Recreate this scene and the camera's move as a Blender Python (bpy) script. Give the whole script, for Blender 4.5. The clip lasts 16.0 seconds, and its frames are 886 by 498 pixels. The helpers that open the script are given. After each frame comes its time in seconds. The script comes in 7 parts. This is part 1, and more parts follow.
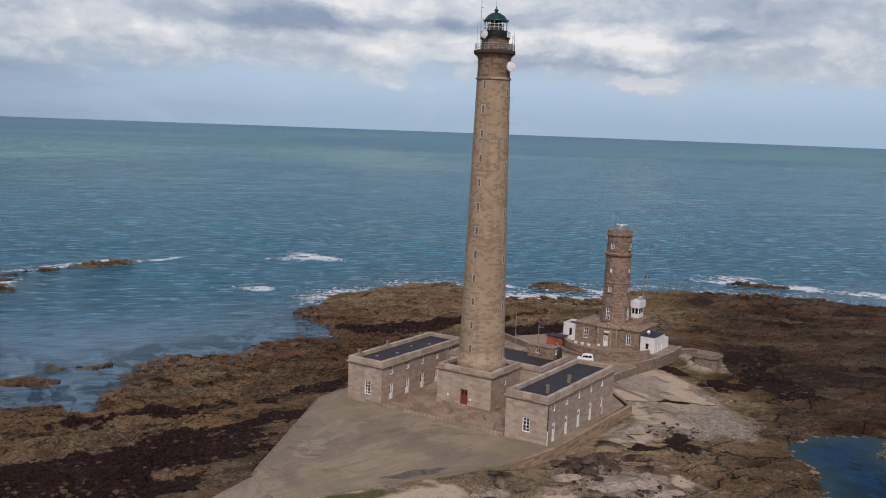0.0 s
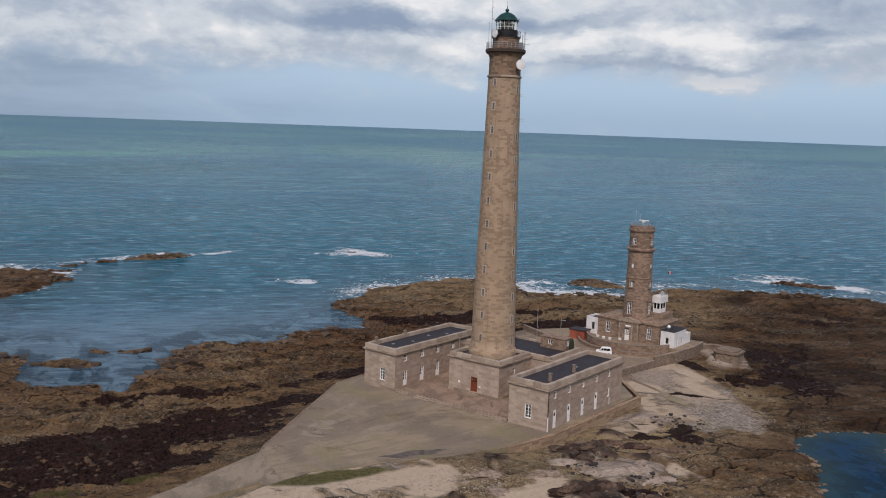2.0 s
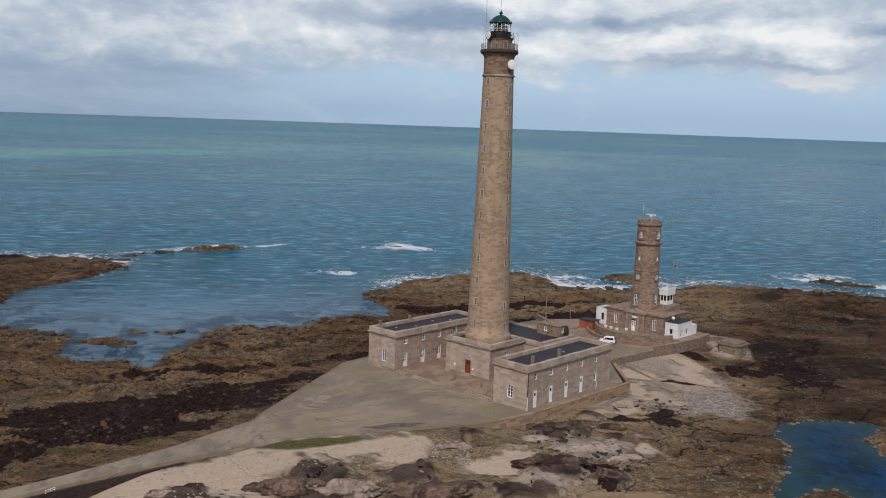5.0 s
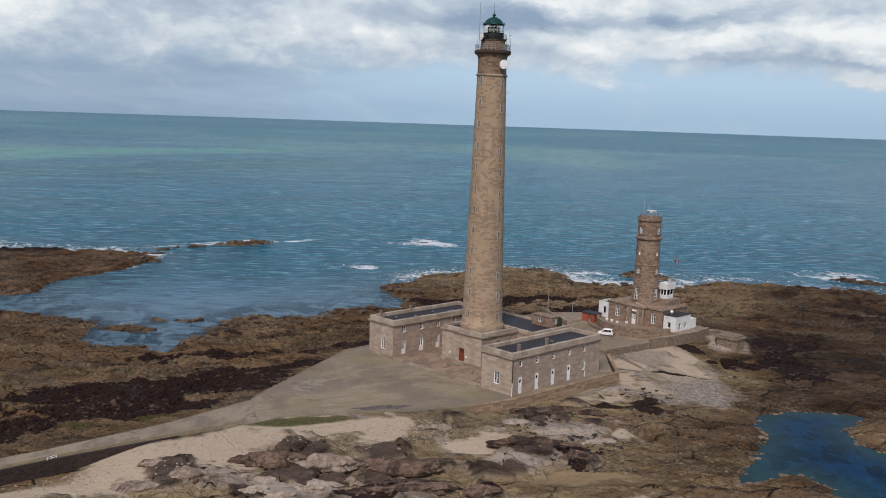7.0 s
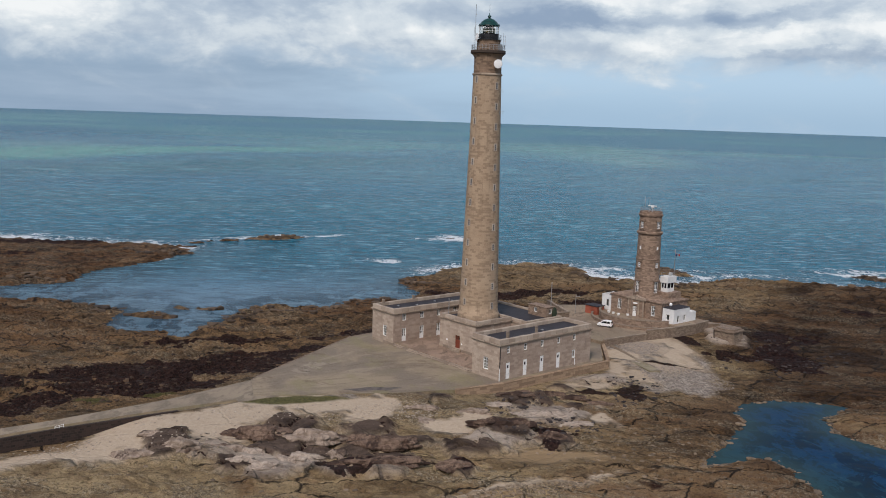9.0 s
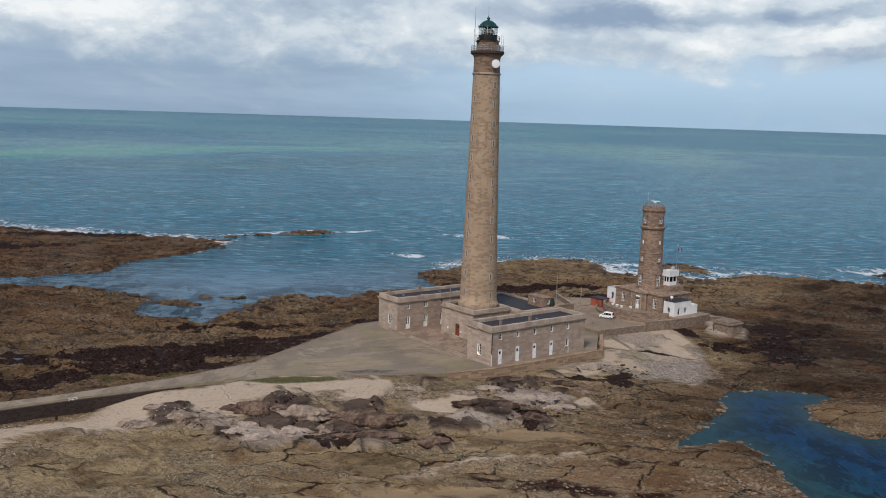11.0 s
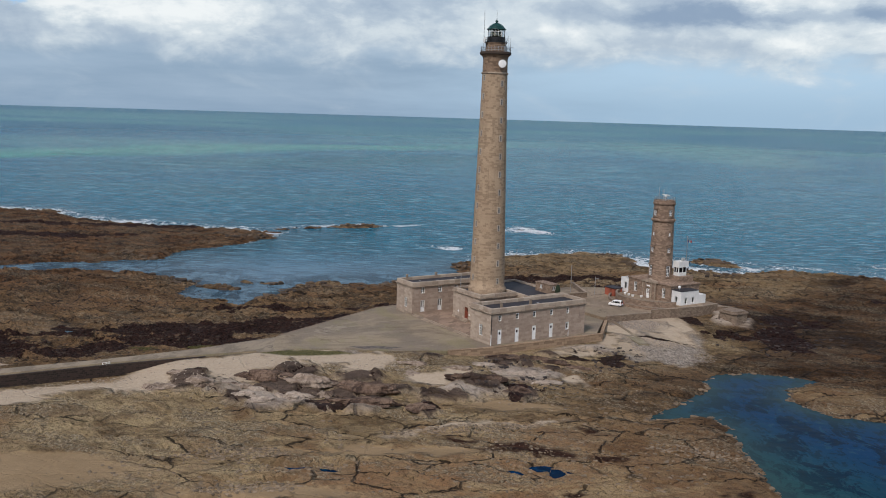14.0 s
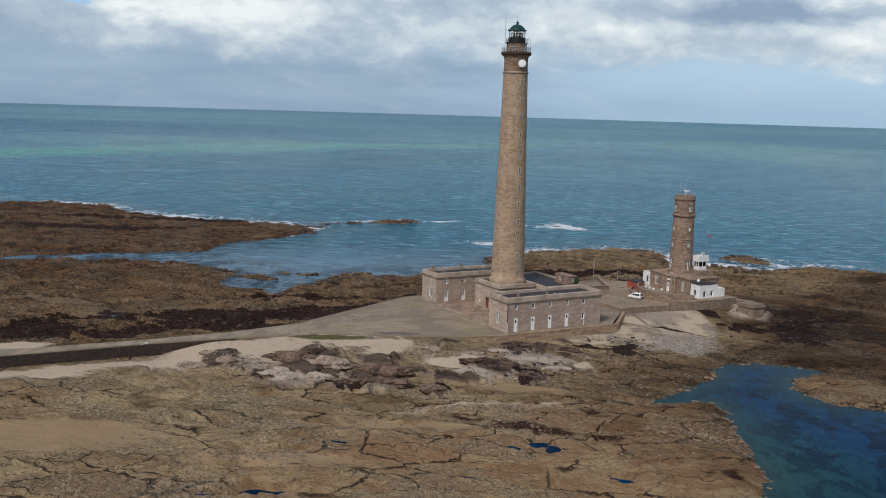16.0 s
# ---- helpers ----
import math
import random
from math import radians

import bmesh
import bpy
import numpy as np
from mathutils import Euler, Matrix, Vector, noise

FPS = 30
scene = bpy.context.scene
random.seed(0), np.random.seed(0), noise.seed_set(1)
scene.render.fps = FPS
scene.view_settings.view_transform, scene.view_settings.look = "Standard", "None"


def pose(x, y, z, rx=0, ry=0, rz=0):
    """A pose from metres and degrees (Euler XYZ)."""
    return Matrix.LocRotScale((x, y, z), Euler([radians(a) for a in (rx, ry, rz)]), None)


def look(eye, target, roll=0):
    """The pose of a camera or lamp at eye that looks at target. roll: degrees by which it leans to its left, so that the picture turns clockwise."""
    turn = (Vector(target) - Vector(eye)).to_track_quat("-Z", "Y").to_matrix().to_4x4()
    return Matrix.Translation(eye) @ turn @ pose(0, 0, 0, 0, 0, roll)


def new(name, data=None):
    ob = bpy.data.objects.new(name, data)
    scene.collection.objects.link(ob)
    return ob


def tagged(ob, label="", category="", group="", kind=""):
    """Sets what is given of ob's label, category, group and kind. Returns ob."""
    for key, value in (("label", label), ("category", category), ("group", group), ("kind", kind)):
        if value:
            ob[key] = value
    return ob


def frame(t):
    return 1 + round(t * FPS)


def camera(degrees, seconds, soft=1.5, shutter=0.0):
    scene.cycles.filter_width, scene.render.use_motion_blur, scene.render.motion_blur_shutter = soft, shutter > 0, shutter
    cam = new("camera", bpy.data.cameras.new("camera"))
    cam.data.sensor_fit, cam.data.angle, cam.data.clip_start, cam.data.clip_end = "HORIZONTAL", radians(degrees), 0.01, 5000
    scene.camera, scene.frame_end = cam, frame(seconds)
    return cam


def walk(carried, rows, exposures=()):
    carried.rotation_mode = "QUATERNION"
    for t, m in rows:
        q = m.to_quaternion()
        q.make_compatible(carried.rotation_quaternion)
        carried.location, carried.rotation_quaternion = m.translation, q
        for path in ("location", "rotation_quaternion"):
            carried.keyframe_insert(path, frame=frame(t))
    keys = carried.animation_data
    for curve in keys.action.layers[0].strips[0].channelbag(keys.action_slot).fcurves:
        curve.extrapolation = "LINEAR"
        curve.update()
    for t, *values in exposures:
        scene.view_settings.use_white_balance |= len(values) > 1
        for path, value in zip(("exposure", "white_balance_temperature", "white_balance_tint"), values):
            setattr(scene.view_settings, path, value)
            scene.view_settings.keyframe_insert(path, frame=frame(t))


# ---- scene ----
# Camera: seconds, eye, heading to the left of +y, tilt up, lean
cam = camera(51.3, 16.0, 1.0)
PATH = [
    (0, 87.46, -148.48, 52.40, 33.20, -7.54, 2.12),
    (0.5, 90.64, -148.18, 52.28, 34.31, -7.58, 2.10),
    (1, 93.82, -147.88, 52.18, 35.40, -7.60, 2.09),
    (1.5, 97.03, -147.58, 52.12, 36.49, -7.64, 2.08),
    (2, 100.25, -147.25, 52.07, 37.62, -7.68, 2.06),
    (2.5, 103.51, -146.91, 52.05, 38.74, -7.73, 2.05),
    (3, 106.80, -146.55, 52.03, 39.85, -7.77, 2.04),
    (3.5, 110.12, -146.16, 52.03, 40.59, -7.81, 2.02),
    (4, 113.48, -145.74, 52.04, 41.26, -7.82, 2.01),
    (6.5, 130.88, -143.14, 52.11, 45.15, -7.99, 1.94),
    (7, 134.47, -142.51, 52.11, 45.96, -8.01, 1.93),
    (7.5, 138.09, -141.86, 52.11, 46.78, -8.06, 1.91),
    (8, 141.75, -141.18, 52.11, 47.60, -8.11, 1.90),
    (8.5, 145.42, -140.47, 52.09, 48.41, -8.14, 1.89),
    (9, 149.12, -139.74, 52.07, 49.22, -8.16, 1.87),
    (11.5, 167.71, -135.93, 51.87, 53.34, -8.29, 1.80),
    (12, 171.39, -135.18, 51.82, 54.16, -8.32, 1.79),
    (12.5, 175.03, -134.46, 51.77, 54.95, -8.36, 1.78),
    (13, 178.64, -133.77, 51.72, 55.76, -8.36, 1.76),
    (13.5, 182.18, -133.12, 51.67, 56.54, -8.38, 1.75),
    (14, 185.66, -132.53, 51.62, 57.32, -8.40, 1.74),
    (14.5, 189.06, -132.00, 51.59, 58.06, -8.45, 1.72),
    (15, 192.36, -131.54, 51.57, 58.80, -8.50, 1.71),
    (15.5, 195.56, -131.18, 51.57, 59.71, -8.53, 1.70),
    (16, 198.63, -130.91, 51.58, 60.72, -8.56, 1.68),
]


def heading(x, y, z, yaw, tilt, lean):
    a, b = radians(yaw), radians(tilt)
    ahead = Vector((-math.sin(a) * math.cos(b), math.cos(a) * math.cos(b), math.sin(b)))
    eye = Vector((x, y, z))
    return look(eye, eye + ahead, lean)


walk(cam, [(t, heading(*row)) for t, *row in PATH],
     exposures=[(0.0, -0.19, 6550, 14), (4.0, -0.14, 6450, 11), (8.0, -0.05, 6400, 9), (12.0, -0.04, 6350, 8), (16.0, -0.06, 6300, 6.5)])

# ---- light: bright broken overcast, soft sun from the south-west ----
SUN_FROM = Vector((0.36, -0.585, 0.725)).normalized()
sun_data = bpy.data.lights.new("sun", "SUN")
sun_data.energy, sun_data.angle, sun_data.color = 2.5, radians(10), (1.0, 0.885, 0.83)
sun = new("sun", sun_data)
sun.matrix_world = look(SUN_FROM * 200, (0, 0, 0))


class Nodes:
    """Short hand for building a node tree."""

    def __init__(self, tree):
        self.tree = tree
        tree.nodes.clear()

    def add(self, kind, _props=None, **inputs):
        node = self.tree.nodes.new(kind)
        props = _props or {}
        if "feature" in props:
            node.feature = props["feature"]
        if "operation" in props:
            node.operation = props["operation"]
        if "attribute_name" in props:
            node.attribute_name = props["attribute_name"]
        for key, value in inputs.items():
            self.set(node, key.replace("_", " "), value)
        return node

    def set(self, node, name, value):
        socket = node.inputs[int(name)] if name.isdigit() else node.inputs[name]
        if isinstance(value, bpy.types.NodeSocket):
            self.tree.links.new(value, socket)
        elif isinstance(value, bpy.types.Node):
            self.tree.links.new(value.outputs[0], socket)
        else:
            socket.default_value = value

    def maths(self, op, a, b=0.0, c=0.0, clamp=False):
        node = self.tree.nodes.new("ShaderNodeMath")
        node.operation, node.use_clamp = op, clamp
        for i, v in enumerate((a, b, c)):
            self.set(node, str(i), v)
        return node.outputs[0]

    def ramp(self, value, low, high, to_low=0.0, to_high=1.0):
        node = self.tree.nodes.new("ShaderNodeMapRange")
        node.interpolation_type = "SMOOTHSTEP"
        for i, v in enumerate((value, low, high, to_low, to_high)):
            self.set(node, str(i), v)
        return node.outputs[0]

    def mix(self, factor, a, b, blend="MIX"):
        node = self.tree.nodes.new("ShaderNodeMix")
        node.data_type, node.blend_type = "RGBA", blend
        self.set(node, "0", factor)
        for i, v in ((6, a), (7, b)):
            self.set(node, str(i), (*v, 1) if isinstance(v, tuple) and len(v) == 3 else v)
        return node.outputs[2]

    def noise(self, vector, scale, detail=4.0, rough=0.55, distortion=0.0):
        node = self.add("ShaderNodeTexNoise", None, Scale=scale, Detail=detail, Roughness=rough, Distortion=distortion)
        if vector is not None:
            self.set(node, "Vector", vector)
        return node.outputs[0]

    def stretch(self, vector, scale=(1, 1, 1), turn=0.0, shift=(0, 0, 0)):
        """Turn, then scale and shift."""
        if turn:
            vector = self.add("ShaderNodeMapping", None, Vector=vector, Rotation=(0, 0, turn)).outputs[0]
        return self.add("ShaderNodeMapping", None, Vector=vector, Scale=scale, Location=shift).outputs[0]


world = bpy.data.worlds.new("sky")
world.use_nodes = True
scene.world = world
w = Nodes(world.node_tree)
way = w.add("ShaderNodeTexCoord").outputs["Generated"]
sky = w.add("ShaderNodeTexSky")
sky.sky_type, sky.sun_disc = "NISHITA", False
sky.sun_elevation, sky.sun_rotation = math.asin(SUN_FROM.z), math.atan2(SUN_FROM.x, SUN_FROM.y)
sky.air_density, sky.dust_density = 1.0, 1.5
axes = w.add("ShaderNodeSeparateXYZ", None, Vector=way)
up = axes.outputs[2]
azimuth = w.maths("ARCTAN2", axes.outputs[0], axes.outputs[1])
flat = w.add("ShaderNodeCombineXYZ", None, X=azimuth, Y=w.maths("MULTIPLY", up, 2.2), Z=0.0).outputs[0]
# two sets of noise: curls that bend the cloud edges, billows that break up their tone
curl = w.add("ShaderNodeTexNoise", None, Vector=flat, Scale=9.0, Detail=7.0, Roughness=0.6)
bend = w.add("ShaderNodeVectorMath", {"operation": "MULTIPLY_ADD"})
w.set(bend, "0", curl.outputs[1])
bend.inputs[1].default_value = (0.13, 0.07, 0)
w.set(bend, "2", w.add("ShaderNodeCombineXYZ", None, X=w.maths("SUBTRACT", azimuth, 0.065), Y=w.maths("SUBTRACT", up, 0.035), Z=0.0))
lumpy = bend.outputs[0]
puffs = w.noise(w.stretch(flat, (1, 1.0, 1), 0, (0.35, 0.11, 0)), 8.0, 10.0, 0.6, 0.4)
billow = w.noise(w.stretch(flat, (1, 0.75, 1), 0, (2.35, 1.11, 0)), 20.0, 9.0, 0.58, 0.25)
wisps = w.noise(w.stretch(flat, (1, 3.0, 1), 0, (8.0, 3.0, 0)), 5.0, 6.0, 0.55)


def mass(az, rise, half_az, half_rise, weight):
    """One cloud, pale (weight above nought) or dark, at a bearing and a height over the horizon."""
    place_ = w.add("ShaderNodeMapping", None, Vector=lumpy, Scale=(1 / half_az, 1 / half_rise, 0), Location=(-az / half_az, -rise / half_rise, 0)).outputs[0]
    away_ = w.add("ShaderNodeVectorMath", {"operation": "LENGTH"})
    w.set(away_, "0", place_)
    return w.ramp(away_.outputs["Value"], 0.25, 1.45, weight, 0.0)


def total(rows_):
    summed = 0.0
    for row_ in rows_:
        summed = w.maths("ADD", mass(*row_), summed)
    return summed


CLOUDS = [(-0.74, 0.102, 0.075, 0.016, -0.42), (-0.60, 0.082, 0.11, 0.015, 0.30), (-0.67, 0.122, 0.07, 0.016, 0.34), (-0.50, 0.100, 0.07, 0.014, 0.28), (-0.385, 0.096, 0.075, 0.018, 0.36),
          (-0.30, 0.104, 0.055, 0.013, -0.40), (-0.55, 0.112, 0.06, 0.009, -0.30), (-0.20, 0.128, 0.08, 0.012, -0.16), (-0.23, 0.098, 0.08, 0.010, 0.14), (-0.95, 0.090, 0.14, 0.018, 0.12), (-0.52, 0.135, 0.09, 0.012, 0.14),
          (-1.30, 0.100, 0.11, 0.021, 0.34), (-1.38, 0.086, 0.05, 0.013, 0.20), (-1.12, 0.082, 0.16, 0.02, 0.10), (-1.50, 0.070, 0.09, 0.030, -0.18), (-1.08, 0.100, 0.10, 0.014, -0.14), (-0.86, 0.086, 0.07, 0.012, 0.10), (-0.44, 0.070, 0.16, 0.006, -0.20)]
tone = w.maths("ADD", total(CLOUDS), w.maths("ADD", w.maths("MULTIPLY_ADD", puffs, 0.9, -0.01), w.maths("MULTIPLY_ADD", billow, 0.8, -0.40)))
cloud = w.mix(w.ramp(tone, 0.02, 0.46), (0.290, 0.375, 0.515), (0.500, 0.575, 0.675))
cloud = w.mix(w.ramp(tone, 0.38, 0.62), cloud, (0.69, 0.745, 0.80))
cloud = w.mix(w.ramp(tone, 0.58, 0.86), cloud, (0.96, 0.965, 0.965))
# under the cloud base: pale blue to the north, a grey curtain of rain to the west
blue_low = w.mix(w.ramp(up, 0.0, 0.05), (0.395, 0.550, 0.720), (0.475, 0.640, 0.815))
rain = w.mix(w.ramp(w.maths("ADD", wisps, w.maths("MULTIPLY", up, 2.0)), 0.30, 0.85), (0.285, 0.390, 0.530), (0.385, 0.490, 0.630))
low = w.mix(w.ramp(w.maths("ADD", azimuth, w.maths("MULTIPLY_ADD", wisps, 0.3, -0.15)), -1.15, -0.72), rain, blue_low)
strays = w.maths("ADD", total([(-0.37, 0.057, 0.06, 0.012, 0.95), (-0.18, 0.072, 0.075, 0.018, 1.1), (-0.26, 0.052, 0.04, 0.009, 0.7), (-0.05, 0.06, 0.08, 0.016, 0.8)]), w.maths("MULTIPLY_ADD", puffs, 1.7, -0.80))
low = w.mix(w.ramp(strays, 0.05, 0.75, 0.0, 0.8), low, (0.58, 0.655, 0.745))
low = w.mix(w.ramp(w.maths("MULTIPLY_ADD", billow, 0.8, strays), 0.95, 1.35), low, (0.76, 0.785, 0.82))
edge_ = w.maths("ADD", up, w.maths("ADD", w.maths("MULTIPLY_ADD", puffs, 0.07, -0.035), w.maths("MULTIPLY_ADD", billow, 0.02, -0.01)))
cover = w.ramp(edge_, 0.042, 0.072)
gap_ = w.ramp(total([(-1.44, 0.094, 0.04, 0.009, 0.9)]), 0.3, 0.8)
cloud = w.mix(gap_, cloud, (0.40, 0.60, 0.86))
blue = w.mix(1.0, sky.outputs[0], (0.11, 0.11, 0.11), "MULTIPLY")
veil = w.mix(0.94, blue, w.mix(cover, low, cloud))
# higher up the broken cloud thins into plain sky
open_sky = w.maths("MULTIPLY", w.ramp(up, 0.2, 0.7), 0.75)
whole = w.mix(open_sky, veil, blue)
back = w.add("ShaderNodeBackground", None, Color=whole, Strength=1.0)
w.add("ShaderNodeOutputWorld", None, Surface=back)
scene.view_settings.exposure = 0.0

# ---- materials ----


def surface(name, paint):
    mat = bpy.data.materials.new(name)
    mat.use_nodes = True
    n = Nodes(mat.node_tree)
    bsdf = n.add("ShaderNodeBsdfPrincipled")
    n.add("ShaderNodeOutputMaterial", None, Surface=bsdf)
    paint(n, bsdf)
    return mat


def plain(name, colour, rough=0.6, metal=0.0, grime=0.15, size=1.5):
    """Paint, metal or render with a little dirt and grain."""
    def paint(n, bsdf):
        co = n.add("ShaderNodeTexCoord").outputs["Object"]
        dirt = n.ramp(n.noise(co, size, 5.0, 0.6), 0.35, 0.75)
        fine = n.noise(co, size * 14, 2.0)
        dark = tuple(c * (1 - 1.6 * grime) for c in colour)
        n.set(bsdf, "Base Color", n.mix(dirt, colour, dark))
        n.set(bsdf, "Roughness", n.ramp(fine, 0.2, 0.8, rough - 0.08, min(1.0, rough + 0.08)))
        n.set(bsdf, "Metallic", metal)
        bump = n.add("ShaderNodeBump", None, Strength=0.15, Distance=0.01, Height=fine)
        n.set(bsdf, "Normal", bump.outputs[0])
    return surface(name, paint)


def masonry(name, light, dark, joint, width, height, stain=0.5, mortar=0.02, patchy=0.35, joints=0.45, odd_share=0.12, odd_depth=0.5):
    """Coursed granite: each block its own tone, weather stains running over them."""
    def paint(n, bsdf):
        uv = n.add("ShaderNodeUVMap").outputs[0]
        co = n.add("ShaderNodeTexCoord").outputs["Object"]
        wob = n.add("ShaderNodeVectorMath", {"operation": "MULTIPLY_ADD"})
        n.set(wob, "0", n.add("ShaderNodeTexNoise", None, Vector=uv, Scale=1.3).outputs[1])
        wob.inputs[1].default_value = (0.05, 0.05, 0)
        n.set(wob, "2", uv)
        brick = n.add("ShaderNodeTexBrick", None, Vector=wob.outputs[0], Scale=1.0,
                      Color1=(0, 0, 0, 1), Color2=(1, 1, 1, 1), Mortar=(0.5, 0.5, 0.5, 1))
        n.set(brick, "Mortar Size", mortar)
        n.set(brick, "Mortar Smooth", 0.4)
        n.set(brick, "Bias", 0.0)
        n.set(brick, "Brick Width", width)
        n.set(brick, "Row Height", height)
        tone = n.add("ShaderNodeSeparateColor", None, Color=brick.outputs[0]).outputs[0]
        tone = n.ramp(tone, 0.1, 0.95)
        broad = n.noise(co, 0.35, 5.0, 0.6)
        grain = n.noise(co, 6.0, 4.0, 0.6)
        fleck = n.noise(co, 30.0, 2.0, 0.6)
        drip = n.noise(n.stretch(co, (1.4, 1.4, 0.12)), 1.0, 5.0, 0.6)
        mixed = n.maths("ADD", n.maths("MULTIPLY", tone, patchy), n.maths("MULTIPLY", broad, 1.0 - patchy))
        colour = n.mix(n.ramp(mixed, 0.25, 0.75), dark, light)
        odd = n.maths("MULTIPLY", n.ramp(tone, odd_share * 0.6, odd_share, 1.0, 0.0), n.ramp(grain, 0.36, 0.5))
        colour = n.mix(n.maths("MULTIPLY", odd, odd_depth), colour, tuple(c * 0.55 for c in dark))
        colour = n.mix(n.maths("MULTIPLY", n.ramp(drip, 0.5, 0.8), stain), colour, tuple(c * 0.45 for c in dark))
        colour = n.mix(n.ramp(grain, 0.3, 0.75, 0.0, 0.35), colour, tuple(min(1, c * 1.35) for c in light))
        colour = n.mix(n.maths("MULTIPLY", brick.outputs[1], joints), colour, joint)
        n.set(bsdf, "Base Color", colour)
        n.set(bsdf, "Roughness", 0.9)
        relief = n.maths("ADD", n.maths("MULTIPLY", brick.outputs[1], -1.0), n.maths("MULTIPLY", fleck, 0.5))
        n.set(bsdf, "Normal", n.add("ShaderNodeBump", None, Strength=0.5, Distance=0.03, Height=relief).outputs[0])
    return surface(name, paint)


def shore(name):
    """Foreshore rock, sand, shingle and weed, told apart by the masks of the ground sheet."""
    def paint(n, bsdf):
        co = n.add("ShaderNodeTexCoord").outputs["Object"]

        def mask(key):
            return n.add("ShaderNodeAttribute", {"attribute_name": key}).outputs["Fac"]
        broad = n.noise(co, 0.035, 6.0, 0.6, 0.4)
        mid = n.noise(n.stretch(co, (1, 0.5, 1), 0.6), 0.20, 9.0, 0.68, 0.9)
        lump = n.noise(n.stretch(co, (1, 0.6, 1), 0.6), 0.55, 8.0, 0.7, 0.5)
        fine = n.noise(co, 1.6, 6.0, 0.68)
        grit = n.noise(co, 5.0, 4.0, 0.7)
        warp = n.add("ShaderNodeVectorMath", {"operation": "MULTIPLY_ADD"})
        n.set(warp, "0", n.add("ShaderNodeTexNoise", None, Vector=co, Scale=0.22, Detail=5.0).outputs[1])
        warp.inputs[1].default_value = (3.6, 3.6, 0)
        n.set(warp, "2", co)
        cracks = n.add("ShaderNodeTexVoronoi", {"feature": "DISTANCE_TO_EDGE"}, Vector=n.stretch(warp.outputs[0], (1.0, 0.45, 0.0), 0.6), Scale=0.15)
        small = n.add("ShaderNodeTexVoronoi", {"feature": "DISTANCE_TO_EDGE"}, Vector=n.stretch(warp.outputs[0], (1, 0.7, 0), 0.2), Scale=0.55)
        crack = n.maths("MULTIPLY", n.ramp(cracks.outputs[0], 0.006, 0.024, 1.0, 0.0), n.ramp(broad, 0.40, 0.52, 0.25, 1.0))
        crack2 = n.maths("MULTIPLY", n.ramp(small.outputs[0], 0.0, 0.05, 0.7, 0.0), n.ramp(mid, 0.54, 0.66))
        crack = n.maths("MAXIMUM", crack, crack2)
        # bare platform rock: tan with orange and grey fields
        tan = n.mix(n.ramp(mid, 0.38, 0.60), (0.210, 0.145, 0.076), (0.50, 0.378, 0.212))
        tan = n.mix(n.ramp(broad, 0.50, 0.64, 0.0, 0.7), tan, (0.285, 0.172, 0.088))
        tan = n.mix(n.ramp(lump, 0.56, 0.65, 0.0, 0.65), tan, (0.060, 0.037, 0.024))
        red_side = n.ramp(n.maths("MULTIPLY_ADD", broad, 40.0, n.add("ShaderNodeSeparateXYZ", None, Vector=co).outputs[0]), 66.0, 96.0)
        tan = n.mix(n.maths("MULTIPLY", red_side, n.ramp(mid, 0.36, 0.60, 0.75, 0.25)), tan, (0.36, 0.205, 0.105))
        # weeded seaward rock: red-brown over near black
        weed = n.mix(n.ramp(mid, 0.40, 0.60), (0.016, 0.0080, 0.0046), (0.158, 0.080, 0.036))
        weed = n.mix(n.ramp(broad, 0.54, 0.66, 0.0, 0.55), weed, (0.118, 0.060, 0.027))
        weed = n.mix(n.ramp(lump, 0.53, 0.62, 0.0, 0.75), weed, (0.012, 0.007, 0.005))
        olive = n.mix(n.ramp(mid, 0.38, 0.60), (0.016, 0.0085, 0.0052), (0.084, 0.048, 0.025))
        olive = n.mix(n.ramp(lump, 0.53, 0.62, 0.0, 0.6), olive, (0.012, 0.007, 0.006))
        rock = n.mix(mask("olive"), n.mix(mask("weed"), tan, weed), olive)
        slabs = n.add("ShaderNodeTexVoronoi", {"feature": "F1"}, Vector=n.stretch(warp.outputs[0], (1.0, 0.45, 0.0), 0.6), Scale=0.15)
        tone = n.add("ShaderNodeSeparateColor", None, Color=slabs.outputs[1]).outputs
        rock = n.mix(n.ramp(tone[0], 0.55, 1.0, 0.0, 0.45), rock, n.mix(1.0, rock, (0.45, 0.42, 0.40), "MULTIPLY"))
        rock = n.mix(n.ramp(tone[1], 0.55, 1.0, 0.0, 0.5), rock, n.mix(0.35, rock, (0.36, 0.24, 0.145)))
        rock = n.mix(n.ramp(fine, 0.47, 0.62, 0.0, 0.55), rock, n.mix(n.maths("MULTIPLY_ADD", mask("olive"), -0.28, 0.4), rock, (0.33, 0.205, 0.115)))
        # random dark specks painted in for the shade of small crevices
        speck = n.noise(n.stretch(co, (1, 0.6, 1), 0.9), 0.9, 7.0, 0.72, 0.6)
        rock = n.mix(n.maths("MULTIPLY", n.ramp(speck, 0.555, 0.615, 0.0, 0.85), n.maths("MULTIPLY_ADD", mask("weed"), 0.55, 0.45)), rock, (0.020, 0.014, 0.010))
        rock = n.mix(n.ramp(speck, 0.36, 0.44, n.maths("SUBTRACT", 0.32, n.maths("MULTIPLY", n.maths("MAXIMUM", mask("olive"), mask("weed")), 0.22)), 0.0), rock, (0.36, 0.26, 0.175))
        rock = n.mix(n.ramp(grit, 0.52, 0.66, 0.0, 0.6), rock, (0.040, 0.030, 0.024))
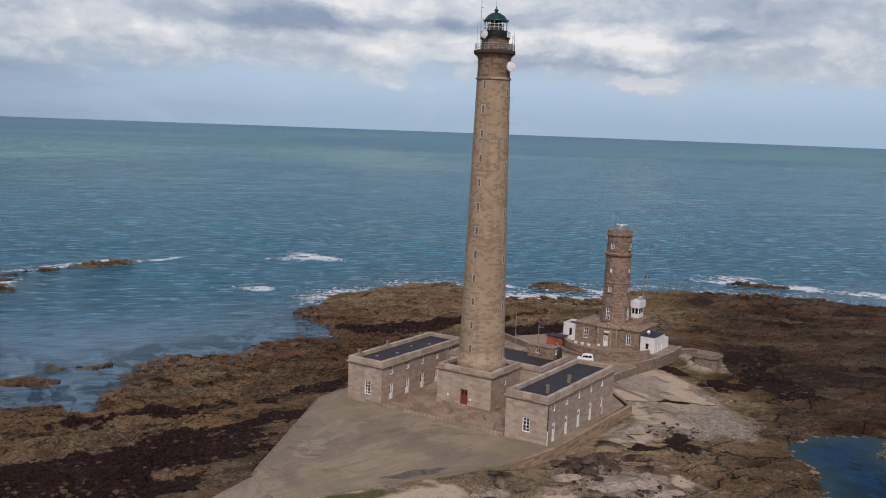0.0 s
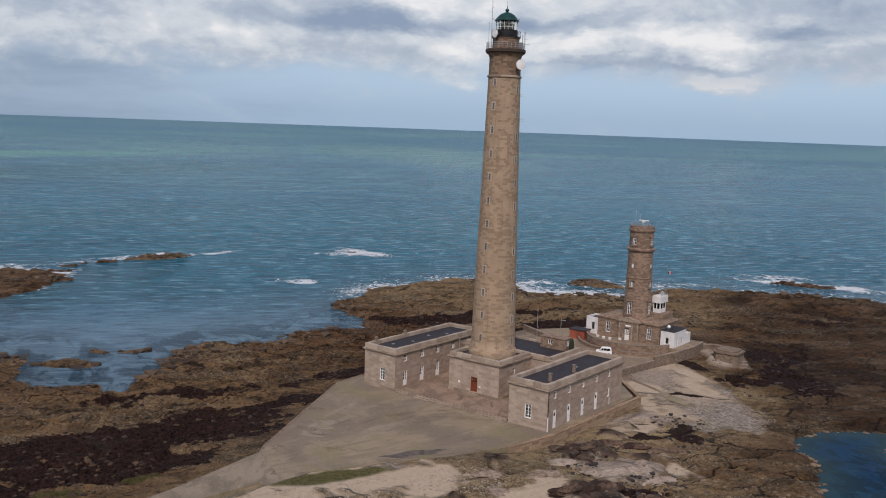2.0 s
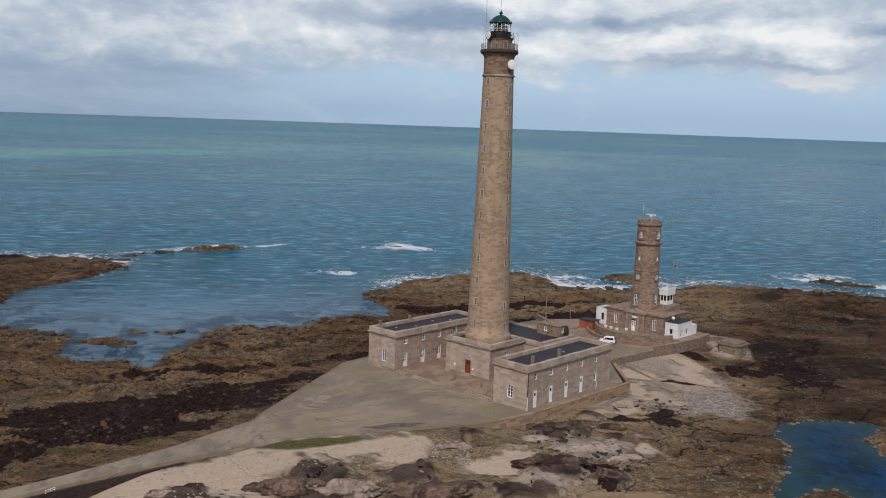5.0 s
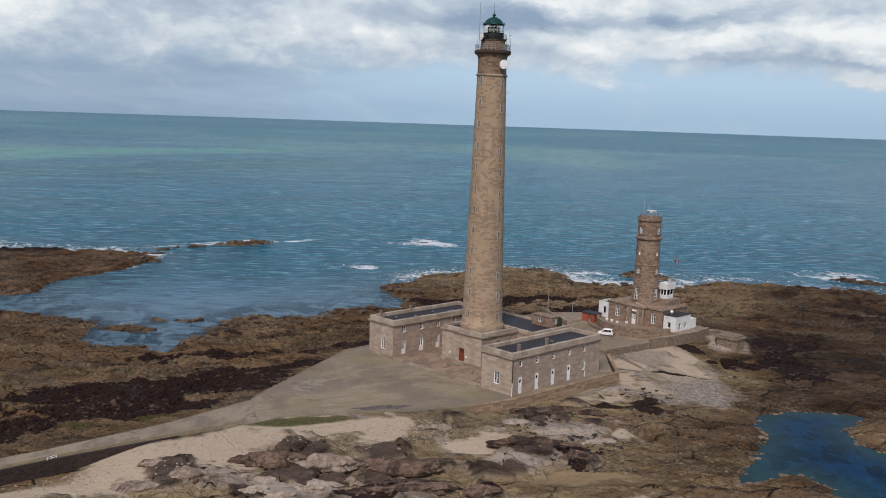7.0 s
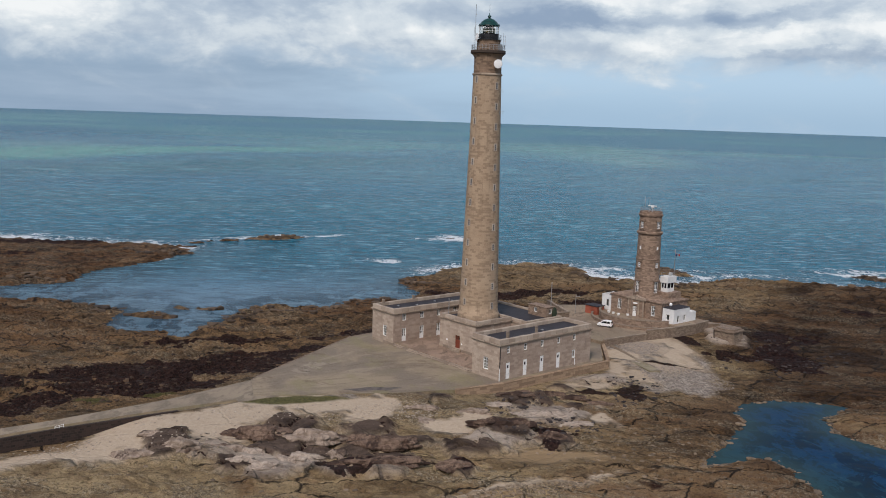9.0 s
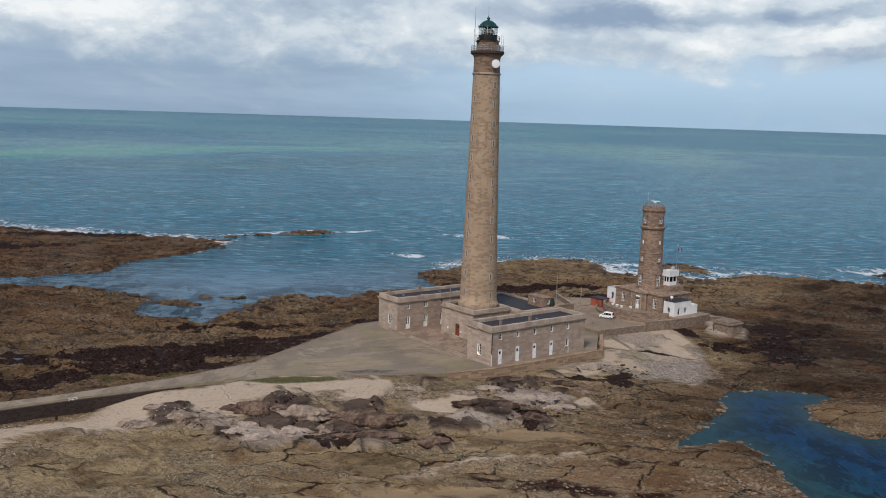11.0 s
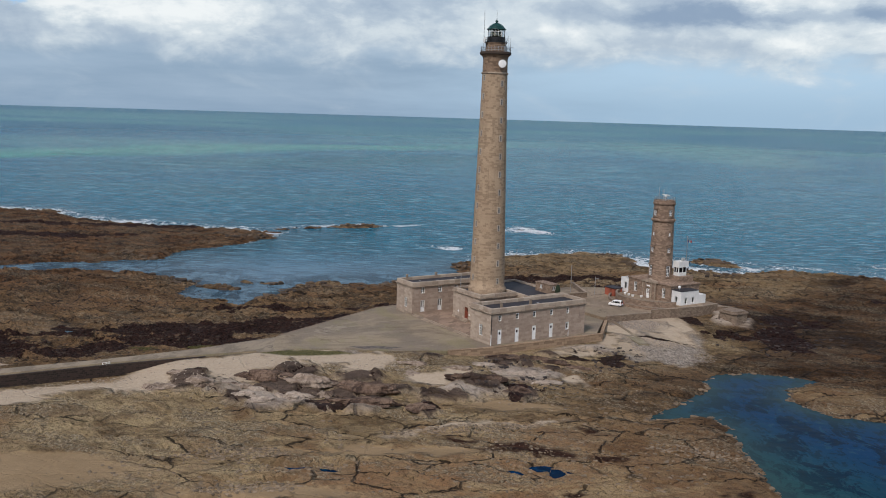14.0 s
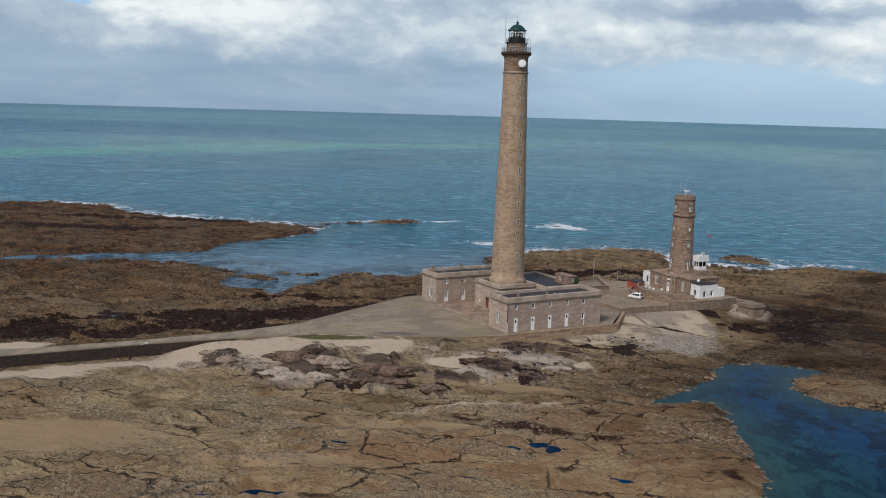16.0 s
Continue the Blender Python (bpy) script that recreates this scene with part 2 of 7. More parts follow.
        rock = n.mix(n.maths("MULTIPLY", crack, 0.9), rock, (0.016, 0.013, 0.011))
        # loose stones lying in drifts over the bare platform
        drift = n.noise(n.stretch(co, (1, 0.4, 1), 0.9, (7, 3, 0)), 0.11, 6.0, 0.62, 0.6)
        pebble = n.add("ShaderNodeTexVoronoi", {"feature": "F1"}, Vector=warp.outputs[0], Scale=2.6)
        stone = n.add("ShaderNodeSeparateColor", None, Color=pebble.outputs[1]).outputs
        gravel = n.mix(stone[0], (0.11, 0.082, 0.052), (0.52, 0.43, 0.30))
        gravel = n.mix(n.ramp(grit, 0.50, 0.60, 0.0, 0.8), gravel, (0.05, 0.036, 0.026))
        loose = n.maths("MULTIPLY", n.ramp(drift, 0.47, 0.60), n.maths("SUBTRACT", 1.0, n.maths("MULTIPLY", n.maths("MAXIMUM", mask("weed"), mask("olive")), 0.6)))
        rock = n.mix(n.maths("MULTIPLY", loose, n.ramp(stone[1], 0.3, 0.6, 0.15, 0.8)), rock, gravel)
        pale = n.mix(n.ramp(mid, 0.38, 0.60), (0.20, 0.158, 0.128), (0.42, 0.35, 0.285))
        pale = n.mix(n.ramp(lump, 0.54, 0.66, 0.0, 0.45), pale, (0.042, 0.028, 0.022))
        sand = n.mix(n.ramp(fine, 0.3, 0.8), (0.46, 0.37, 0.275), (0.37, 0.29, 0.21))
        sand = n.mix(n.ramp(grit, 0.6, 0.8, 0.0, 0.35), sand, (0.33, 0.27, 0.21))
        wet = n.mix(n.ramp(mid, 0.3, 0.7), (0.235, 0.162, 0.09), (0.29, 0.205, 0.12))
        stones = n.add("ShaderNodeTexVoronoi", {"feature": "F1"}, Vector=co, Scale=2.2)
        shingle = n.mix(n.add("ShaderNodeSeparateColor", None, Color=stones.outputs[1]).outputs[0], (0.22, 0.18, 0.15), (0.50, 0.43, 0.36))
        kelp = n.mix(n.ramp(fine, 0.35, 0.7), (0.006, 0.0035, 0.004), (0.052, 0.025, 0.021))
        lawn = n.mix(n.ramp(fine, 0.3, 0.7), (0.050, 0.047, 0.017), (0.125, 0.112, 0.045))
        colour = n.mix(mask("pale"), rock, pale)
        black = n.mix(n.ramp(mid, 0.36, 0.62), (0.030, 0.020, 0.0155), (0.125, 0.090, 0.070))
        colour = n.mix(n.ramp(n.maths("ADD", mask("lichen"), n.maths("MULTIPLY", n.maths("SUBTRACT", lump, 0.5), 0.7)), 0.15, 0.8), colour, black)
        colour = n.mix(mask("wetsand"), colour, wet)
        colour = n.mix(n.maths("MULTIPLY", mask("redweed"), n.ramp(n.maths("ADD", lump, n.maths("MULTIPLY", fine, 0.5)), 0.72, 0.92, 0.97, 0.55)), colour, (0.034, 0.013, 0.009))
        colour = n.mix(mask("sand"), colour, sand)
        colour = n.mix(mask("shingle"), colour, shingle)
        colour = n.mix(mask("lawn"), colour, lawn)
        tufts = n.maths("ADD", n.maths("MULTIPLY_ADD", lump, 1.5, -0.75), n.maths("MULTIPLY_ADD", speck, 1.2, -0.6))
        kelpy = n.ramp(n.maths("ADD", mask("kelp"), n.maths("MULTIPLY", tufts, n.ramp(mask("kelp"), 0.02, 0.3))), 0.42, 0.60, 0.0, 0.95)
        colour = n.mix(n.maths("MULTIPLY", kelpy, n.maths("SUBTRACT", 1.0, mask("lawn"))), colour, kelp)
        n.set(bsdf, "Base Color", colour)
        n.set(bsdf, "Roughness", n.ramp(mid, 0.3, 0.7, 0.7, 0.95))
        n.set(bsdf, "Specular IOR Level", 0.1)
        smooth = n.maths("MAXIMUM", n.maths("MAXIMUM", mask("sand"), mask("wetsand")), n.maths("MULTIPLY", n.maths("MAXIMUM", mask("pale"), mask("lichen")), 0.6))
        relief = n.maths("ADD", n.maths("ADD", n.maths("MULTIPLY", fine, 0.9), n.maths("MULTIPLY", lump, 1.8)), n.maths("MULTIPLY", grit, 0.3))
        relief = n.maths("SUBTRACT", relief, n.maths("MULTIPLY", crack, 0.9))
        relief = n.maths("MULTIPLY", relief, n.maths("SUBTRACT", 1.0, n.maths("MULTIPLY", smooth, 0.85)))
        n.set(bsdf, "Normal", n.add("ShaderNodeBump", None, Strength=1.0, Distance=0.8, Height=relief).outputs[0])
    return surface(name, paint)


def sea_water(name):
    def paint(n, bsdf):
        co = n.add("ShaderNodeTexCoord").outputs["Object"]
        foam = n.add("ShaderNodeAttribute", {"attribute_name": "foam"}).outputs["Fac"]
        pool = n.add("ShaderNodeAttribute", {"attribute_name": "pool"}).outputs["Fac"]
        shoal = n.add("ShaderNodeAttribute", {"attribute_name": "shoal"}).outputs["Fac"]
        far = n.add("ShaderNodeAttribute", {"attribute_name": "far"}).outputs["Fac"]
        lee = n.add("ShaderNodeAttribute", {"attribute_name": "lee"}).outputs["Fac"]
        # plankton streaks far out, with a clean edge on their landward side
        def streak(cx, cy, half_long, half_wide, turn):
            at = n.stretch(n.stretch(bent.outputs[0], (1, 1, 0), 0, (-cx, -cy, 0)), (1 / half_long, 1 / half_wide, 0), -turn)
            length = n.add("ShaderNodeVectorMath", {"operation": "LENGTH"})
            n.set(length, "0", at)
            return n.ramp(length.outputs["Value"], 0.35, 1.1, 1.0, 0.0)
        bent = n.add("ShaderNodeVectorMath", {"operation": "MULTIPLY_ADD"})
        n.set(bent, "0", n.add("ShaderNodeTexNoise", None, Vector=co, Scale=0.0016, Detail=5.0, Roughness=0.6).outputs[1])
        bent.inputs[1].default_value = (420, 420, 0)
        n.set(bent, "2", n.stretch(co, (1, 1, 0), 0, (-210, -210, 0)))
        wide = n.noise(n.stretch(co, (0.0007, 0.0018, 0), -1.0), 1.0, 4.0, 0.55, 0.6)
        patch = n.noise(n.stretch(co, (0.007, 0.016, 0), -0.9), 1.0, 6.0, 0.65, 0.6)
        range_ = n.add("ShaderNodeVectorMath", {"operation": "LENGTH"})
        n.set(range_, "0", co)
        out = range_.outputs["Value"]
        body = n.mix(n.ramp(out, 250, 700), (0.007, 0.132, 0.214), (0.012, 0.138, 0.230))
        body = n.mix(n.ramp(wide, 0.44, 0.62, 0.0, 0.5), body, (0.050, 0.185, 0.200))
        body = n.mix(n.ramp(patch, 0.42, 0.66, 0.0, 0.55), body, (0.004, 0.085, 0.145))
        # haze painted by distance: grey green beyond a kilometre, then a blue horizon rim
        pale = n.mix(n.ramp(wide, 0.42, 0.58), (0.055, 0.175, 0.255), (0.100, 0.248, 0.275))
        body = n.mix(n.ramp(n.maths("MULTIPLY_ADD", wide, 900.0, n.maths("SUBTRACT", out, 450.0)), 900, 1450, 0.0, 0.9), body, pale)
        body = n.mix(n.maths("MULTIPLY", streak(-1010, 330, 640, 130, 1.83), 0.8), body, (0.100, 0.310, 0.245))
        body = n.mix(n.maths("MULTIPLY", streak(-850, -110, 330, 100, 1.6), 0.8), body, (0.050, 0.280, 0.200))
        body = n.mix(n.maths("MULTIPLY", streak(-700, 330, 420, 130, 1.83), 0.65), body, (0.012, 0.115, 0.135))
        body = n.mix(n.maths("MULTIPLY", streak(-1800, -150, 1100, 650, 1.7), 0.9), body, (0.010, 0.105, 0.200))
        body = n.mix(n.maths("MULTIPLY", streak(-1000, 1150, 700, 190, 2.4), 0.6), body, (0.150, 0.310, 0.280))
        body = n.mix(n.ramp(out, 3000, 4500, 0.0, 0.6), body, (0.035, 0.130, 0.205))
        # pale sky sheen of sheltered and shoal water, put into the body colour
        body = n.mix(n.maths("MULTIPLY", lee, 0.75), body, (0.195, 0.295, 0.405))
        body = n.mix(n.maths("MULTIPLY", shoal, 0.55), body, (0.095, 0.140, 0.165))
        bottom = n.noise(n.stretch(co, (0.07, 0.11, 0), 0.5, (3, 1, 0)), 1.0, 6.0, 0.64, 0.7)
        body = n.mix(n.maths("MULTIPLY", n.maths("MULTIPLY", lee, n.ramp(shoal, 0.22, 0.7)), n.ramp(bottom, 0.45, 0.56, 0.0, 0.8)), body, (0.020, 0.045, 0.072))
        weedy = n.noise(n.stretch(co, (0.10, 0.15, 0), 0.4), 1.0, 8.0, 0.72, 0.8)
        clump = n.noise(n.stretch(co, (0.30, 0.42, 0), 0.7, (5, 2, 0)), 1.0, 6.0, 0.68, 0.6)
        north = n.ramp(n.add("ShaderNodeSeparateXYZ", None, Vector=co).outputs[1], -16.0, 14.0)
        north = n.maths("MAXIMUM", north, n.ramp(shoal, 0.0, 0.004, 1.0, 0.0))
        lagoon = n.mix(north, (0.015, 0.066, 0.074), (0.004, 0.033, 0.095))
        lagoon = n.mix(n.ramp(weedy, 0.48, 0.54, 0.0, 0.8), lagoon, (0.002, 0.011, 0.030))
        lagoon = n.mix(n.ramp(clump, 0.53, 0.60, 0.0, 0.6), lagoon, (0.006, 0.016, 0.028))
        lagoon = n.mix(n.ramp(clump, 0.36, 0.44, 0.4, 0.0), lagoon, (0.022, 0.075, 0.100))
        lagoon = n.mix(n.ramp(n.add("ShaderNodeSeparateXYZ", None, Vector=co).outputs[0], 96.0, 128.0, 0.0, 0.8), lagoon, (0.002, 0.020, 0.050))
        lagoon = n.mix(n.maths("MULTIPLY", shoal, 0.75), lagoon, (0.030, 0.062, 0.066))
        body = n.mix(pool, body, lagoon)
        lace = n.noise(co, 0.45, 7.0, 0.72, 1.2)
        white = n.maths("MULTIPLY", n.ramp(foam, 0.02, 0.15), n.ramp(n.maths("ADD", foam, n.maths("MULTIPLY", n.maths("SUBTRACT", lace, 0.5), 3.2)), 0.48, 0.85))
        open_water = n.maths("MULTIPLY", n.maths("SUBTRACT", 1.0, pool), n.maths("SUBTRACT", 1.0, n.maths("MAXIMUM", n.maths("MULTIPLY", far, 0.4), n.maths("MULTIPLY", lee, 0.6))))
        # lit crests and shaded troughs of the chop, painted into the body colour
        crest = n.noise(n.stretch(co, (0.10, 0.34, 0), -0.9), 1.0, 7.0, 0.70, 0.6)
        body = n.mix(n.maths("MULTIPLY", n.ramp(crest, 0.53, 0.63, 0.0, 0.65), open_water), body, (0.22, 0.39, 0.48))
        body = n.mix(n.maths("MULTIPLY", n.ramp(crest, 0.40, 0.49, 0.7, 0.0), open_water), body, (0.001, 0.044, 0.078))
        # the same wave light and shade painted as longer streaks farther out
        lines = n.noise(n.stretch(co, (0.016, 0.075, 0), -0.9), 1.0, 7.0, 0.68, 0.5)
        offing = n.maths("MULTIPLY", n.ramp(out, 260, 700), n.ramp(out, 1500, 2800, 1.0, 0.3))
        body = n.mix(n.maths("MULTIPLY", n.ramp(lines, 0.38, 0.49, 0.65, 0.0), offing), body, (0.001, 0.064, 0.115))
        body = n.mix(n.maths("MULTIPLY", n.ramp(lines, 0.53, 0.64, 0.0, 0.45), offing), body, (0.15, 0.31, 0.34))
        body = n.mix(white, body, (0.75, 0.78, 0.80))
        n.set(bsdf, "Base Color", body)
        n.set(bsdf, "Roughness", n.maths("ADD", n.maths("MULTIPLY", white, 0.5), n.maths("ADD", 0.16, n.maths("MULTIPLY", far, 0.15))))
        n.set(bsdf, "IOR", 1.333)
        n.set(bsdf, "Specular IOR Level", n.maths("SUBTRACT", 0.06, n.maths("MULTIPLY", pool, 0.045)))
        ripple = n.noise(n.stretch(co, (0.16, 0.5, 0), -0.9), 1.0, 6.0, 0.66, 0.4)
        swell = n.noise(n.stretch(co, (0.02, 0.075, 0), -0.785), 1.0, 3.0, 0.55, 0.3)
        chop = n.maths("ADD", n.maths("MULTIPLY", ripple, 2.2), n.maths("MULTIPLY", swell, 5.0))
        calm = n.maths("SUBTRACT", 1.0, n.maths("MULTIPLY", pool, 0.93))
        n.set(bsdf, "Normal", n.add("ShaderNodeBump", None, Strength=calm, Distance=1.0, Height=chop).outputs[0])
    return surface(name, paint)


def yard(name, light, dark, green, tyre):
    """Worn concrete and packed gravel."""
    def paint(n, bsdf):
        co = n.add("ShaderNodeTexCoord").outputs["Object"]
        broad = n.noise(co, 0.06, 5.0, 0.6, 0.6)
        streak = n.noise(n.stretch(co, (0.10, 0.5, 1), 0.65), 1.0, 5.0, 0.6, 0.5)
        fine = n.noise(co, 2.5, 5.0, 0.65)
        colour = n.mix(n.ramp(broad, 0.42, 0.56), dark, light)
        worn = n.noise(n.stretch(co, (0.16, 0.34, 1), 0.95, (3, 9, 0)), 1.0, 7.0, 0.66, 0.9)
        colour = n.mix(n.ramp(worn, 0.47, 0.60, 0.0, 0.75), colour, tuple(c * 0.72 for c in dark))
        pale = n.noise(n.stretch(co, (0.22, 0.5, 1), 0.75, (13, 5, 0)), 1.0, 7.0, 0.7, 0.7)
        colour = n.mix(n.ramp(pale, 0.58, 0.68, 0.0, 0.45), colour, tuple(min(1, c * 1.35) for c in light))
        colour = n.mix(n.ramp(streak, 0.5, 0.72, 0.0, 0.6), colour, tyre)
        moss = n.noise(n.stretch(co, (0.05, 0.09, 1), 0.3, (4, 2, 0)), 1.0, 4.0, 0.6)
        colour = n.mix(n.ramp(moss, 0.50, 0.66, 0.0, 0.75), colour, green)
        holes = n.noise(n.stretch(co, (0.16, 0.3, 1), 0.9, (1, 7, 0)), 1.0, 5.0, 0.65, 0.8)
        colour = n.mix(n.ramp(holes, 0.61, 0.66, 0.0, 0.7), colour, tuple(c * 0.35 for c in dark))
        colour = n.mix(n.ramp(fine, 0.35, 0.8, 0.0, 0.35), colour, tuple(min(1, c * 1.3) for c in light))
        n.set(bsdf, "Base Color", colour)
        n.set(bsdf, "Roughness", 0.92)
        n.set(bsdf, "Normal", n.add("ShaderNodeBump", None, Strength=0.4, Distance=0.06, Height=fine).outputs[0])
    return surface(name, paint)


def forecourt_ground(name):
    """Packed gravel and old concrete: wheel tracks fan out from the road's end, broken slabs by the west wall."""
    def paint(n, bsdf):
        co = n.add("ShaderNodeTexCoord").outputs["Object"]
        xy = n.add("ShaderNodeSeparateXYZ", None, Vector=n.stretch(co, (1, 1, 0), 0, (6, 74, 0)))
        bearing = n.maths("ARCTAN2", xy.outputs[0], xy.outputs[1])
        reach = n.maths("POWER", n.maths("ADD", n.maths("MULTIPLY", xy.outputs[0], xy.outputs[0]), n.maths("MULTIPLY", xy.outputs[1], xy.outputs[1])), 0.5)
        fan = n.add("ShaderNodeCombineXYZ", None, X=n.maths("MULTIPLY", bearing, 11.0), Y=n.maths("MULTIPLY", reach, 0.075), Z=0.0).outputs[0]
        track = n.noise(fan, 1.0, 7.0, 0.62, 0.7)
        rut = n.noise(n.stretch(fan, (2.4, 1, 1), 0, (3, 8, 0)), 1.3, 6.0, 0.62, 0.4)
        broad = n.noise(co, 0.055, 5.0, 0.6, 0.6)
        blot = n.noise(n.stretch(co, (1, 0.55, 1), 0.9, (5, 2, 0)), 0.13, 8.0, 0.68, 0.9)
        fine = n.noise(co, 2.5, 6.0, 0.68)
        colour = n.mix(n.ramp(broad, 0.40, 0.58), (0.180, 0.140, 0.104), (0.273, 0.212, 0.140))
        colour = n.mix(n.ramp(track, 0.50, 0.70, 0.0, 0.6), colour, (0.326, 0.264, 0.184))
        colour = n.mix(n.ramp(track, 0.34, 0.48, 0.6, 0.0), colour, (0.163, 0.132, 0.084))
        colour = n.mix(n.ramp(rut, 0.56, 0.66, 0.0, 0.55), colour, (0.114, 0.085, 0.062))
        moss = n.noise(n.stretch(co, (0.06, 0.10, 1), 0.3, (4, 2, 0)), 1.0, 5.0, 0.62)
        colour = n.mix(n.ramp(moss, 0.50, 0.64, 0.0, 0.6), colour, (0.198, 0.170, 0.080))
        colour = n.mix(n.ramp(blot, 0.55, 0.66, 0.0, 0.6), colour, (0.110, 0.070, 0.046))
        near = n.stretch(n.stretch(co, (1, 1, 0), 0, (8.2, 39.5, 0)), (1 / 11.0, 1 / 4.6, 0), 1.107)
        apart = n.add("ShaderNodeVectorMath", {"operation": "LENGTH"})
        n.set(apart, "0", near)
        broken = n.maths("ADD", n.ramp(apart.outputs["Value"], 0.2, 1.3, 0.16, -0.3), n.noise(n.stretch(co, (1, 0.45, 1), 1.107, (1, 7, 0)), 0.55, 6.0, 0.66, 1.0))
        colour = n.mix(n.ramp(broken, 0.55, 0.68, 0.0, 0.45), colour, (0.352, 0.293, 0.220))
        colour = n.mix(n.ramp(n.noise(n.stretch(co, (1, 0.4, 1), 1.107, (11, 3, 0)), 0.5, 7.0, 0.7, 0.8), 0.57, 0.61, 0.0, n.ramp(apart.outputs["Value"], 0.4, 1.1, 0.75, 0.0)), colour, (0.062, 0.047, 0.038))
        colour = n.mix(n.ramp(fine, 0.40, 0.75, 0.0, 0.3), colour, (0.352, 0.289, 0.212))
        n.set(bsdf, "Base Color", colour)
        n.set(bsdf, "Roughness", 0.92)
        n.set(bsdf, "Normal", n.add("ShaderNodeBump", None, Strength=0.5, Distance=0.06, Height=fine).outputs[0])
    return surface(name, paint)


def clear_glass(name):
    def paint(n, bsdf):
        n.set(bsdf, "Base Color", (0.85, 0.9, 0.9, 1))
        n.set(bsdf, "Roughness", 0.03)
        n.set(bsdf, "Transmission Weight", 1.0)
        n.set(bsdf, "IOR", 1.45)
    return surface(name, paint)


GRANITE = masonry("granite_ashlar", (0.43, 0.345, 0.27), (0.31, 0.235, 0.18), (0.17, 0.125, 0.095), 1.05, 0.52, 0.35, 0.022, 0.2)
TOWER = masonry("tower_granite", (0.39, 0.288, 0.192), (0.265, 0.183, 0.118), (0.18, 0.135, 0.10), 0.85, 0.42, 0.6, 0.018, 0.12, 0.22, 0.17, 0.6)
UPPER = masonry("stained_tower_granite", (0.26, 0.178, 0.118), (0.12, 0.078, 0.052), (0.09, 0.062, 0.045), 0.85, 0.42, 1.0, 0.018, 0.3, 0.25, 0.17, 0.6)
TRIM = masonry("granite_trim", (0.36, 0.285, 0.215), (0.22, 0.165, 0.122), (0.10, 0.08, 0.065), 1.8, 1.2, 0.9, 0.02, 0.35)
OLD = masonry("old_granite", (0.285, 0.20, 0.142), (0.165, 0.11, 0.078), (0.15, 0.11, 0.085), 0.7, 0.34, 0.5, 0.02, 0.5)
RUBBLE = masonry("rubble_wall", (0.25, 0.185, 0.132), (0.15, 0.105, 0.075), (0.11, 0.08, 0.06), 0.6, 0.33, 0.6, 0.03, 0.4)
OCHRE = masonry("ochre_granite", (0.34, 0.235, 0.15), (0.22, 0.145, 0.092), (0.15, 0.10, 0.07), 1.5, 0.6, 0.4, 0.03, 0.4)


def cut_stone(name, light, dark, per_island=False):
    """Single granite blocks: a tone for each, lichen and run-off over them."""
    def paint(n, bsdf):
        pick = n.add("ShaderNodeNewGeometry").outputs["Random Per Island"] if per_island else n.add("ShaderNodeObjectInfo").outputs["Random"]
        co = n.add("ShaderNodeTexCoord").outputs["Object"]
        broad, grain, fleck = n.noise(co, 0.35, 5.0, 0.6), n.noise(co, 5.0, 5.0, 0.65), n.noise(co, 28.0, 2.0)
        drip = n.noise(n.stretch(co, (1.4, 1.4, 0.12)), 1.0, 5.0, 0.6)
        tone = n.maths("ADD", n.maths("MULTIPLY", pick, 0.40), n.maths("MULTIPLY_ADD", broad, 0.55, 0.025))
        colour = n.mix(n.ramp(tone, 0.22, 0.78), dark, light)
        colour = n.mix(n.ramp(drip, 0.54, 0.76, 0.0, 0.28), colour, tuple(c * 0.5 for c in dark))
        colour = n.mix(n.ramp(grain, 0.5, 0.8, 0.0, 0.4), colour, tuple(c * 0.6 for c in dark))
        n.set(bsdf, "Base Color", colour)
        n.set(bsdf, "Roughness", 0.9)
        n.set(bsdf, "Normal", n.add("ShaderNodeBump", None, Strength=0.5, Distance=0.03, Height=n.maths("ADD", fleck, grain)).outputs[0])
    return surface(name, paint)


PARAPET = cut_stone("parapet_granite", (0.44, 0.36, 0.285), (0.29, 0.225, 0.172))
PALESTONE = cut_stone("pale_window_stone", (0.47, 0.40, 0.325), (0.36, 0.295, 0.235))
BLOCKS = cut_stone("dressed_granite", (0.46, 0.37, 0.29), (0.32, 0.245, 0.19))
BLOCKS_JOINED = cut_stone("dressed_granite_wall", (0.42, 0.33, 0.26), (0.30, 0.22, 0.17), True)
BLACKWALL = masonry("weathered_sea_wall", (0.040, 0.023, 0.017), (0.015, 0.010, 0.008), (0.06, 0.042, 0.032), 0.7, 0.4, 0.5, 0.04, 0.6)
ROCK, SEA = shore("foreshore"), sea_water("sea_water")
STAINED = cut_stone("stained_granite", (0.065, 0.045, 0.033), (0.026, 0.018, 0.014))
FORECOURT_GROUND = forecourt_ground("forecourt_gravel")
CONCRETE = yard("worn_concrete", (0.285, 0.238, 0.168), (0.165, 0.118, 0.080), (0.17, 0.148, 0.08), (0.12, 0.09, 0.07))
GRAVEL = yard("yard_gravel", (0.285, 0.212, 0.145), (0.195, 0.142, 0.096), (0.22, 0.175, 0.115), (0.24, 0.19, 0.14))
PAVING = yard("court_paving", (0.30, 0.21, 0.15), (0.20, 0.135, 0.095), (0.17, 0.145, 0.085), (0.155, 0.105, 0.078))
TARMAC = yard("worn_tarmac", (0.27, 0.214, 0.152), (0.19, 0.150, 0.110), (0.165, 0.136, 0.092), (0.12, 0.096, 0.078))
WHITE = plain("white_paint", (0.86, 0.85, 0.83), 0.5, 0, 0.08)
WHITEWALL = plain("white_render", (0.74, 0.73, 0.71), 0.85, 0, 0.12, 0.6)
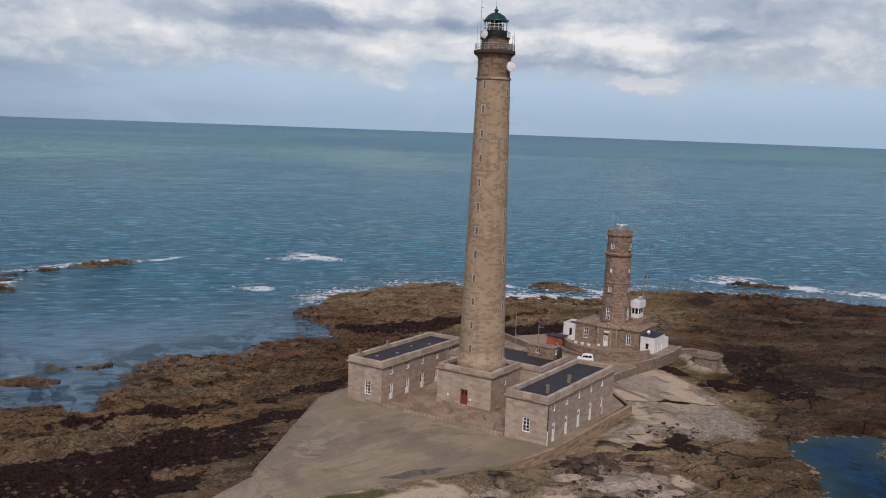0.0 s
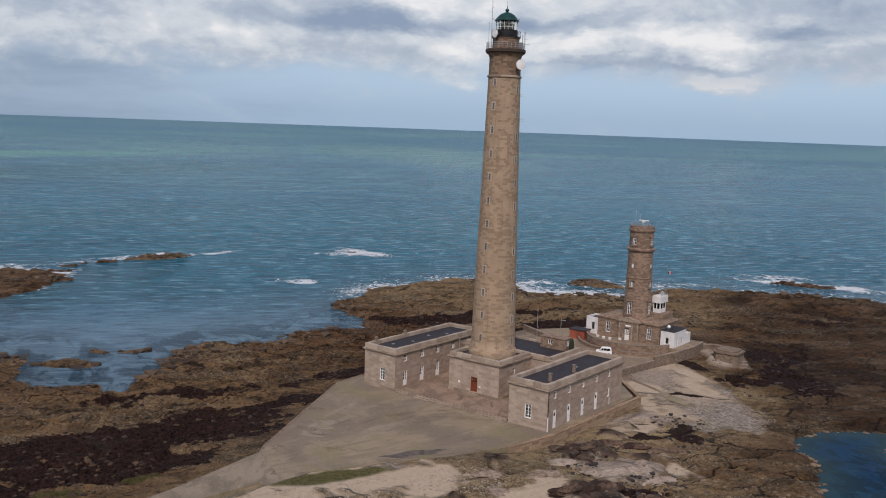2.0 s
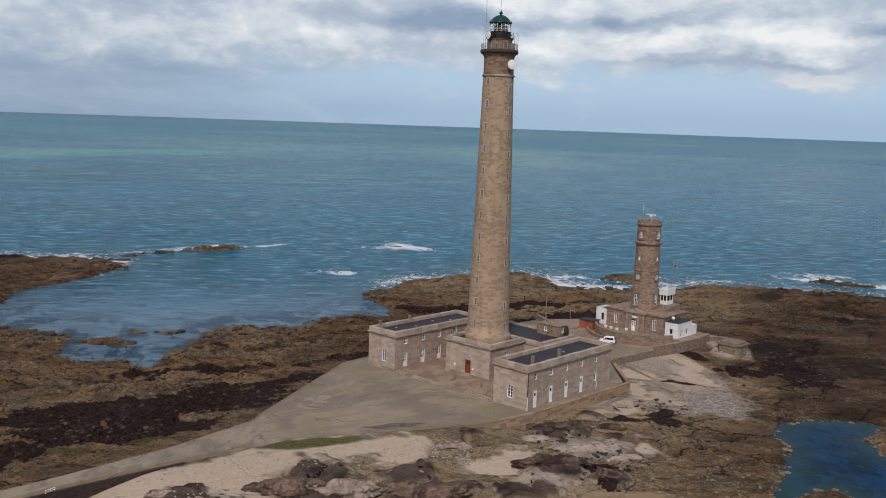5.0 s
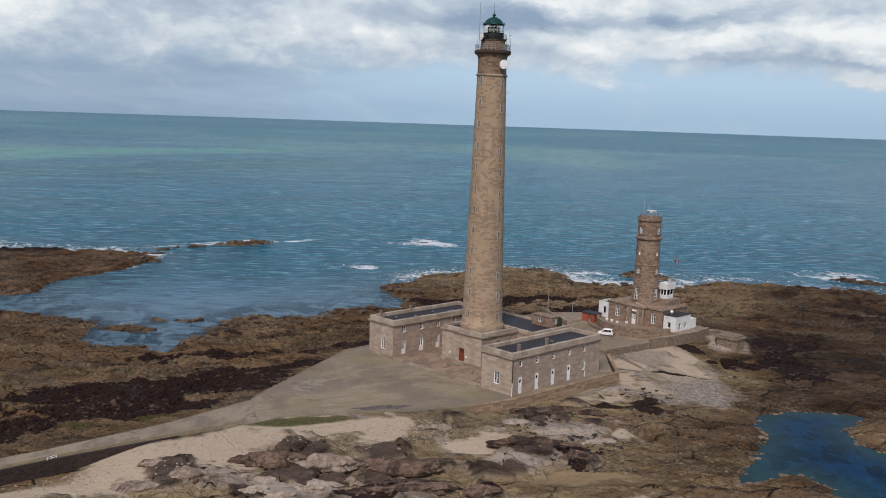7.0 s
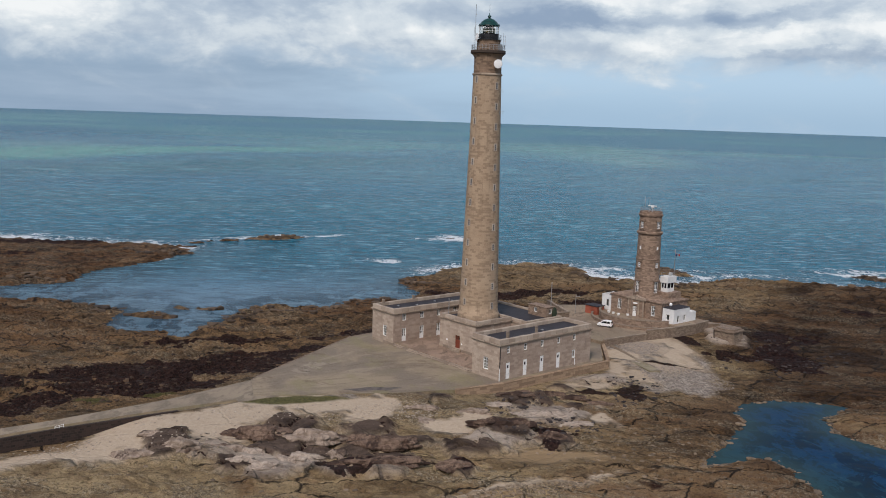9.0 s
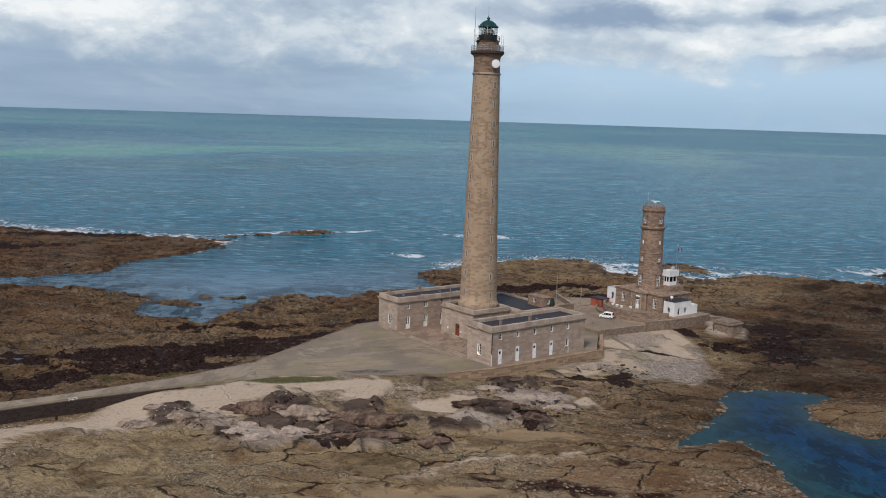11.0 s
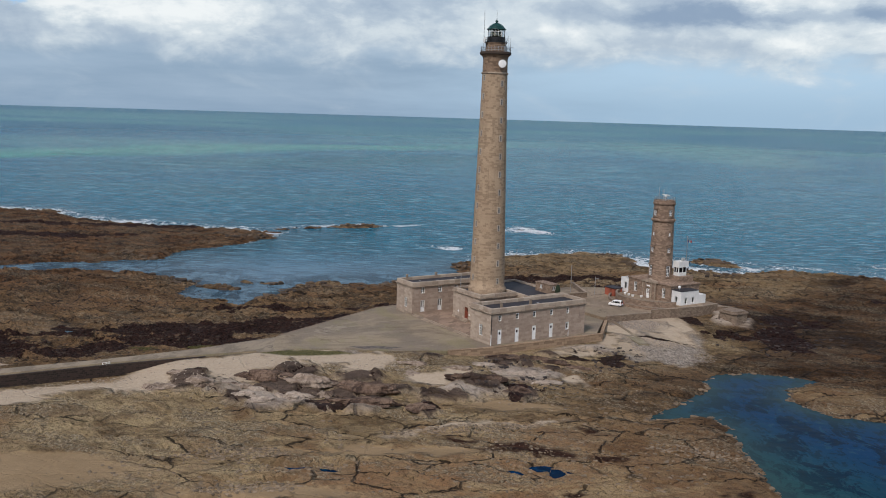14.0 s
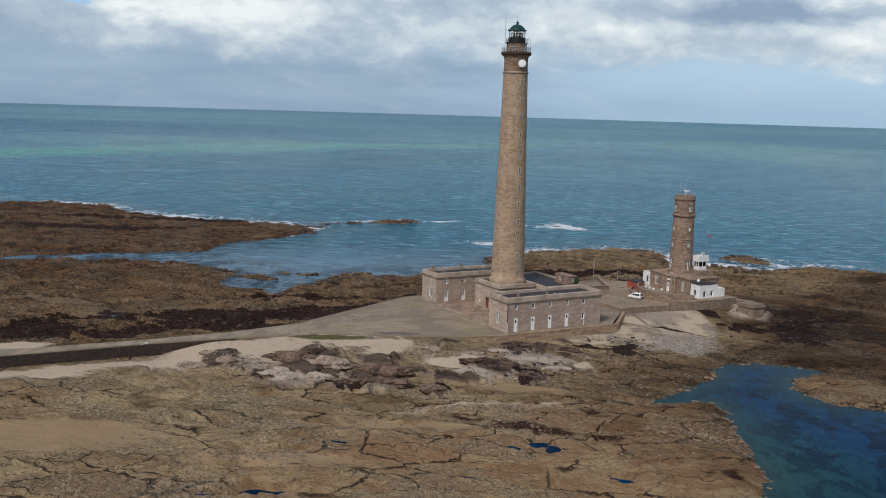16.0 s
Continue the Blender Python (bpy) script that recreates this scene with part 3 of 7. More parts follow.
FELT = plain("slate_grey_roof_felt", (0.032, 0.028, 0.034), 0.75, 0, 0.3, 0.5)
GREEN = plain("green_copper_paint", (0.006, 0.050, 0.043), 0.35, 0.0, 0.25)
IRON = plain("dark_iron", (0.035, 0.034, 0.036), 0.5, 0.6, 0.2)
STEEL = plain("galvanised_steel", (0.42, 0.42, 0.42), 0.45, 0.7, 0.15)
REDDOOR = plain("red_brown_door_paint", (0.20, 0.045, 0.02), 0.5, 0, 0.2)
ORANGE = plain("orange_render", (0.34, 0.09, 0.05), 0.8, 0, 0.25, 0.5)
DISH = plain("dish_grey", (0.55, 0.55, 0.54), 0.5, 0, 0.1)
RUBBER = plain("black_rubber", (0.015, 0.015, 0.015), 0.8, 0, 0.1)
IVY = plain("ivy_green", (0.022, 0.035, 0.014), 0.8, 0, 0.35, 3.0)
ROOM = plain("dark_interior", (0.05, 0.045, 0.04), 0.9, 0, 0.1)
PANEGREY = plain("dusty_grey_glass", (0.13, 0.115, 0.10), 0.3, 0, 0.3)
DARKGLASS = plain("tinted_vehicle_glass", (0.012, 0.014, 0.017), 0.06, 0, 0.05)
GLASS = clear_glass("window_glass")
BRONZE = plain("lens_brass", (0.25, 0.23, 0.15), 0.25, 0.6, 0.2)
REDFLAG = plain("red_cloth", (0.45, 0.03, 0.03), 0.8, 0, 0.1)
BLUEFLAG = plain("blue_cloth", (0.02, 0.04, 0.22), 0.8, 0, 0.1)

# ---- mesh helpers ----


def box(bm, x0, x1, y0, y1, z0, z1):
    v = [bm.verts.new((x, y, z)) for z in (z0, z1) for x, y in ((x0, y0), (x1, y0), (x1, y1), (x0, y1))]
    for f in ((3, 2, 1, 0), (4, 5, 6, 7), (0, 1, 5, 4), (1, 2, 6, 5), (2, 3, 7, 6), (3, 0, 4, 7)):
        bm.faces.new([v[i] for i in f])
    return v


def block(x0, x1, y0, y1, z0, z1, bevel=0.0):
    bm = bmesh.new()
    box(bm, x0, x1, y0, y1, z0, z1)
    if bevel:
        bmesh.ops.bevel(bm, geom=bm.edges[:], offset=bevel, segments=1, affect="EDGES")
    return bm


def prism(points, z0, z1, bm=None):
    bm = bm or bmesh.new()
    a = [bm.verts.new((x, y, z0)) for x, y in points]
    b = [bm.verts.new((x, y, z1)) for x, y in points]
    bm.faces.new(a[::-1])
    bm.faces.new(b)
    for i in range(len(a)):
        j = (i + 1) % len(a)
        bm.faces.new((a[i], a[j], b[j], b[i]))
    bmesh.ops.recalc_face_normals(bm, faces=bm.faces[:])
    return bm


def lathe(profile, sides=48, cx=0.0, cy=0.0, bm=None, closed=False):
    """Turn (radius, height) pairs round an upright axis."""
    bm = bm or bmesh.new()
    rings = []
    for r, z in profile:
        if r < 1e-4:
            rings.append([bm.verts.new((cx, cy, z))])
        else:
            rings.append([bm.verts.new((cx + r * math.cos(2 * math.pi * i / sides), cy + r * math.sin(2 * math.pi * i / sides), z)) for i in range(sides)])
    pairs = list(zip(rings, rings[1:])) + ([(rings[-1], rings[0])] if closed else [])
    for lo, hi in pairs:
        for i in range(sides):
            j = (i + 1) % sides
            if len(lo) == 1 and len(hi) == 1:
                continue
            if len(lo) == 1:
                bm.faces.new((lo[0], hi[j], hi[i]))
            elif len(hi) == 1:
                bm.faces.new((lo[i], lo[j], hi[0]))
            else:
                bm.faces.new((lo[i], lo[j], hi[j], hi[i]))
    return bm


def rod(a, b, r, sides=8, bm=None):
    bm = bm or bmesh.new()
    a, b = Vector(a), Vector(b)
    q = (b - a).to_track_quat("Z", "Y")
    lo, hi = [], []
    for i in range(sides):
        o = q @ Vector((r * math.cos(2 * math.pi * i / sides), r * math.sin(2 * math.pi * i / sides), 0))
        lo.append(bm.verts.new(a + o))
        hi.append(bm.verts.new(b + o))
    for i in range(sides):
        j = (i + 1) % sides
        bm.faces.new((lo[i], lo[j], hi[j], hi[i]))
    bm.faces.new(lo[::-1])
    bm.faces.new(hi)
    return bm


def ball(bm, centre, r, seg=10):
    m = Matrix.Translation(centre)
    bmesh.ops.create_uvsphere(bm, u_segments=seg, v_segments=max(5, seg // 2), radius=r, matrix=m)
    return bm


def metric_uv(bm, axis=None):
    """UVs in metres: round an upright axis where one is given, else by each face's main direction."""
    layer = bm.loops.layers.uv.verify()
    for face in bm.faces:
        nx, ny, nz = (abs(c) for c in face.normal)
        base = None
        for loop in face.loops:
            x, y, z = loop.vert.co
            if axis is not None:
                ang = math.atan2(y - axis[1], x - axis[0])
                if base is None:
                    base = ang
                while ang - base > math.pi:
                    ang -= 2 * math.pi
                while ang - base < -math.pi:
                    ang += 2 * math.pi
                loop[layer].uv = (ang * axis[2], z)
            elif nz > max(nx, ny):
                loop[layer].uv = (x, y)
            elif nx > ny:
                loop[layer].uv = (y, z)
            else:
                loop[layer].uv = (x, z)


def mesh_of(name, bm, material, axis=None, smooth=False):
    bm.normal_update()
    metric_uv(bm, axis)
    data = bpy.data.meshes.new(name)
    bm.to_mesh(data)
    bm.free()
    data.materials.append(material)
    if smooth:
        for p in data.polygons:
            p.use_smooth = True
    return data


def part(name, bm, material, parent=None, label="", axis=None, smooth=False):
    ob = new(name, mesh_of(name, bm, material, axis, smooth))
    ob.parent = parent
    if label:
        ob["label"] = label
    return ob


def thing(name, label, category, at=(0, 0, 0), group="", kind="", turn=0.0):
    ob = new(name)
    ob.location = at
    ob.rotation_euler = (0, 0, radians(turn))
    return tagged(ob, label, category, group, kind)


def wall_faces(a0, a1, z0, z1, holes, thick, place):
    """An upright wall with rectangular holes right through it. place(u, d, z) puts a point along, into and up the wall."""
    bm = bmesh.new()
    us = sorted({a0, a1, *(h[0] for h in holes), *(h[1] for h in holes)})
    zs = sorted({z0, z1, *(h[2] for h in holes), *(h[3] for h in holes)})
    cells = {}
    for i in range(len(us) - 1):
        for j in range(len(zs) - 1):
            mu, mz = (us[i] + us[i + 1]) / 2, (zs[j] + zs[j + 1]) / 2
            cells[i, j] = not any(h[0] < mu < h[1] and h[2] < mz < h[3] for h in holes)
    cache = {}

    def v(i, j, d):
        if (i, j, d) not in cache:
            cache[i, j, d] = bm.verts.new(place(us[i], d, zs[j]))
        return cache[i, j, d]
    for (i, j), solid in cells.items():
        if not solid:
            continue
        bm.faces.new((v(i, j, 0), v(i + 1, j, 0), v(i + 1, j + 1, 0), v(i, j + 1, 0)))
        bm.faces.new((v(i, j, thick), v(i, j + 1, thick), v(i + 1, j + 1, thick), v(i + 1, j, thick)))
        for (di, dj), (p, q) in {(-1, 0): ((i, j), (i, j + 1)), (1, 0): ((i + 1, j + 1), (i + 1, j)),
                                 (0, -1): ((i + 1, j), (i, j)), (0, 1): ((i, j + 1), (i + 1, j + 1))}.items():
            if not cells.get((i + di, j + dj), False):
                bm.faces.new((v(*p, 0), v(*p, thick), v(*q, thick), v(*q, 0)))
    bmesh.ops.recalc_face_normals(bm, faces=bm.faces[:])
    return bm


def casement(parent, name, u, z, wide, high, place, panes=(2, 3), depth=0.12, jamb=0.09, label="white painted timber window", sill=True):
    """A framed window set back in its opening: jamb, glazing bars, panes, sill."""
    win = new(name)
    win.parent = parent
    tagged(win, label)

    def put(bm):
        for vert in bm.verts:
            vert.co = place(vert.co.x, vert.co.y, vert.co.z)
        bmesh.ops.recalc_face_normals(bm, faces=bm.faces[:])
        return bm
    u0, u1, z0, z1 = u - wide / 2, u + wide / 2, z, z + high
    bm = bmesh.new()
    for a, b, c, d in ((u0, u0 + jamb, z0, z1), (u1 - jamb, u1, z0, z1), (u0 + jamb, u1 - jamb, z0, z0 + jamb), (u0 + jamb, u1 - jamb, z1 - jamb, z1)):
        box(bm, a, b, depth, depth + 0.09, c, d)
    for i in range(1, panes[0]):
        c = u0 + wide * i / panes[0]
        box(bm, c - 0.06, c + 0.06, depth + 0.01, depth + 0.08, z0 + jamb, z1 - jamb)
    for i in range(1, panes[1]):
        c = z0 + high * i / panes[1]
        box(bm, u0 + jamb, u1 - jamb, depth + 0.02, depth + 0.07, c - 0.04, c + 0.04)
    part("window_frame", put(bm), WHITE, win)
    bm = bmesh.new()
    box(bm, u0 + jamb * 0.5, u1 - jamb * 0.5, depth + 0.035, depth + 0.055, z0 + jamb * 0.5, z1 - jamb * 0.5)
    pane = part("pane", put(bm), GLASS, win)
    pane.visible_shadow = False
    if sill:
        bm = bmesh.new()
        box(bm, u0 - 0.12, u1 + 0.12, -0.08, depth, z0 - 0.16, z0 - 0.003)
        part("window_sill", put(bm), TRIM, win)
    return win


def leaf_door(parent, u, z, wide, high, place, glazed=0.0, mat=None, light=None, label="white painted timber door", depth=0.12, leaves=1):
    """A door in its opening: frame, leaf with recessed panels, a light and a handle. glazed: share of the leaf that is glass."""
    mat = mat or WHITE
    door = new("door")
    door.parent = parent
    tagged(door, label)

    def put(bm):
        for vert in bm.verts:
            vert.co = place(vert.co.x, vert.co.y, vert.co.z)
        bmesh.ops.recalc_face_normals(bm, faces=bm.faces[:])
        return bm
    u0, u1, z0, z1 = u - wide / 2, u + wide / 2, z, z + high
    bm = bmesh.new()
    for a, b, c, d in ((u0, u0 + 0.08, z0, z1), (u1 - 0.08, u1, z0, z1), (u0 + 0.08, u1 - 0.08, z1 - 0.08, z1)):
        box(bm, a, b, depth - 0.02, depth + 0.1, c, d)
    part("door_frame", put(bm), mat, door)
    bm, gl = bmesh.new(), bmesh.new()
    wl = (wide - 0.16) / leaves
    for k in range(leaves):
        a = u0 + 0.08 + k * wl + 0.008
        b = a + wl - 0.016
        top, zg = z1 - 0.09, z0 + (z1 - z0) * (1 - glazed)
        if glazed > 0:
            box(bm, a, b, depth, depth + 0.06, z0 + 0.02, zg)
            for c, d in ((a, a + 0.1), (b - 0.1, b)):
                box(bm, c, d, depth, depth + 0.06, zg, top)
            box(bm, a + 0.1, b - 0.1, depth, depth + 0.06, top - 0.1, top)
            for s in (0.33, 0.66):
                zc = zg + (top - zg) * s
                box(bm, a + 0.1, b - 0.1, depth + 0.01, depth + 0.05, zc - 0.03, zc + 0.03)
            box(gl, a + 0.06, b - 0.06, depth + 0.022, depth + 0.04, zg - 0.03, top - 0.06)
        else:
            box(bm, a, b, depth, depth + 0.06, z0 + 0.02, top)
            for c, d in ((0.08, 0.42), (0.48, 0.66)):
                box(bm, a + 0.14, b - 0.14, depth - 0.02, depth - 0.001, z0 + high * c, z0 + high * d)
    part("leaf", put(bm), mat, door)
    if glazed > 0:
        part("pane", put(gl), GLASS, door).visible_shadow = False
    else:
        gl.free()
    if light:
        bm = bmesh.new()
        box(bm, u - light[0] / 2, u + light[0] / 2, depth - 0.012, depth - 0.003, z0 + light[1], z0 + light[1] + light[2])
        part("door_light", put(bm), DARKGLASS, door, "small dark glazed light")
    bm = bmesh.new()
    box(bm, u1 - 0.26, u1 - 0.16, depth - 0.07, depth - 0.025, z0 + 1.02, z0 + 1.08)
    part("door_handle", put(bm), IRON, door)
    return door

# ---- the ground sheet ----
SEA_LEVEL = -4.2
COAST = [(-170, -230), (-158, -140), (-153, -111), (-147, -93), (-135, -66), (-124, -53), (-115, -45), (-98, -42), (-84, -52), (-77, -51), (-69, -43), (-63, -44),
         (-66, -32), (-75, -23), (-80, -12), (-81, -5), (-77, 5), (-73, 10), (-77, 18), (-73, 28), (-68, 35), (-80, 45), (-98, 54),
         (-102, 68), (-108, 85), (-107, 103), (-103, 121), (-92, 134), (-70, 121), (-58, 126), (-50, 133), (-42, 138), (-35, 165), (-22, 177),
         (-10, 180), (5, 190), (20, 200), (45, 200), (90, 210), (500, 330), (500, -600), (-200, -600)]
CAPE = [(-700, -250), (-480, -130), (-346, -98), (-343, -71), (-323, -50), (-276, -39), (-245, -13), (-222, 12), (-196, 24), (-184, 18), (-170, -8), (-165, -25), (-147, -41),
        (-152, -69), (-155, -92), (-161, -140), (-174, -230), (-220, -420), (-700, -600)]
POOL = [(150, -70), (118, -38), (109, -23), (105, -18), (100, -15), (91, -10), (84, -4), (78, 1), (71, 4), (68.8, -1), (67.2, -10), (64.5, 0), (62.5, 9), (58, 18), (55, 20), (53, 27),
        (55, 34), (60, 39), (65, 41), (66, 31), (71, 25), (76, 23), (83, 24), (89, 31), (105, 40), (150, 60), (240, 70), (240, -80)]
FORECOURT = [(-26, -10), (-25.5, -17), (-8.5, -51), (-7, -53), (2, -58), (6.0, -52.4), (10.7, -43.2), (16.2, -34.2), (20.5, -25), (22.6, -14), (23.4, 17.5), (12.6, 29), (12.6, 75),
             (-10, 70), (-24, 50), (-26, 20)]
BEACH = [(12, 33), (10, 48), (13, 53), (21, 51), (31, 45), (40, 36), (44, 23), (40, 13), (31, 14), (22, 24)]
ROAD = [(-7, -53), (-4.5, -72), (-4.5, -92), (-6, -110), (-9, -130), (-26, -230), (-20, -232), (-2, -130), (-0.6, -110), (0.2, -92), (2.2, -75), (4.0, -62), (5.0, -54)]


def hashed(ix, iy, seed):
    h = (ix.astype(np.int64) * 374761393 + iy.astype(np.int64) * 668265263 + seed * 974711) & 0x7FFFFFFF
    h = ((h ^ (h >> 13)) * 1274126177) & 0x7FFFFFFF
    return ((h ^ (h >> 16)) & 0xFFFFFF) / float(0x1000000)


def value_noise(x, y, seed):
    ix, iy = np.floor(x), np.floor(y)
    fx, fy = x - ix, y - iy
    fx, fy = fx * fx * (3 - 2 * fx), fy * fy * (3 - 2 * fy)
    a, b = hashed(ix, iy, seed), hashed(ix + 1, iy, seed)
    c, d = hashed(ix, iy + 1, seed), hashed(ix + 1, iy + 1, seed)
    return (a + (b - a) * fx) * (1 - fy) + (c + (d - c) * fx) * fy


def fbm(x, y, octaves, seed, gain=0.5):
    total, amp, norm = 0.0, 1.0, 0.0
    for k in range(octaves):
        c, s = math.cos(0.7 * k), math.sin(0.7 * k)
        total = total + amp * value_noise((c * x - s * y) * 2**k, (s * x + c * y) * 2**k, seed + 17 * k)
        norm += amp
        amp *= gain
    return total / norm - 0.5


def cells(x, y, seed):
    """Distance to the nearest joint between blocks, and each block's own random number."""
    ix, iy = np.floor(x), np.floor(y)
    f1, f2, who = np.full(x.shape, 9.0), np.full(x.shape, 9.0), np.zeros(x.shape)
    for dx in (-1, 0, 1):
        for dy in (-1, 0, 1):
            cx, cy = ix + dx, iy + dy
            d = np.hypot(cx + hashed(cx, cy, seed) - x, cy + hashed(cx, cy, seed + 5) - y)
            near = d < f1
            f2 = np.where(near, f1, np.minimum(f2, d))
            who = np.where(near, hashed(cx, cy, seed + 9), who)
            f1 = np.where(near, d, f1)
    return f2 - f1, who


def depth_in(poly, x, y):
    """Signed distance to an outline: positive inside."""
    best, inside = np.full(x.shape, 1e12), np.zeros(x.shape, bool)
    for (ax, ay), (bx, by) in zip(poly, poly[1:] + poly[:1]):
        dx, dy = bx - ax, by - ay
        t = np.clip(((x - ax) * dx + (y - ay) * dy) / (dx * dx + dy * dy), 0, 1)
        best = np.minimum(best, (x - ax - t * dx) ** 2 + (y - ay - t * dy) ** 2)
        if dy:
            inside ^= ((ay > y) != (by > y)) & (x < ax + dx * (y - ay) / dy)
    return np.where(inside, 1, -1) * np.sqrt(best)


def smooth(v, lo, hi):
    t = np.clip((v - lo) / (hi - lo), 0, 1)
    return t * t * (3 - 2 * t)


def oval(x, y, cx, cy, rx, ry, turn=0.0):
    """1 in the middle of a turned ellipse, 0 on its rim, negative outside."""
    c, s = math.cos(radians(turn)), math.sin(radians(turn))
    u, v = (x - cx) * c + (y - cy) * s, (y - cy) * c - (x - cx) * s
    return 1 - np.hypot(u / rx, v / ry)


ISLETS = [(-210, 70, 13, 5.5, 76, 1.1), (-87, -38, 6.5, 3, 40, 0.8), (-88, -21, 5, 2, 60, 0.4), (-61, 153, 9, 5, 50, 0.8), (-2, 214, 13, 5, 10, 0.6), (-54, 151, 7, 4, 30, 1.0),
          (-212, 49, 5, 2.2, 76, 0.6), (-213, 41, 3, 1.6, 60, 0.4), (-212, 33, 4, 2, 70, 0.5), (-208, 84, 4, 1.6, 76, 0.4), (-204, 26, 6, 2.5, 50, 0.6), (-172, 142, 3, 1.5, 20, 0.4), (-75, -14, 4, 3, 0, 0.5), (-92, -27, 2.5, 1.4, 20, 0.3)]
# shallow rock pools left by the tide: place, half length, half width, turn
ROCKPOOLS = [(-46.8, -2.0, 2.4, 1.8, 20), (77.6, -41.4, 4.0, 1.9, 45), (79.4, -43.8, 3.4, 1.0, 62), (79.4, -41.8, 1.2, 3.0, 40), (59.2, -76.1, 6, 2.0, 60), (65.4, -91.0, 5, 1.2, 60), (83.7, -60.2, 2.6, 1.2, 50), (94.7, -39.7, 2.2, 1.1, 40), (75.9, -47.3, 2.2, 1.2, 40), (43.1, -0.7, 2.4, 1.1, 50), (48.2, 1.4, 1.7, 0.8, 50), (30, 53.3, 3, 1.3, 40), (33.1, 55.2, 2.8, 1.3, 40), (-40.8, -29.2, 2.2, 1.1, 50), (-49.2, -92.3, 5, 1.4, 70), (62.6, -82.3, 3, 0.9, 70), (75.9, -90.8, 5, 2, 60), (73.9, -97.3, 4, 1.2, 60)]


def lie_of_land(x, y):
    """Height and masks of the ground at arrays of places."""
    wx = x + 5 * fbm(x / 22, y / 22, 3, 3)
    wy = y + 5 * fbm(x / 22, y / 22, 3, 4)
    ragged = 7 * fbm(x / 16, y / 16, 4, 11) + 2.5 * fbm(x / 3.5, y / 3.5, 3, 12)
    main, cape, pool = depth_in(COAST, x, y) + ragged, depth_in(CAPE, x, y) + ragged, depth_in(POOL, x, y) + 0.25 * ragged
    land = np.maximum(main, cape)
    fore, road = depth_in(FORECOURT, x, y), depth_in(ROAD, x, y)
    away = -np.maximum(fore, road)
    # bedding blocks at two sizes
    c, s = math.cos(0.6), math.sin(0.6)
    u, v = wx * c + wy * s, wy * c - wx * s
    gap1, id1 = cells(u / 9.0, v / 5.0, 21)
    gap2, id2 = cells(u / 2.6 + 40, v / 1.7, 31)
    blocks = 0.75 * (id1 - 0.5) + 0.28 * (id2 - 0.5) - 0.55 * (1 - smooth(gap1, 0.0, 0.07)) - 0.35 * (1 - smooth(gap2, 0.0, 0.20))
    crest = (1 - 2 * np.abs(fbm(u / 9, v / 5, 5, 43, 0.62)) * 2.2) - 0.45
    crest2 = (1 - 2 * np.abs(fbm(u / 3.2, v / 2.2, 4, 44, 0.6)) * 2.2) - 0.45
    bare = smooth(x * 0.9 - y * 0.12 + 30 * fbm(x / 40, y / 40, 3, 56), -8, 34)
    blocks = blocks * (1 - 0.35 * bare)
    rough = blocks - (0.75 - 0.62 * bare) * crest - (0.45 - 0.37 * bare) * crest2 + (1.5 - 0.6 * bare) * fbm(x / 30, y / 30, 4, 41) + (0.45 - 0.15 * bare) * fbm(x / 4, y / 4, 4, 42, 0.6)
    # foreshore platform, climbing to the made ground
    east = smooth(x, -7, -1)
    rise = 1 - smooth(away, 0, 30)
    beach = -0.10 - 2.1 * smooth(-y, 76, 92) * smooth(x, -14, 0) - 1.5 * smooth(y, -32, -16) * (1 - 0.7 * smooth(y, 20, 32))
    west_foot = -2.5
    top = east * beach + (1 - east) * west_foot
    platform = -3.25 + 0.35 * smooth(-y, 20, 110) * east
    h = platform * (1 - rise) + top * rise
    def patches(spots, seed, grain, ragged_by, lo=0.0, hi=0.35):
        px = x + 9 * fbm(x / 7, y / 7, 4, seed + 100, 0.6)
        py = y + 9 * fbm(x / 7, y / 7, 4, seed + 140, 0.6)
        best = np.maximum.reduce([oval(px, py, *spot[:5]) * (spot[5] if len(spot) > 5 else 1.0) for spot in spots])
        return smooth(best + ragged_by * fbm(x / grain, y / grain, 5, seed, 0.6), lo, hi)
    sand = patches([(9, -76, 22, 7.5, 76), (11, -70, 6, 6, 55), (9, -55, 18, 5, 58), (18, -43, 6, 6, 55), (6, -104, 30, 5, 86), (33, -36, 6, 5, 55), (32, -32, 4, 5.5, 55),
                    (28, 39, 8, 4, -35, 0.6), (24, 20, 8, 4, -20), (15, 46, 5, 8, 0), (22, 46, 8, 3.5, -20), (20, 27, 5, 5, 0), (54.5, -49, 12, 1.7, 78, 0.35), (59, -33, 10, 1.5, 68, 0.3), (41, -5, 3, 5, 55, 0.7), (31, 6, 6, 3.5, 56, 0.8), (-21, -116, 10, 5, 68)], 51, 5, 0.9)
    wetsand = patches([(41, -116, 30, 9, 62), (66, -85, 26, 4, 60, 0.7), (62, -58, 34, 3, 62, 0.6), (50, -30, 20, 4, 55, 0.5)], 52, 9, 0.6, 0.0, 0.4)
    pale = patches([(27, -69, 7, 5, 54), (25, -61, 4, 7, 55), (12, -77, 4, 6, 55), (19, -73, 5, 5, 55), (37, -16, 9, 6, 55), (27, 5, 5, 5, 56), (28, 11, 6, 5, 56), (21, 64, 9, 5, -10), (36, -58, 8, 4, 55), (40, -32, 8, 5, 55)], 53, 7, 0.9)
    shingle = patches([(37, 26, 9, 11, 56), (18, 40, 9, 8, 0), (24, 28, 9, 6, -30), (11, -48, 11, 4.5, 55), (2, -80, 8, 4, 60), (17, 33, 6, 9, 57)], 54, 5, 0.6)
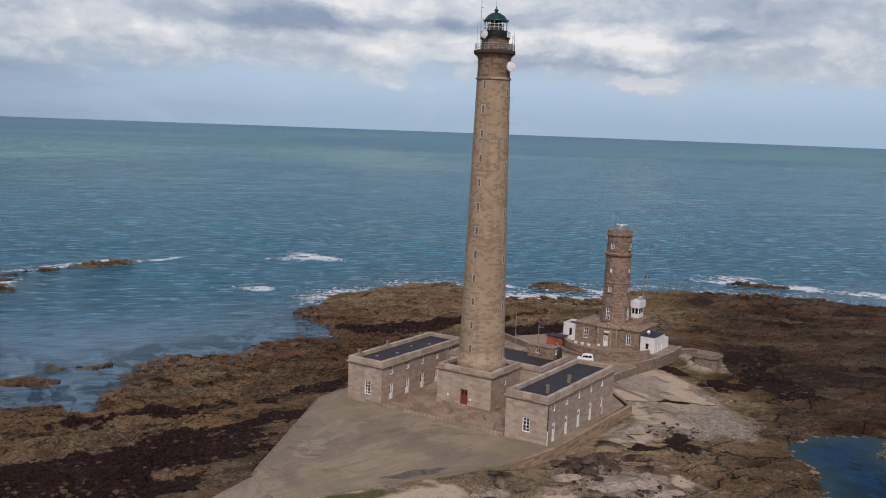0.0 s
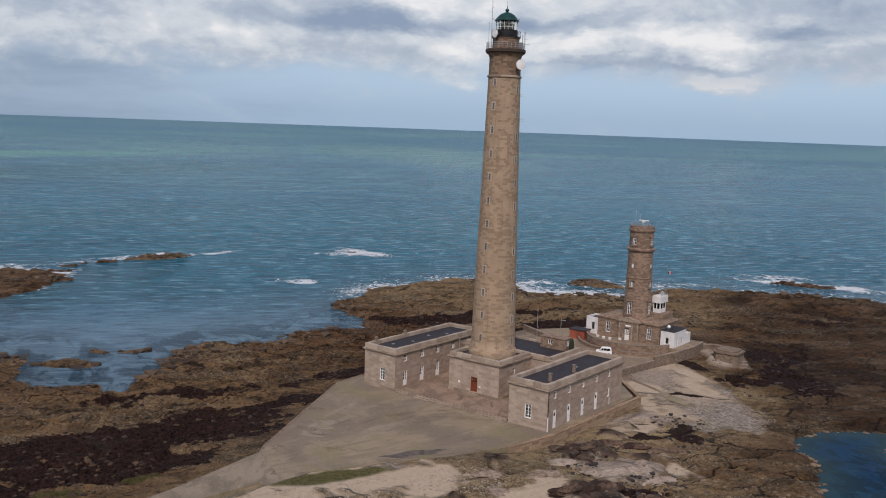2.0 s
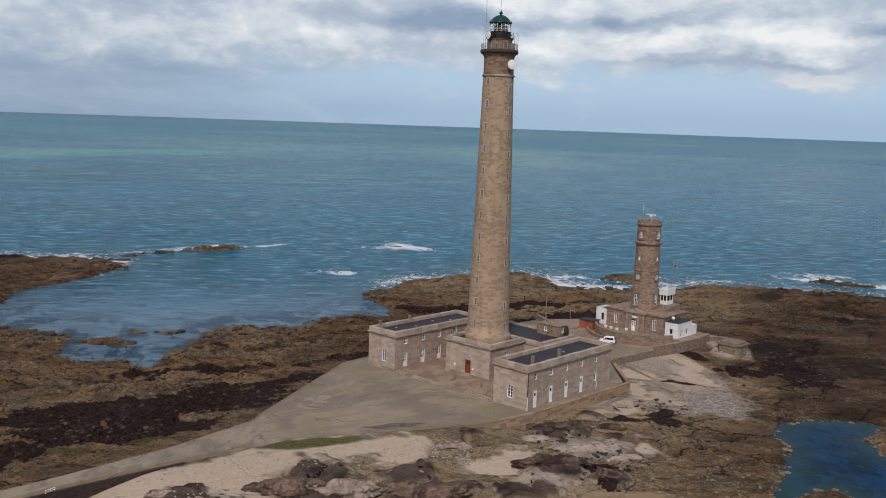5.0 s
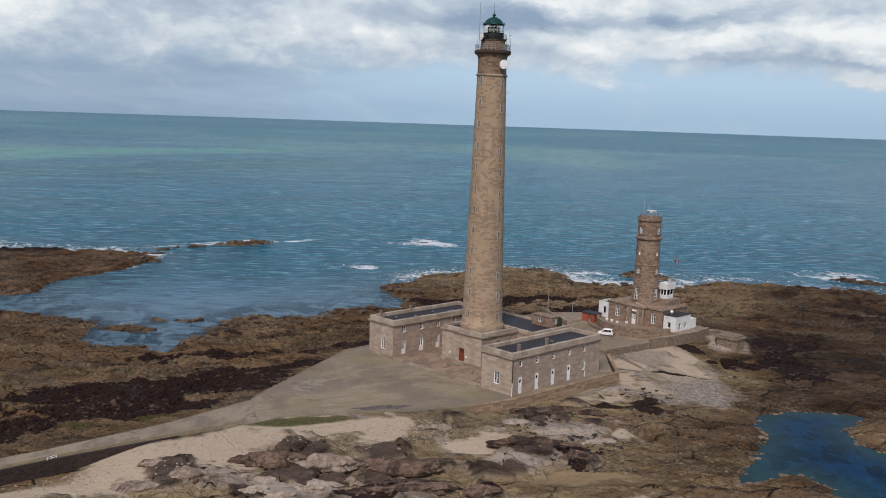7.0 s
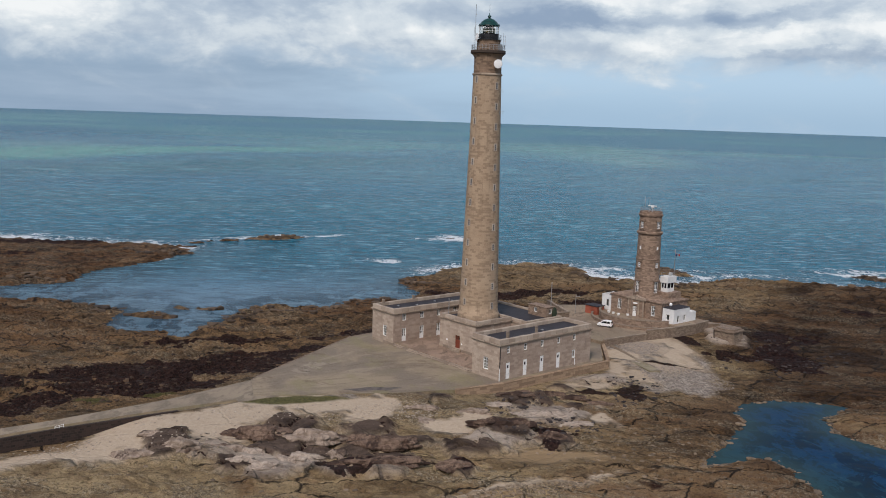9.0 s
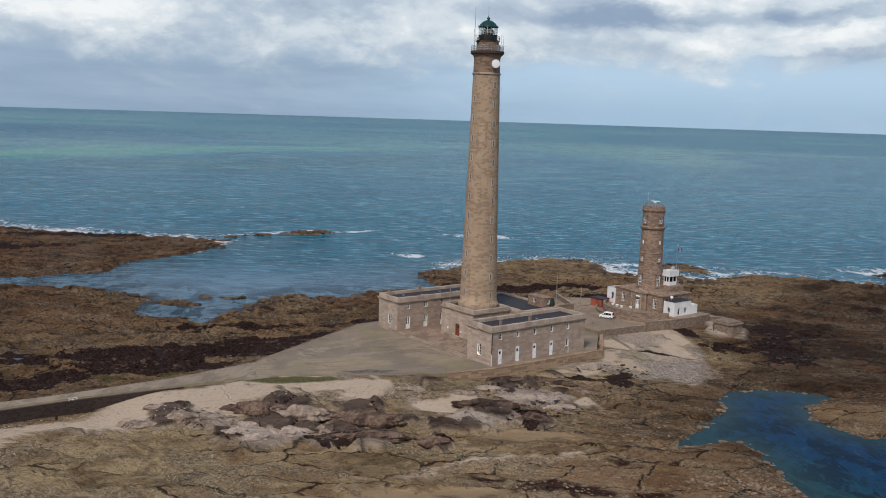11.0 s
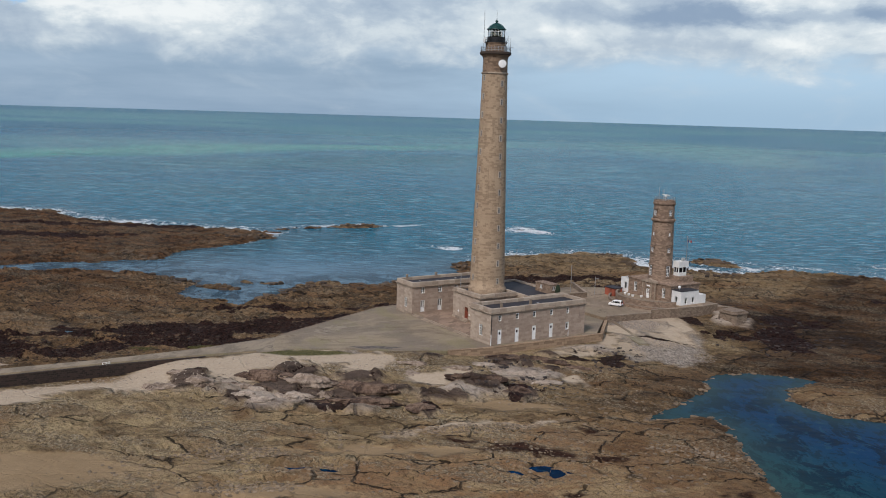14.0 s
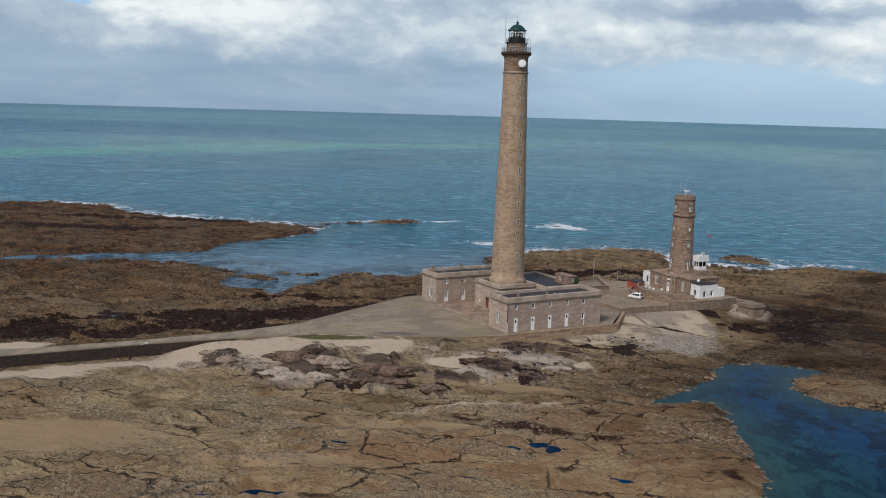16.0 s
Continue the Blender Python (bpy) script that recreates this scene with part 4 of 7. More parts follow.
    lichen = patches([(13, -80, 6, 7, 55), (18, -60, 8, 7.8, 55), (27, -50, 8, 5.8, 55), (37, -53, 9, 4, 54), (45, -44, 3, 4.5, 54), (20, -30, 4, 3.5, 55), (24, -75, 4, 2.7, 54),
                      (37, -27, 5, 6, 55), (45, -23, 4, 5.3, 55), (27, -2, 5, 6, 56), (36, -7, 4, 3.2, 55), (28, -16, 4, 5, 55), (31, -12, 3, 3, 55), (30, -55, 10, 3.5, 55), (22, -66, 8, 4, 55), (34, -46, 8, 3, 55), (41, -38, 7, 3.5, 55)], 59, 8, 1.1, 0.0, 0.5)
    weeded = [(-31, -28, 30, 5, 66), (-34, -58, 42, 12, 68, 1.1), (-45, -88, 26, 6, 70, 0.8), (-52, -40, 22, 3.5, 62, 0.7), (-60, 8, 12, 2.5, 40, 0.7), (-36, -6, 22, 5, 78), (-38, -111, 18, 12, 68), (-25, -91, 14, 8, 68), (-23, -65, 18, 8.6, 68), (-24, -47, 11, 5.3, 68), (35, -59, 6, 2.8, 54), (39, -52, 10, 1.5, 54), (45, -44, 2.5, 3, 54), (37, 9, 8, 4.5, -10), (19, 52, 7, 2.5, 0), (33, 3, 5, 2.5, 56)]
    weeded += [(45, -23, 3, 3.5, 55), (38, 66, 11, 6.5, -20, 0.75), (28, 82, 9, 15, -10, 0.6), (46, 62, 8, 6, 0, 0.8), (32, 50, 6, 4, 0, 0.8), (62, 96, 14, 5, 10, 0.8), (-58, 62, 34, 10, 60), (-28, 70, 34, 12, 80), (-255, -45, 80, 6, 60), (-235, -80, 70, 7, 60), (24, 138, 10, 5, 30), (44, -22, 4.5, 3, 50), (34, 12, 4, 2.4, 40), (-32, -79, 14, 4, 70), (33, 72, 11, 3.2, 75, 0.9), (33, 59, 7, 3.5, 60)]
    kelp = patches(weeded, 55, 7, 1.2, -0.05, 0.5)
    redweed = patches([(70, -41, 8, 3, 60), (68, -26, 4.5, 2.2, 55), (78, -31.5, 5, 2.6, 50), (62, -47, 5, 1.5, 60, 0.8), (100, -24, 3, 2, 40), (88, -46, 4, 1.5, 60, 0.7)], 98, 4, 0.8, -0.1, 0.35)
    # outcrops split into rounded blocks, some dark with lichen
    gap3, id3 = cells(u / 9.0 + 9, v / 5.0, 63)
    outcrop = np.maximum(pale, lichen)
    lichen = outcrop * smooth(0.70 * lichen + 0.25 * id3 + 0.9 * fbm(u / 10, v / 4, 4, 65, 0.5), 0.10, 0.64)
    pale = outcrop * (1 - 0.85 * lichen)
    # creases between the blocks painted dark through the kelp mask
    kelp = np.maximum(kelp, 0.9 * outcrop * (1 - smooth(gap3 + 0.03 * fbm(x / 2, y / 2, 3, 66), 0.01, 0.06)))
    strand = smooth(depth_in(BEACH, x, y) + 3.5 * fbm(x / 6, y / 6, 4, 91, 0.6), -0.5, 2.5)
    grainy = smooth(fbm(x / 10, y / 6, 4, 92) + 0.05 * (30 - x) / 10, -0.12, 0.18)
    sand, shingle = np.maximum(sand, 0.85 * strand * grainy), np.maximum(shingle, strand * (1 - grainy))
    kelp = kelp * (1 - 0.75 * strand) + 0.9 * strand * smooth(oval(x + 3 * fbm(x / 4, y / 4, 3, 93), y + 3 * fbm(x / 4, y / 4, 3, 94), 29, 33, 10, 1.1, 48), 0.0, 0.5)
    sand, shingle = sand * (1 - smooth(kelp, 0.5, 1)), shingle * (1 - sand)
    pale = pale * (1 - sand)
    lichen = lichen * (1 - 0.6 * pale)
    sand = sand * (1 - lichen)
    weed = 1 - smooth(x * 0.9 - y * 0.12 + 30 * fbm(x / 40, y / 40, 3, 56), -8, 34)
    weed = weed * (1 - 0.22 * smooth(-y, -25, 15) * smooth(x, -130, -90))
    weed = np.maximum(weed, smooth(y + 14 * fbm(x / 20, y / 20, 3, 60), -28, 6) * smooth(x + 10 * fbm(x / 14, y / 14, 3, 62), 38, 54) * (0.84 + 0.16 * smooth(y, 25, 60)))
    weed = np.maximum(weed, smooth(y + 20 * fbm(x / 30, y / 30, 3, 57), 45, 75))
    weed = weed * (1 - 0.45 * smooth(y + 25 * fbm(x / 25, y / 25, 3, 64), 40, 85) * (1 - smooth(x, -10, 15)))
    lawn = smooth(np.maximum(oval(x, y, 8.3, -52.8, 12, 2.4, 62), np.maximum(oval(x, y, -21, -79.5, 4.5, 1.8, 40), oval(x, y, -17.8, -67.6, 4, 1.2, 70))) + 0.5 * fbm(x / 3, y / 3, 3, 58), 0.0, 0.3)
    olive = smooth(x + 0.45 * y + 22 * fbm(x / 24, y / 24, 4, 95), 44, 72) * smooth(y + 16 * fbm(x / 18, y / 18, 3, 96), -12, 22)
    olive = olive * (1 - 0.55 * smooth(fbm(x / 16, y / 9, 4, 97), 0.02, 0.22))
    weed = np.maximum(weed, 0.7 * smooth(y + 14 * fbm(x / 15, y / 15, 3, 68), -44, -6) * smooth(x + 8 * fbm(x / 12, y / 12, 3, 69), 34, 50))
    olive = olive * (1 - 0.8 * smooth(oval(x, y, 90, 36, 30, 15, 15) + 0.5 * fbm(x / 9, y / 9, 3, 99), 0.0, 0.4))
    weed = weed * (1 - 0.8 * smooth(oval(x, y, 90, 36, 30, 15, 15) + 0.5 * fbm(x / 9, y / 9, 3, 99), 0.0, 0.4))
    soft = np.clip(sand + wetsand + 0.7 * shingle, 0, 1)
    zone = np.clip(pale + lichen, 0, 1) * east * smooth(away, 1.5, 5)
    knoll = fbm(u / 8, v / 5, 4, 61, 0.55)
    swellrock = zone ** 1.5 * (0.75 + 1.4 * knoll + 0.6 * (id3 - 0.5) - 0.8 * (1 - smooth(gap3, 0, 0.08)) + 0.15 * lichen)
    h = h + rough * (0.12 + 0.88 * smooth(away, 1, 22)) * (1 - 0.88 * soft) * (1 - 0.82 * zone) + swellrock * (1 - soft)
    # shelve into the sea and the lagoon
    shelve = smooth(np.minimum(land, -pool), -10.5, 5.5)
    bed = -7.5 + 1.2 * fbm(x / 14, y / 14, 4, 71)
    h = bed * (1 - shelve) + h * shelve
    tideline = np.exp(-np.abs(np.minimum(land, -pool)) / 6.0)
    h = h + tideline * (1 - 0.6 * smooth(pool, -14, -6)) * (2.6 * fbm(u / 7, v / 4, 4, 72, 0.6) + 0.6 * blocks)
    inland = smooth(np.minimum(land, -pool), -1, 7)
    h = np.where(inland > 0.25, np.maximum(h, SEA_LEVEL + 0.10), h)
    h = np.where(inland > 0, np.maximum(h, (-3.95 + 0.25 * rough) * inland + h * (1 - inland)), h)
    for cx, cy, rx, ry, turn, tall in ISLETS:
        o = oval(x + 0.8 * ragged, y + 0.6 * ragged, cx, cy, rx, ry, turn)
        h = np.where(o > -0.6, np.maximum(h, SEA_LEVEL - 1.2 + (1.2 + tall) * smooth(o, -0.6, 0.5) + 0.9 * blocks + 1.2 * fbm(x / 5, y / 5, 4, 73, 0.6)), h)
    for cx, cy, rx, ry, turn in ROCKPOOLS:
        o = oval(x + 2.2 * fbm(x / 3, y / 3, 3, 76), y + 2.2 * fbm(x / 3, y / 3, 3, 77), cx, cy, rx, ry, turn)
        h = np.where(o > -0.5, h * (1 - smooth(o, -0.5, 0.2)) + smooth(o, -0.5, 0.2) * (-3.7 - 1.3 * smooth(o, -0.1, 0.5)), h)
    # under the made ground the sheet drops out of sight
    h = np.minimum(h, np.where(fore > 0.15, -1.3 - 0 * x, 99))
    h = np.minimum(h, np.where(road > 0.15, -1.0 - 0 * x, 99))
    wide = smooth(np.hypot(x, y), 330, 700)
    h = h * (1 - wide) + wide * np.where(land > 0, -3.0, -9.0)
    return h, {"sand": sand, "wetsand": wetsand, "pale": pale, "shingle": shingle, "kelp": kelp, "weed": weed, "lawn": lawn, "lichen": lichen, "olive": olive, "redweed": redweed}, land, pool


def steps(*runs):
    """Grid lines: runs of (from, to, spacing)."""
    out = []
    for a, b, d in runs:
        count = max(1, int(round((b - a) / d)))
        out += [a + (b - a) * k / count for k in range(count)]
    return np.array(out + [runs[-1][1]])


gx = steps((-900, -420, 24), (-420, -180, 2.6), (-180, -60, 1.1), (-60, 112, 0.5), (112, 200, 3), (200, 900, 35))
gy = steps((-900, -240, 33), (-240, -132, 3), (-132, 62, 0.5), (62, 230, 1.3), (230, 900, 33))
X, Y = np.meshgrid(gx, gy)
HEIGHT, MASKS, LAND, LAGOON = lie_of_land(X, Y)


def ground_z(x, y):
    i, j = np.clip(np.searchsorted(gx, x) - 1, 0, len(gx) - 2), np.clip(np.searchsorted(gy, y) - 1, 0, len(gy) - 2)
    fx, fy = (x - gx[i]) / (gx[i + 1] - gx[i]), (y - gy[j]) / (gy[j + 1] - gy[j])
    return float((HEIGHT[j, i] * (1 - fx) + HEIGHT[j, i + 1] * fx) * (1 - fy) + (HEIGHT[j + 1, i] * (1 - fx) + HEIGHT[j + 1, i + 1] * fx) * fy)


def sheet(name, xs, ys, zs, quads, material, masks, smooth_shade):
    data = bpy.data.meshes.new(name)
    count = xs.size
    data.vertices.add(count)
    data.vertices.foreach_set("co", np.stack([xs.ravel(), ys.ravel(), zs.ravel()], 1).ravel().astype(np.float32))
    data.loops.add(quads.size)
    data.loops.foreach_set("vertex_index", quads.ravel().astype(np.int32))
    data.polygons.add(len(quads))
    data.polygons.foreach_set("loop_start", np.arange(0, quads.size, 4, dtype=np.int32))
    data.polygons.foreach_set("use_smooth", np.full(len(quads), smooth_shade))
    data.update(calc_edges=True)
    for key, values in masks.items():
        layer = data.attributes.new(key, "FLOAT", "POINT")
        layer.data.foreach_set("value", np.asarray(values, np.float32).ravel())
    data.materials.append(material)
    return new(name, data)


rows_n, cols_n = X.shape
corner = (np.arange(rows_n - 1)[:, None] * cols_n + np.arange(cols_n - 1)[None]).ravel()
quads = np.stack([corner, corner + 1, corner + 1 + cols_n, corner + cols_n], 1)
ground = sheet("ground", X, Y, HEIGHT, quads, ROCK, MASKS, False)
tagged(ground, "brown rocky foreshore with sand, shingle and dark weed", "ground", kind="structure")

# ---- the sea: level near the shore, lifted far out to meet the true horizon ----
radii = [20.0]
while radii[-1] < 4740:
    radii.append(radii[-1] + (1.7 if radii[-1] < 270 else max(1.7, (radii[-1] - 270) * 0.035 + 1.7)))
radii = np.array(radii[:-1] + [4750.0])
turns = 720
ang = np.linspace(0, 2 * math.pi, turns, endpoint=False)
R, A = np.meshgrid(radii, ang, indexing="ij")
SX, SY = R * np.cos(A), R * np.sin(A)
SZ = SEA_LEVEL + 29.0 * (np.clip(R - 1200, 0, None) / 3550) ** 1.7
inner = R < 420
_, _, land_s, pool_s = lie_of_land(SX[radii < 420], SY[radii < 420])
foam, pool_m, shoal = np.zeros(R.shape), np.zeros(R.shape), np.zeros(R.shape)
k = int((radii < 420).sum())
sx, sy = SX[:k], SY[:k]
open_sea = smooth(sy * 0.6 - sx * 0.8, 75, 130)
edge = np.exp(-(np.clip(-land_s, 0, None) / 12.0) ** 1.3) * (land_s < 3)
surge = 0.72 + 1.5 * fbm(sx / 22, sy / 22, 4, 81)
foam[:k] = np.clip(edge * open_sea * surge, 0, 1) * 1.0 + 0.25 * edge * (1 - open_sea) * (fbm(sx / 12, sy / 12, 3, 82) > 0.12)
BAY = [(-178, 4), (-197, 27), (-204, 40), (-203, 60), (-150, 82), (-98, 60), (-60, 20), (-58, -60), (-150, -110), (-168, -30)]
foam[:k] *= 1 - 0.9 * smooth(depth_in(BAY, sx, sy), -3, 5)
for cx, cy, rx, ry, turn, weight in ((-169, 142, 22, 15, 30, 1.0), (-182, 152, 8, 3, 30, 0.9), (-136, 74, 16, 8, 40, 0.8), (-216, 66, 24, 8, 76, 0.95), (-208, 92, 16, 4, 78, 0.95), (-217, 38, 20, 5, 74, 0.75), (-61, 153, 24, 12, 50, 0.8),
                                     (-2, 216, 34, 11, 15, 0.85), (34, 228, 30, 9, 10, 0.9), (-20, 224, 26, 9, 35, 0.85), (60, 226, 40, 8, 12, 0.8), (-54, 150, 22, 12, 40, 0.7), (-40, 172, 22, 8, 40, 0.6), (-80, 136, 24, 7, 60, 0.6), (-270, -18, 60, 6, 40, 0.6)):
    o = oval(sx + 16 * fbm(sx / 14, sy / 14, 4, 83, 0.6), sy + 16 * fbm(sx / 14, sy / 14, 4, 84, 0.6), cx, cy, rx, ry, turn)
    foam[:k] = np.maximum(foam[:k], 1.25 * weight * smooth(o, -0.25, 0.7) * np.clip(0.62 + 2.2 * fbm(sx / 7, sy / 7, 4, 85, 0.6), 0, 1.3))
pool_m[:k] = smooth(pool_s, -9, -5) * (sx > 30) * (np.abs(sy) < 110)
pool_m[:k] = np.maximum(pool_m[:k], smooth(land_s, 4, 7) * (sx > 30))
foam[:k] *= 1 - pool_m[:k]
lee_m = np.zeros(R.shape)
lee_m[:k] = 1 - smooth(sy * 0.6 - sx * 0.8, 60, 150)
shoal[:k] = np.where(pool_m[:k] > 0.5, np.where(pool_s > -9, np.exp(-np.clip(pool_s, 0, None) / 5.0), 0.0), np.exp(-np.clip(-land_s, 0, None) / 22))
far_m = smooth(R, 400, 2500)
nr, na = R.shape
i, j = np.meshgrid(np.arange(nr - 1), np.arange(na), indexing="ij")
jn = (j + 1) % na
quads = np.stack([i * na + j, (i + 1) * na + j, (i + 1) * na + jn, i * na + jn], -1).reshape(-1, 4)
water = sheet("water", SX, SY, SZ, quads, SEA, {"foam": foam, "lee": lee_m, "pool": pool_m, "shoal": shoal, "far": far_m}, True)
tagged(water, "teal grey sea with light chop and white surf", "sea", kind="structure")

# ---- made ground: forecourt, court, yard, road and their walls ----


def slab(name, outline, z0, z1, material, label, category):
    ob = part(name, prism(outline, z0, z1), material)
    return tagged(ob, label, category, kind="structure")


slab("forecourt", [(-26, -10), (-25.5, -17), (-8.5, -51), (-7, -53.4), (2.2, -58), (6.0, -52.4), (10.7, -43.2), (16.2, -34.2), (20.5, -25), (22.6, -14), (22.6, 17.0), (12.6, 28.2), (-26, 28.2)],
     -4.6, 0.0, FORECOURT_GROUND, "worn gravel and concrete forecourt before the lighthouse", "forecourt")
slab("yard", [(-26, 28.25), (12.6, 28.25), (13.4, 36), (14.4, 43), (16.2, 52), (16.8, 60), (16.4, 70), (-10, 70), (-24, 50)], -4.6, 0.75, GRAVEL, "packed sandy gravel yard behind the buildings", "yard")
slab("court", [(-13.6, -13.2), (13.4, -13.2), (13.4, 14.2), (-13.6, 14.2)], -0.5, 0.6, PAVING, "raised paved court between the two houses", "court")
slab("step", [(-13.6, -13.65), (13.0, -13.65), (13.0, -13.2), (-13.6, -13.2)], -0.3, 0.42, TRIM, "long worn granite step along the court", "step")
slab("step", [(-13.0, -14.1), (12.4, -14.1), (12.4, -13.65), (-13.0, -13.65)], -0.3, 0.22, TRIM, "long worn granite step along the court", "step")
slab("road", [(-7.0, -53.42), (-4.5, -72), (-4.5, -92), (-6, -110), (-9, -130), (-26, -230), (-20, -232), (-2, -130), (-0.6, -110), (0.2, -92), (2.2, -75), (4.0, -62), (4.95, -54.06), (2.2, -58.02)],
     -4.6, -0.03, TARMAC, "narrow worn tarmac causeway road with pale verge", "road")


def run_wall(name, points, z0, z1, thick, material, label, cope=None, overhang=0.06, category="wall"):
    """A wall along a line of places, with a coping of separate stones."""
    holder = thing(name, label, category, kind="structure")
    bm = bmesh.new()
    left, right = [], []
    for n_, (px, py) in enumerate(points):
        a = Vector(points[max(0, n_ - 1)])
        b = Vector(points[min(len(points) - 1, n_ + 1)])
        d = (b - a).normalized()
        m = Vector((-d.y, d.x)) * thick / 2
        left.append((px + m.x, py + m.y))
        right.append((px - m.x, py - m.y))
    prism(left + right[::-1], z0, z1, bm)
    part("wall", bm, material, holder)
    if cope:
        for (ax, ay), (bx, by) in zip(points, points[1:]):
            length = math.hypot(bx - ax, by - ay)
            count = max(1, int(length / 1.6))
            ang_ = math.atan2(by - ay, bx - ax)
            for q in range(count):
                c0, c1 = length * q / count + 0.015, length * (q + 1) / count - 0.015
                bm = block(c0, c1, -thick / 2 - overhang, thick / 2 + overhang, 0.0, 0.22 + 0.015 * (q % 3), 0.03)
                ob = part("coping_stone", bm, cope, holder)
                ob.location = (ax, ay, z1 + 0.002)
                ob.rotation_euler = (0, 0, ang_)
    return holder


bm = bmesh.new()
ring_ = [bm.verts.new((11.3 + (5.2 + 0.7 * math.sin(3 * a) + 0.4 * math.sin(7 * a + 1)) * math.cos(a) * 0.48 - (1.2 + 0.3 * math.sin(5 * a)) * math.sin(a) * 0.88,
                       -37.5 + (5.2 + 0.7 * math.sin(3 * a) + 0.4 * math.sin(7 * a + 1)) * math.cos(a) * 0.88 + (1.2 + 0.3 * math.sin(5 * a)) * math.sin(a) * 0.48, 0.006)) for a in [2 * math.pi * q / 40 for q in range(40)]]
bm.faces.new(ring_)
puddle = part("puddle", bm, plain("damp_dark_concrete", (0.135, 0.108, 0.092), 0.8, 0, 0.4, 0.8))
tagged(puddle, "dark damp patch on the worn concrete forecourt", "puddle", kind="structure")
run_wall("retaining_wall", [(-21.9, -9.6), (-26.0, -9.8), (-25.6, -17), (-8.6, -51), (-7.0, -53.2)], -4.4, 0.04, 0.5, RUBBLE, "low rubble retaining wall along the forecourt edge", None)
run_wall("terrace_wall", [(20.8, -24.6), (22.9, -14), (23.6, 17.6), (12.8, 28.9)], -4.4, -0.08, 0.7, OCHRE, "low granite terrace wall with ochre coping beside the house", OCHRE)
run_wall("boundary_wall", [(12.9, 28.9), (13.6, 36), (14.6, 43)], -4.4, 0.95, 0.6, RUBBLE, "long stone boundary wall of the signal station yard", TRIM)
run_wall("boundary_wall", [(14.65, 43.1), (16.4, 52), (17.0, 60), (16.6, 66)], -4.4, 1.75, 0.6, RUBBLE, "taller stone boundary wall below the white annex", TRIM)
run_wall("sea_wall", [(2.75, -73), (2.45, -75), (0.45, -92), (-0.4, -110), (-1.8, -130), (-20, -231)], -4.4, 0.12, 0.5, BLACKWALL, "dark weathered stone sea wall below the road", None)
VERGE = yard("dry_grass_verge", (0.24, 0.175, 0.095), (0.15, 0.105, 0.055), (0.12, 0.11, 0.045), (0.12, 0.085, 0.05))
run_wall("verge", [(3.2, -62), (1.35, -75), (-0.7, -92), (-1.55, -110), (-3.0, -130), (-21, -231)], -0.6, 0.03, 1.3, VERGE, "dry brown grass verge along the road", None, category="verge")
run_wall("back_wall", [(-24, 49), (-10, 42), (-12, 28), (-26, 27)], -4.4, 2.0, 0.5, RUBBLE, "rubble stone wall round the back yard", TRIM)

# ---- keepers' houses: two matching wings ----
FRONT, BACK, EAVE, TOPZ = -13.7, 14.0, 7.25, 8.4


def shell(house, x0, x1, y0, y1, z0, z1, openings, material, thick=0.5):
    """Four walls with openings. openings: by face 's', 'n', 'e', 'w', lists of (middle, half width, bottom, top)."""
    places = {"s": (x0, x1, lambda u, d, z: (u, y0 + d, z)), "n": (x0, x1, lambda u, d, z: (u, y1 - d, z)),
              "w": (y0 + thick, y1 - thick, lambda u, d, z: (x0 + d, u, z)), "e": (y0 + thick, y1 - thick, lambda u, d, z: (x1 - d, u, z))}
    for face, (a, b, place) in places.items():
        holes = [(m - h, m + h, lo, hi) for m, h, lo, hi in openings.get(face, ())]
        part("wall", wall_faces(a, b, z0, z1, holes, thick, place), material, house)
    return {face: place for face, (_, _, place) in places.items()}


def facing(house, a0, a1, z0, z1, holes, place, joined=False, course=0.52, wide=1.1, seed=1):
    """Dressed blocks laid in courses over a wall, clear of its openings; singly, or as one mesh."""
    rng = random.Random(seed)
    rows_ = int(round((z1 - z0) / course))
    high = (z1 - z0) / rows_
    whole, shared = bmesh.new(), {}
    for r in range(rows_):
        lo, hi = z0 + r * high + 0.018, z0 + (r + 1) * high - 0.018
        stops = sorted({a0, a1})
        spans = [(a0, a1)]
        for h0, h1, hz0, hz1 in holes:
            if hz0 < hi and hz1 > lo:
                spans = [piece for s0, s1 in spans for piece in ((s0, min(s1, h0 - 0.02)), (max(s0, h1 + 0.02), s1)) if piece[1] - piece[0] > 0.08]
        for s0, s1 in spans:
            u = s0
            first = wide * (0.5 if r % 2 else 1.0)
            while u < s1 - 0.05:
                e = min(s1, u + first * rng.uniform(0.85, 1.15))
                if s1 - e < 0.25:
                    e = s1
                first = wide
                proud = -rng.uniform(0.012, 0.034)
                bm = whole if joined else bmesh.new()
                mark = len(bm.verts)
                corners = box(bm, u + 0.016, e - 0.016, proud, -0.002, lo, hi)
                for vert in corners:
                    vert.co = place(*vert.co)
                if not joined:
                    bmesh.ops.recalc_face_normals(bm, faces=bm.faces[:])
                    part("stone_block", bm, BLOCKS, house)
                u = e
    if joined:
        bmesh.ops.recalc_face_normals(whole, faces=whole.faces[:])
        tagged(part("stone_facing", whole, BLOCKS_JOINED, house, "coursed dressed granite blocks"), kind="stuff")
    else:
        whole.free()


def ring_block(x0, x1, y0, y1, z0, z1, t):
    """A closed rectangular band of width t, its outside on the given box."""
    bm = bmesh.new()
    box(bm, x0, x1, y0, y0 + t, z0, z1)
    box(bm, x0, x1, y1 - t, y1, z0, z1)
    box(bm, x0, x0 + t, y0 + t, y1 - t, z0, z1)
    box(bm, x1 - t, x1, y0 + t, y1 - t, z0, z1)
    return bm


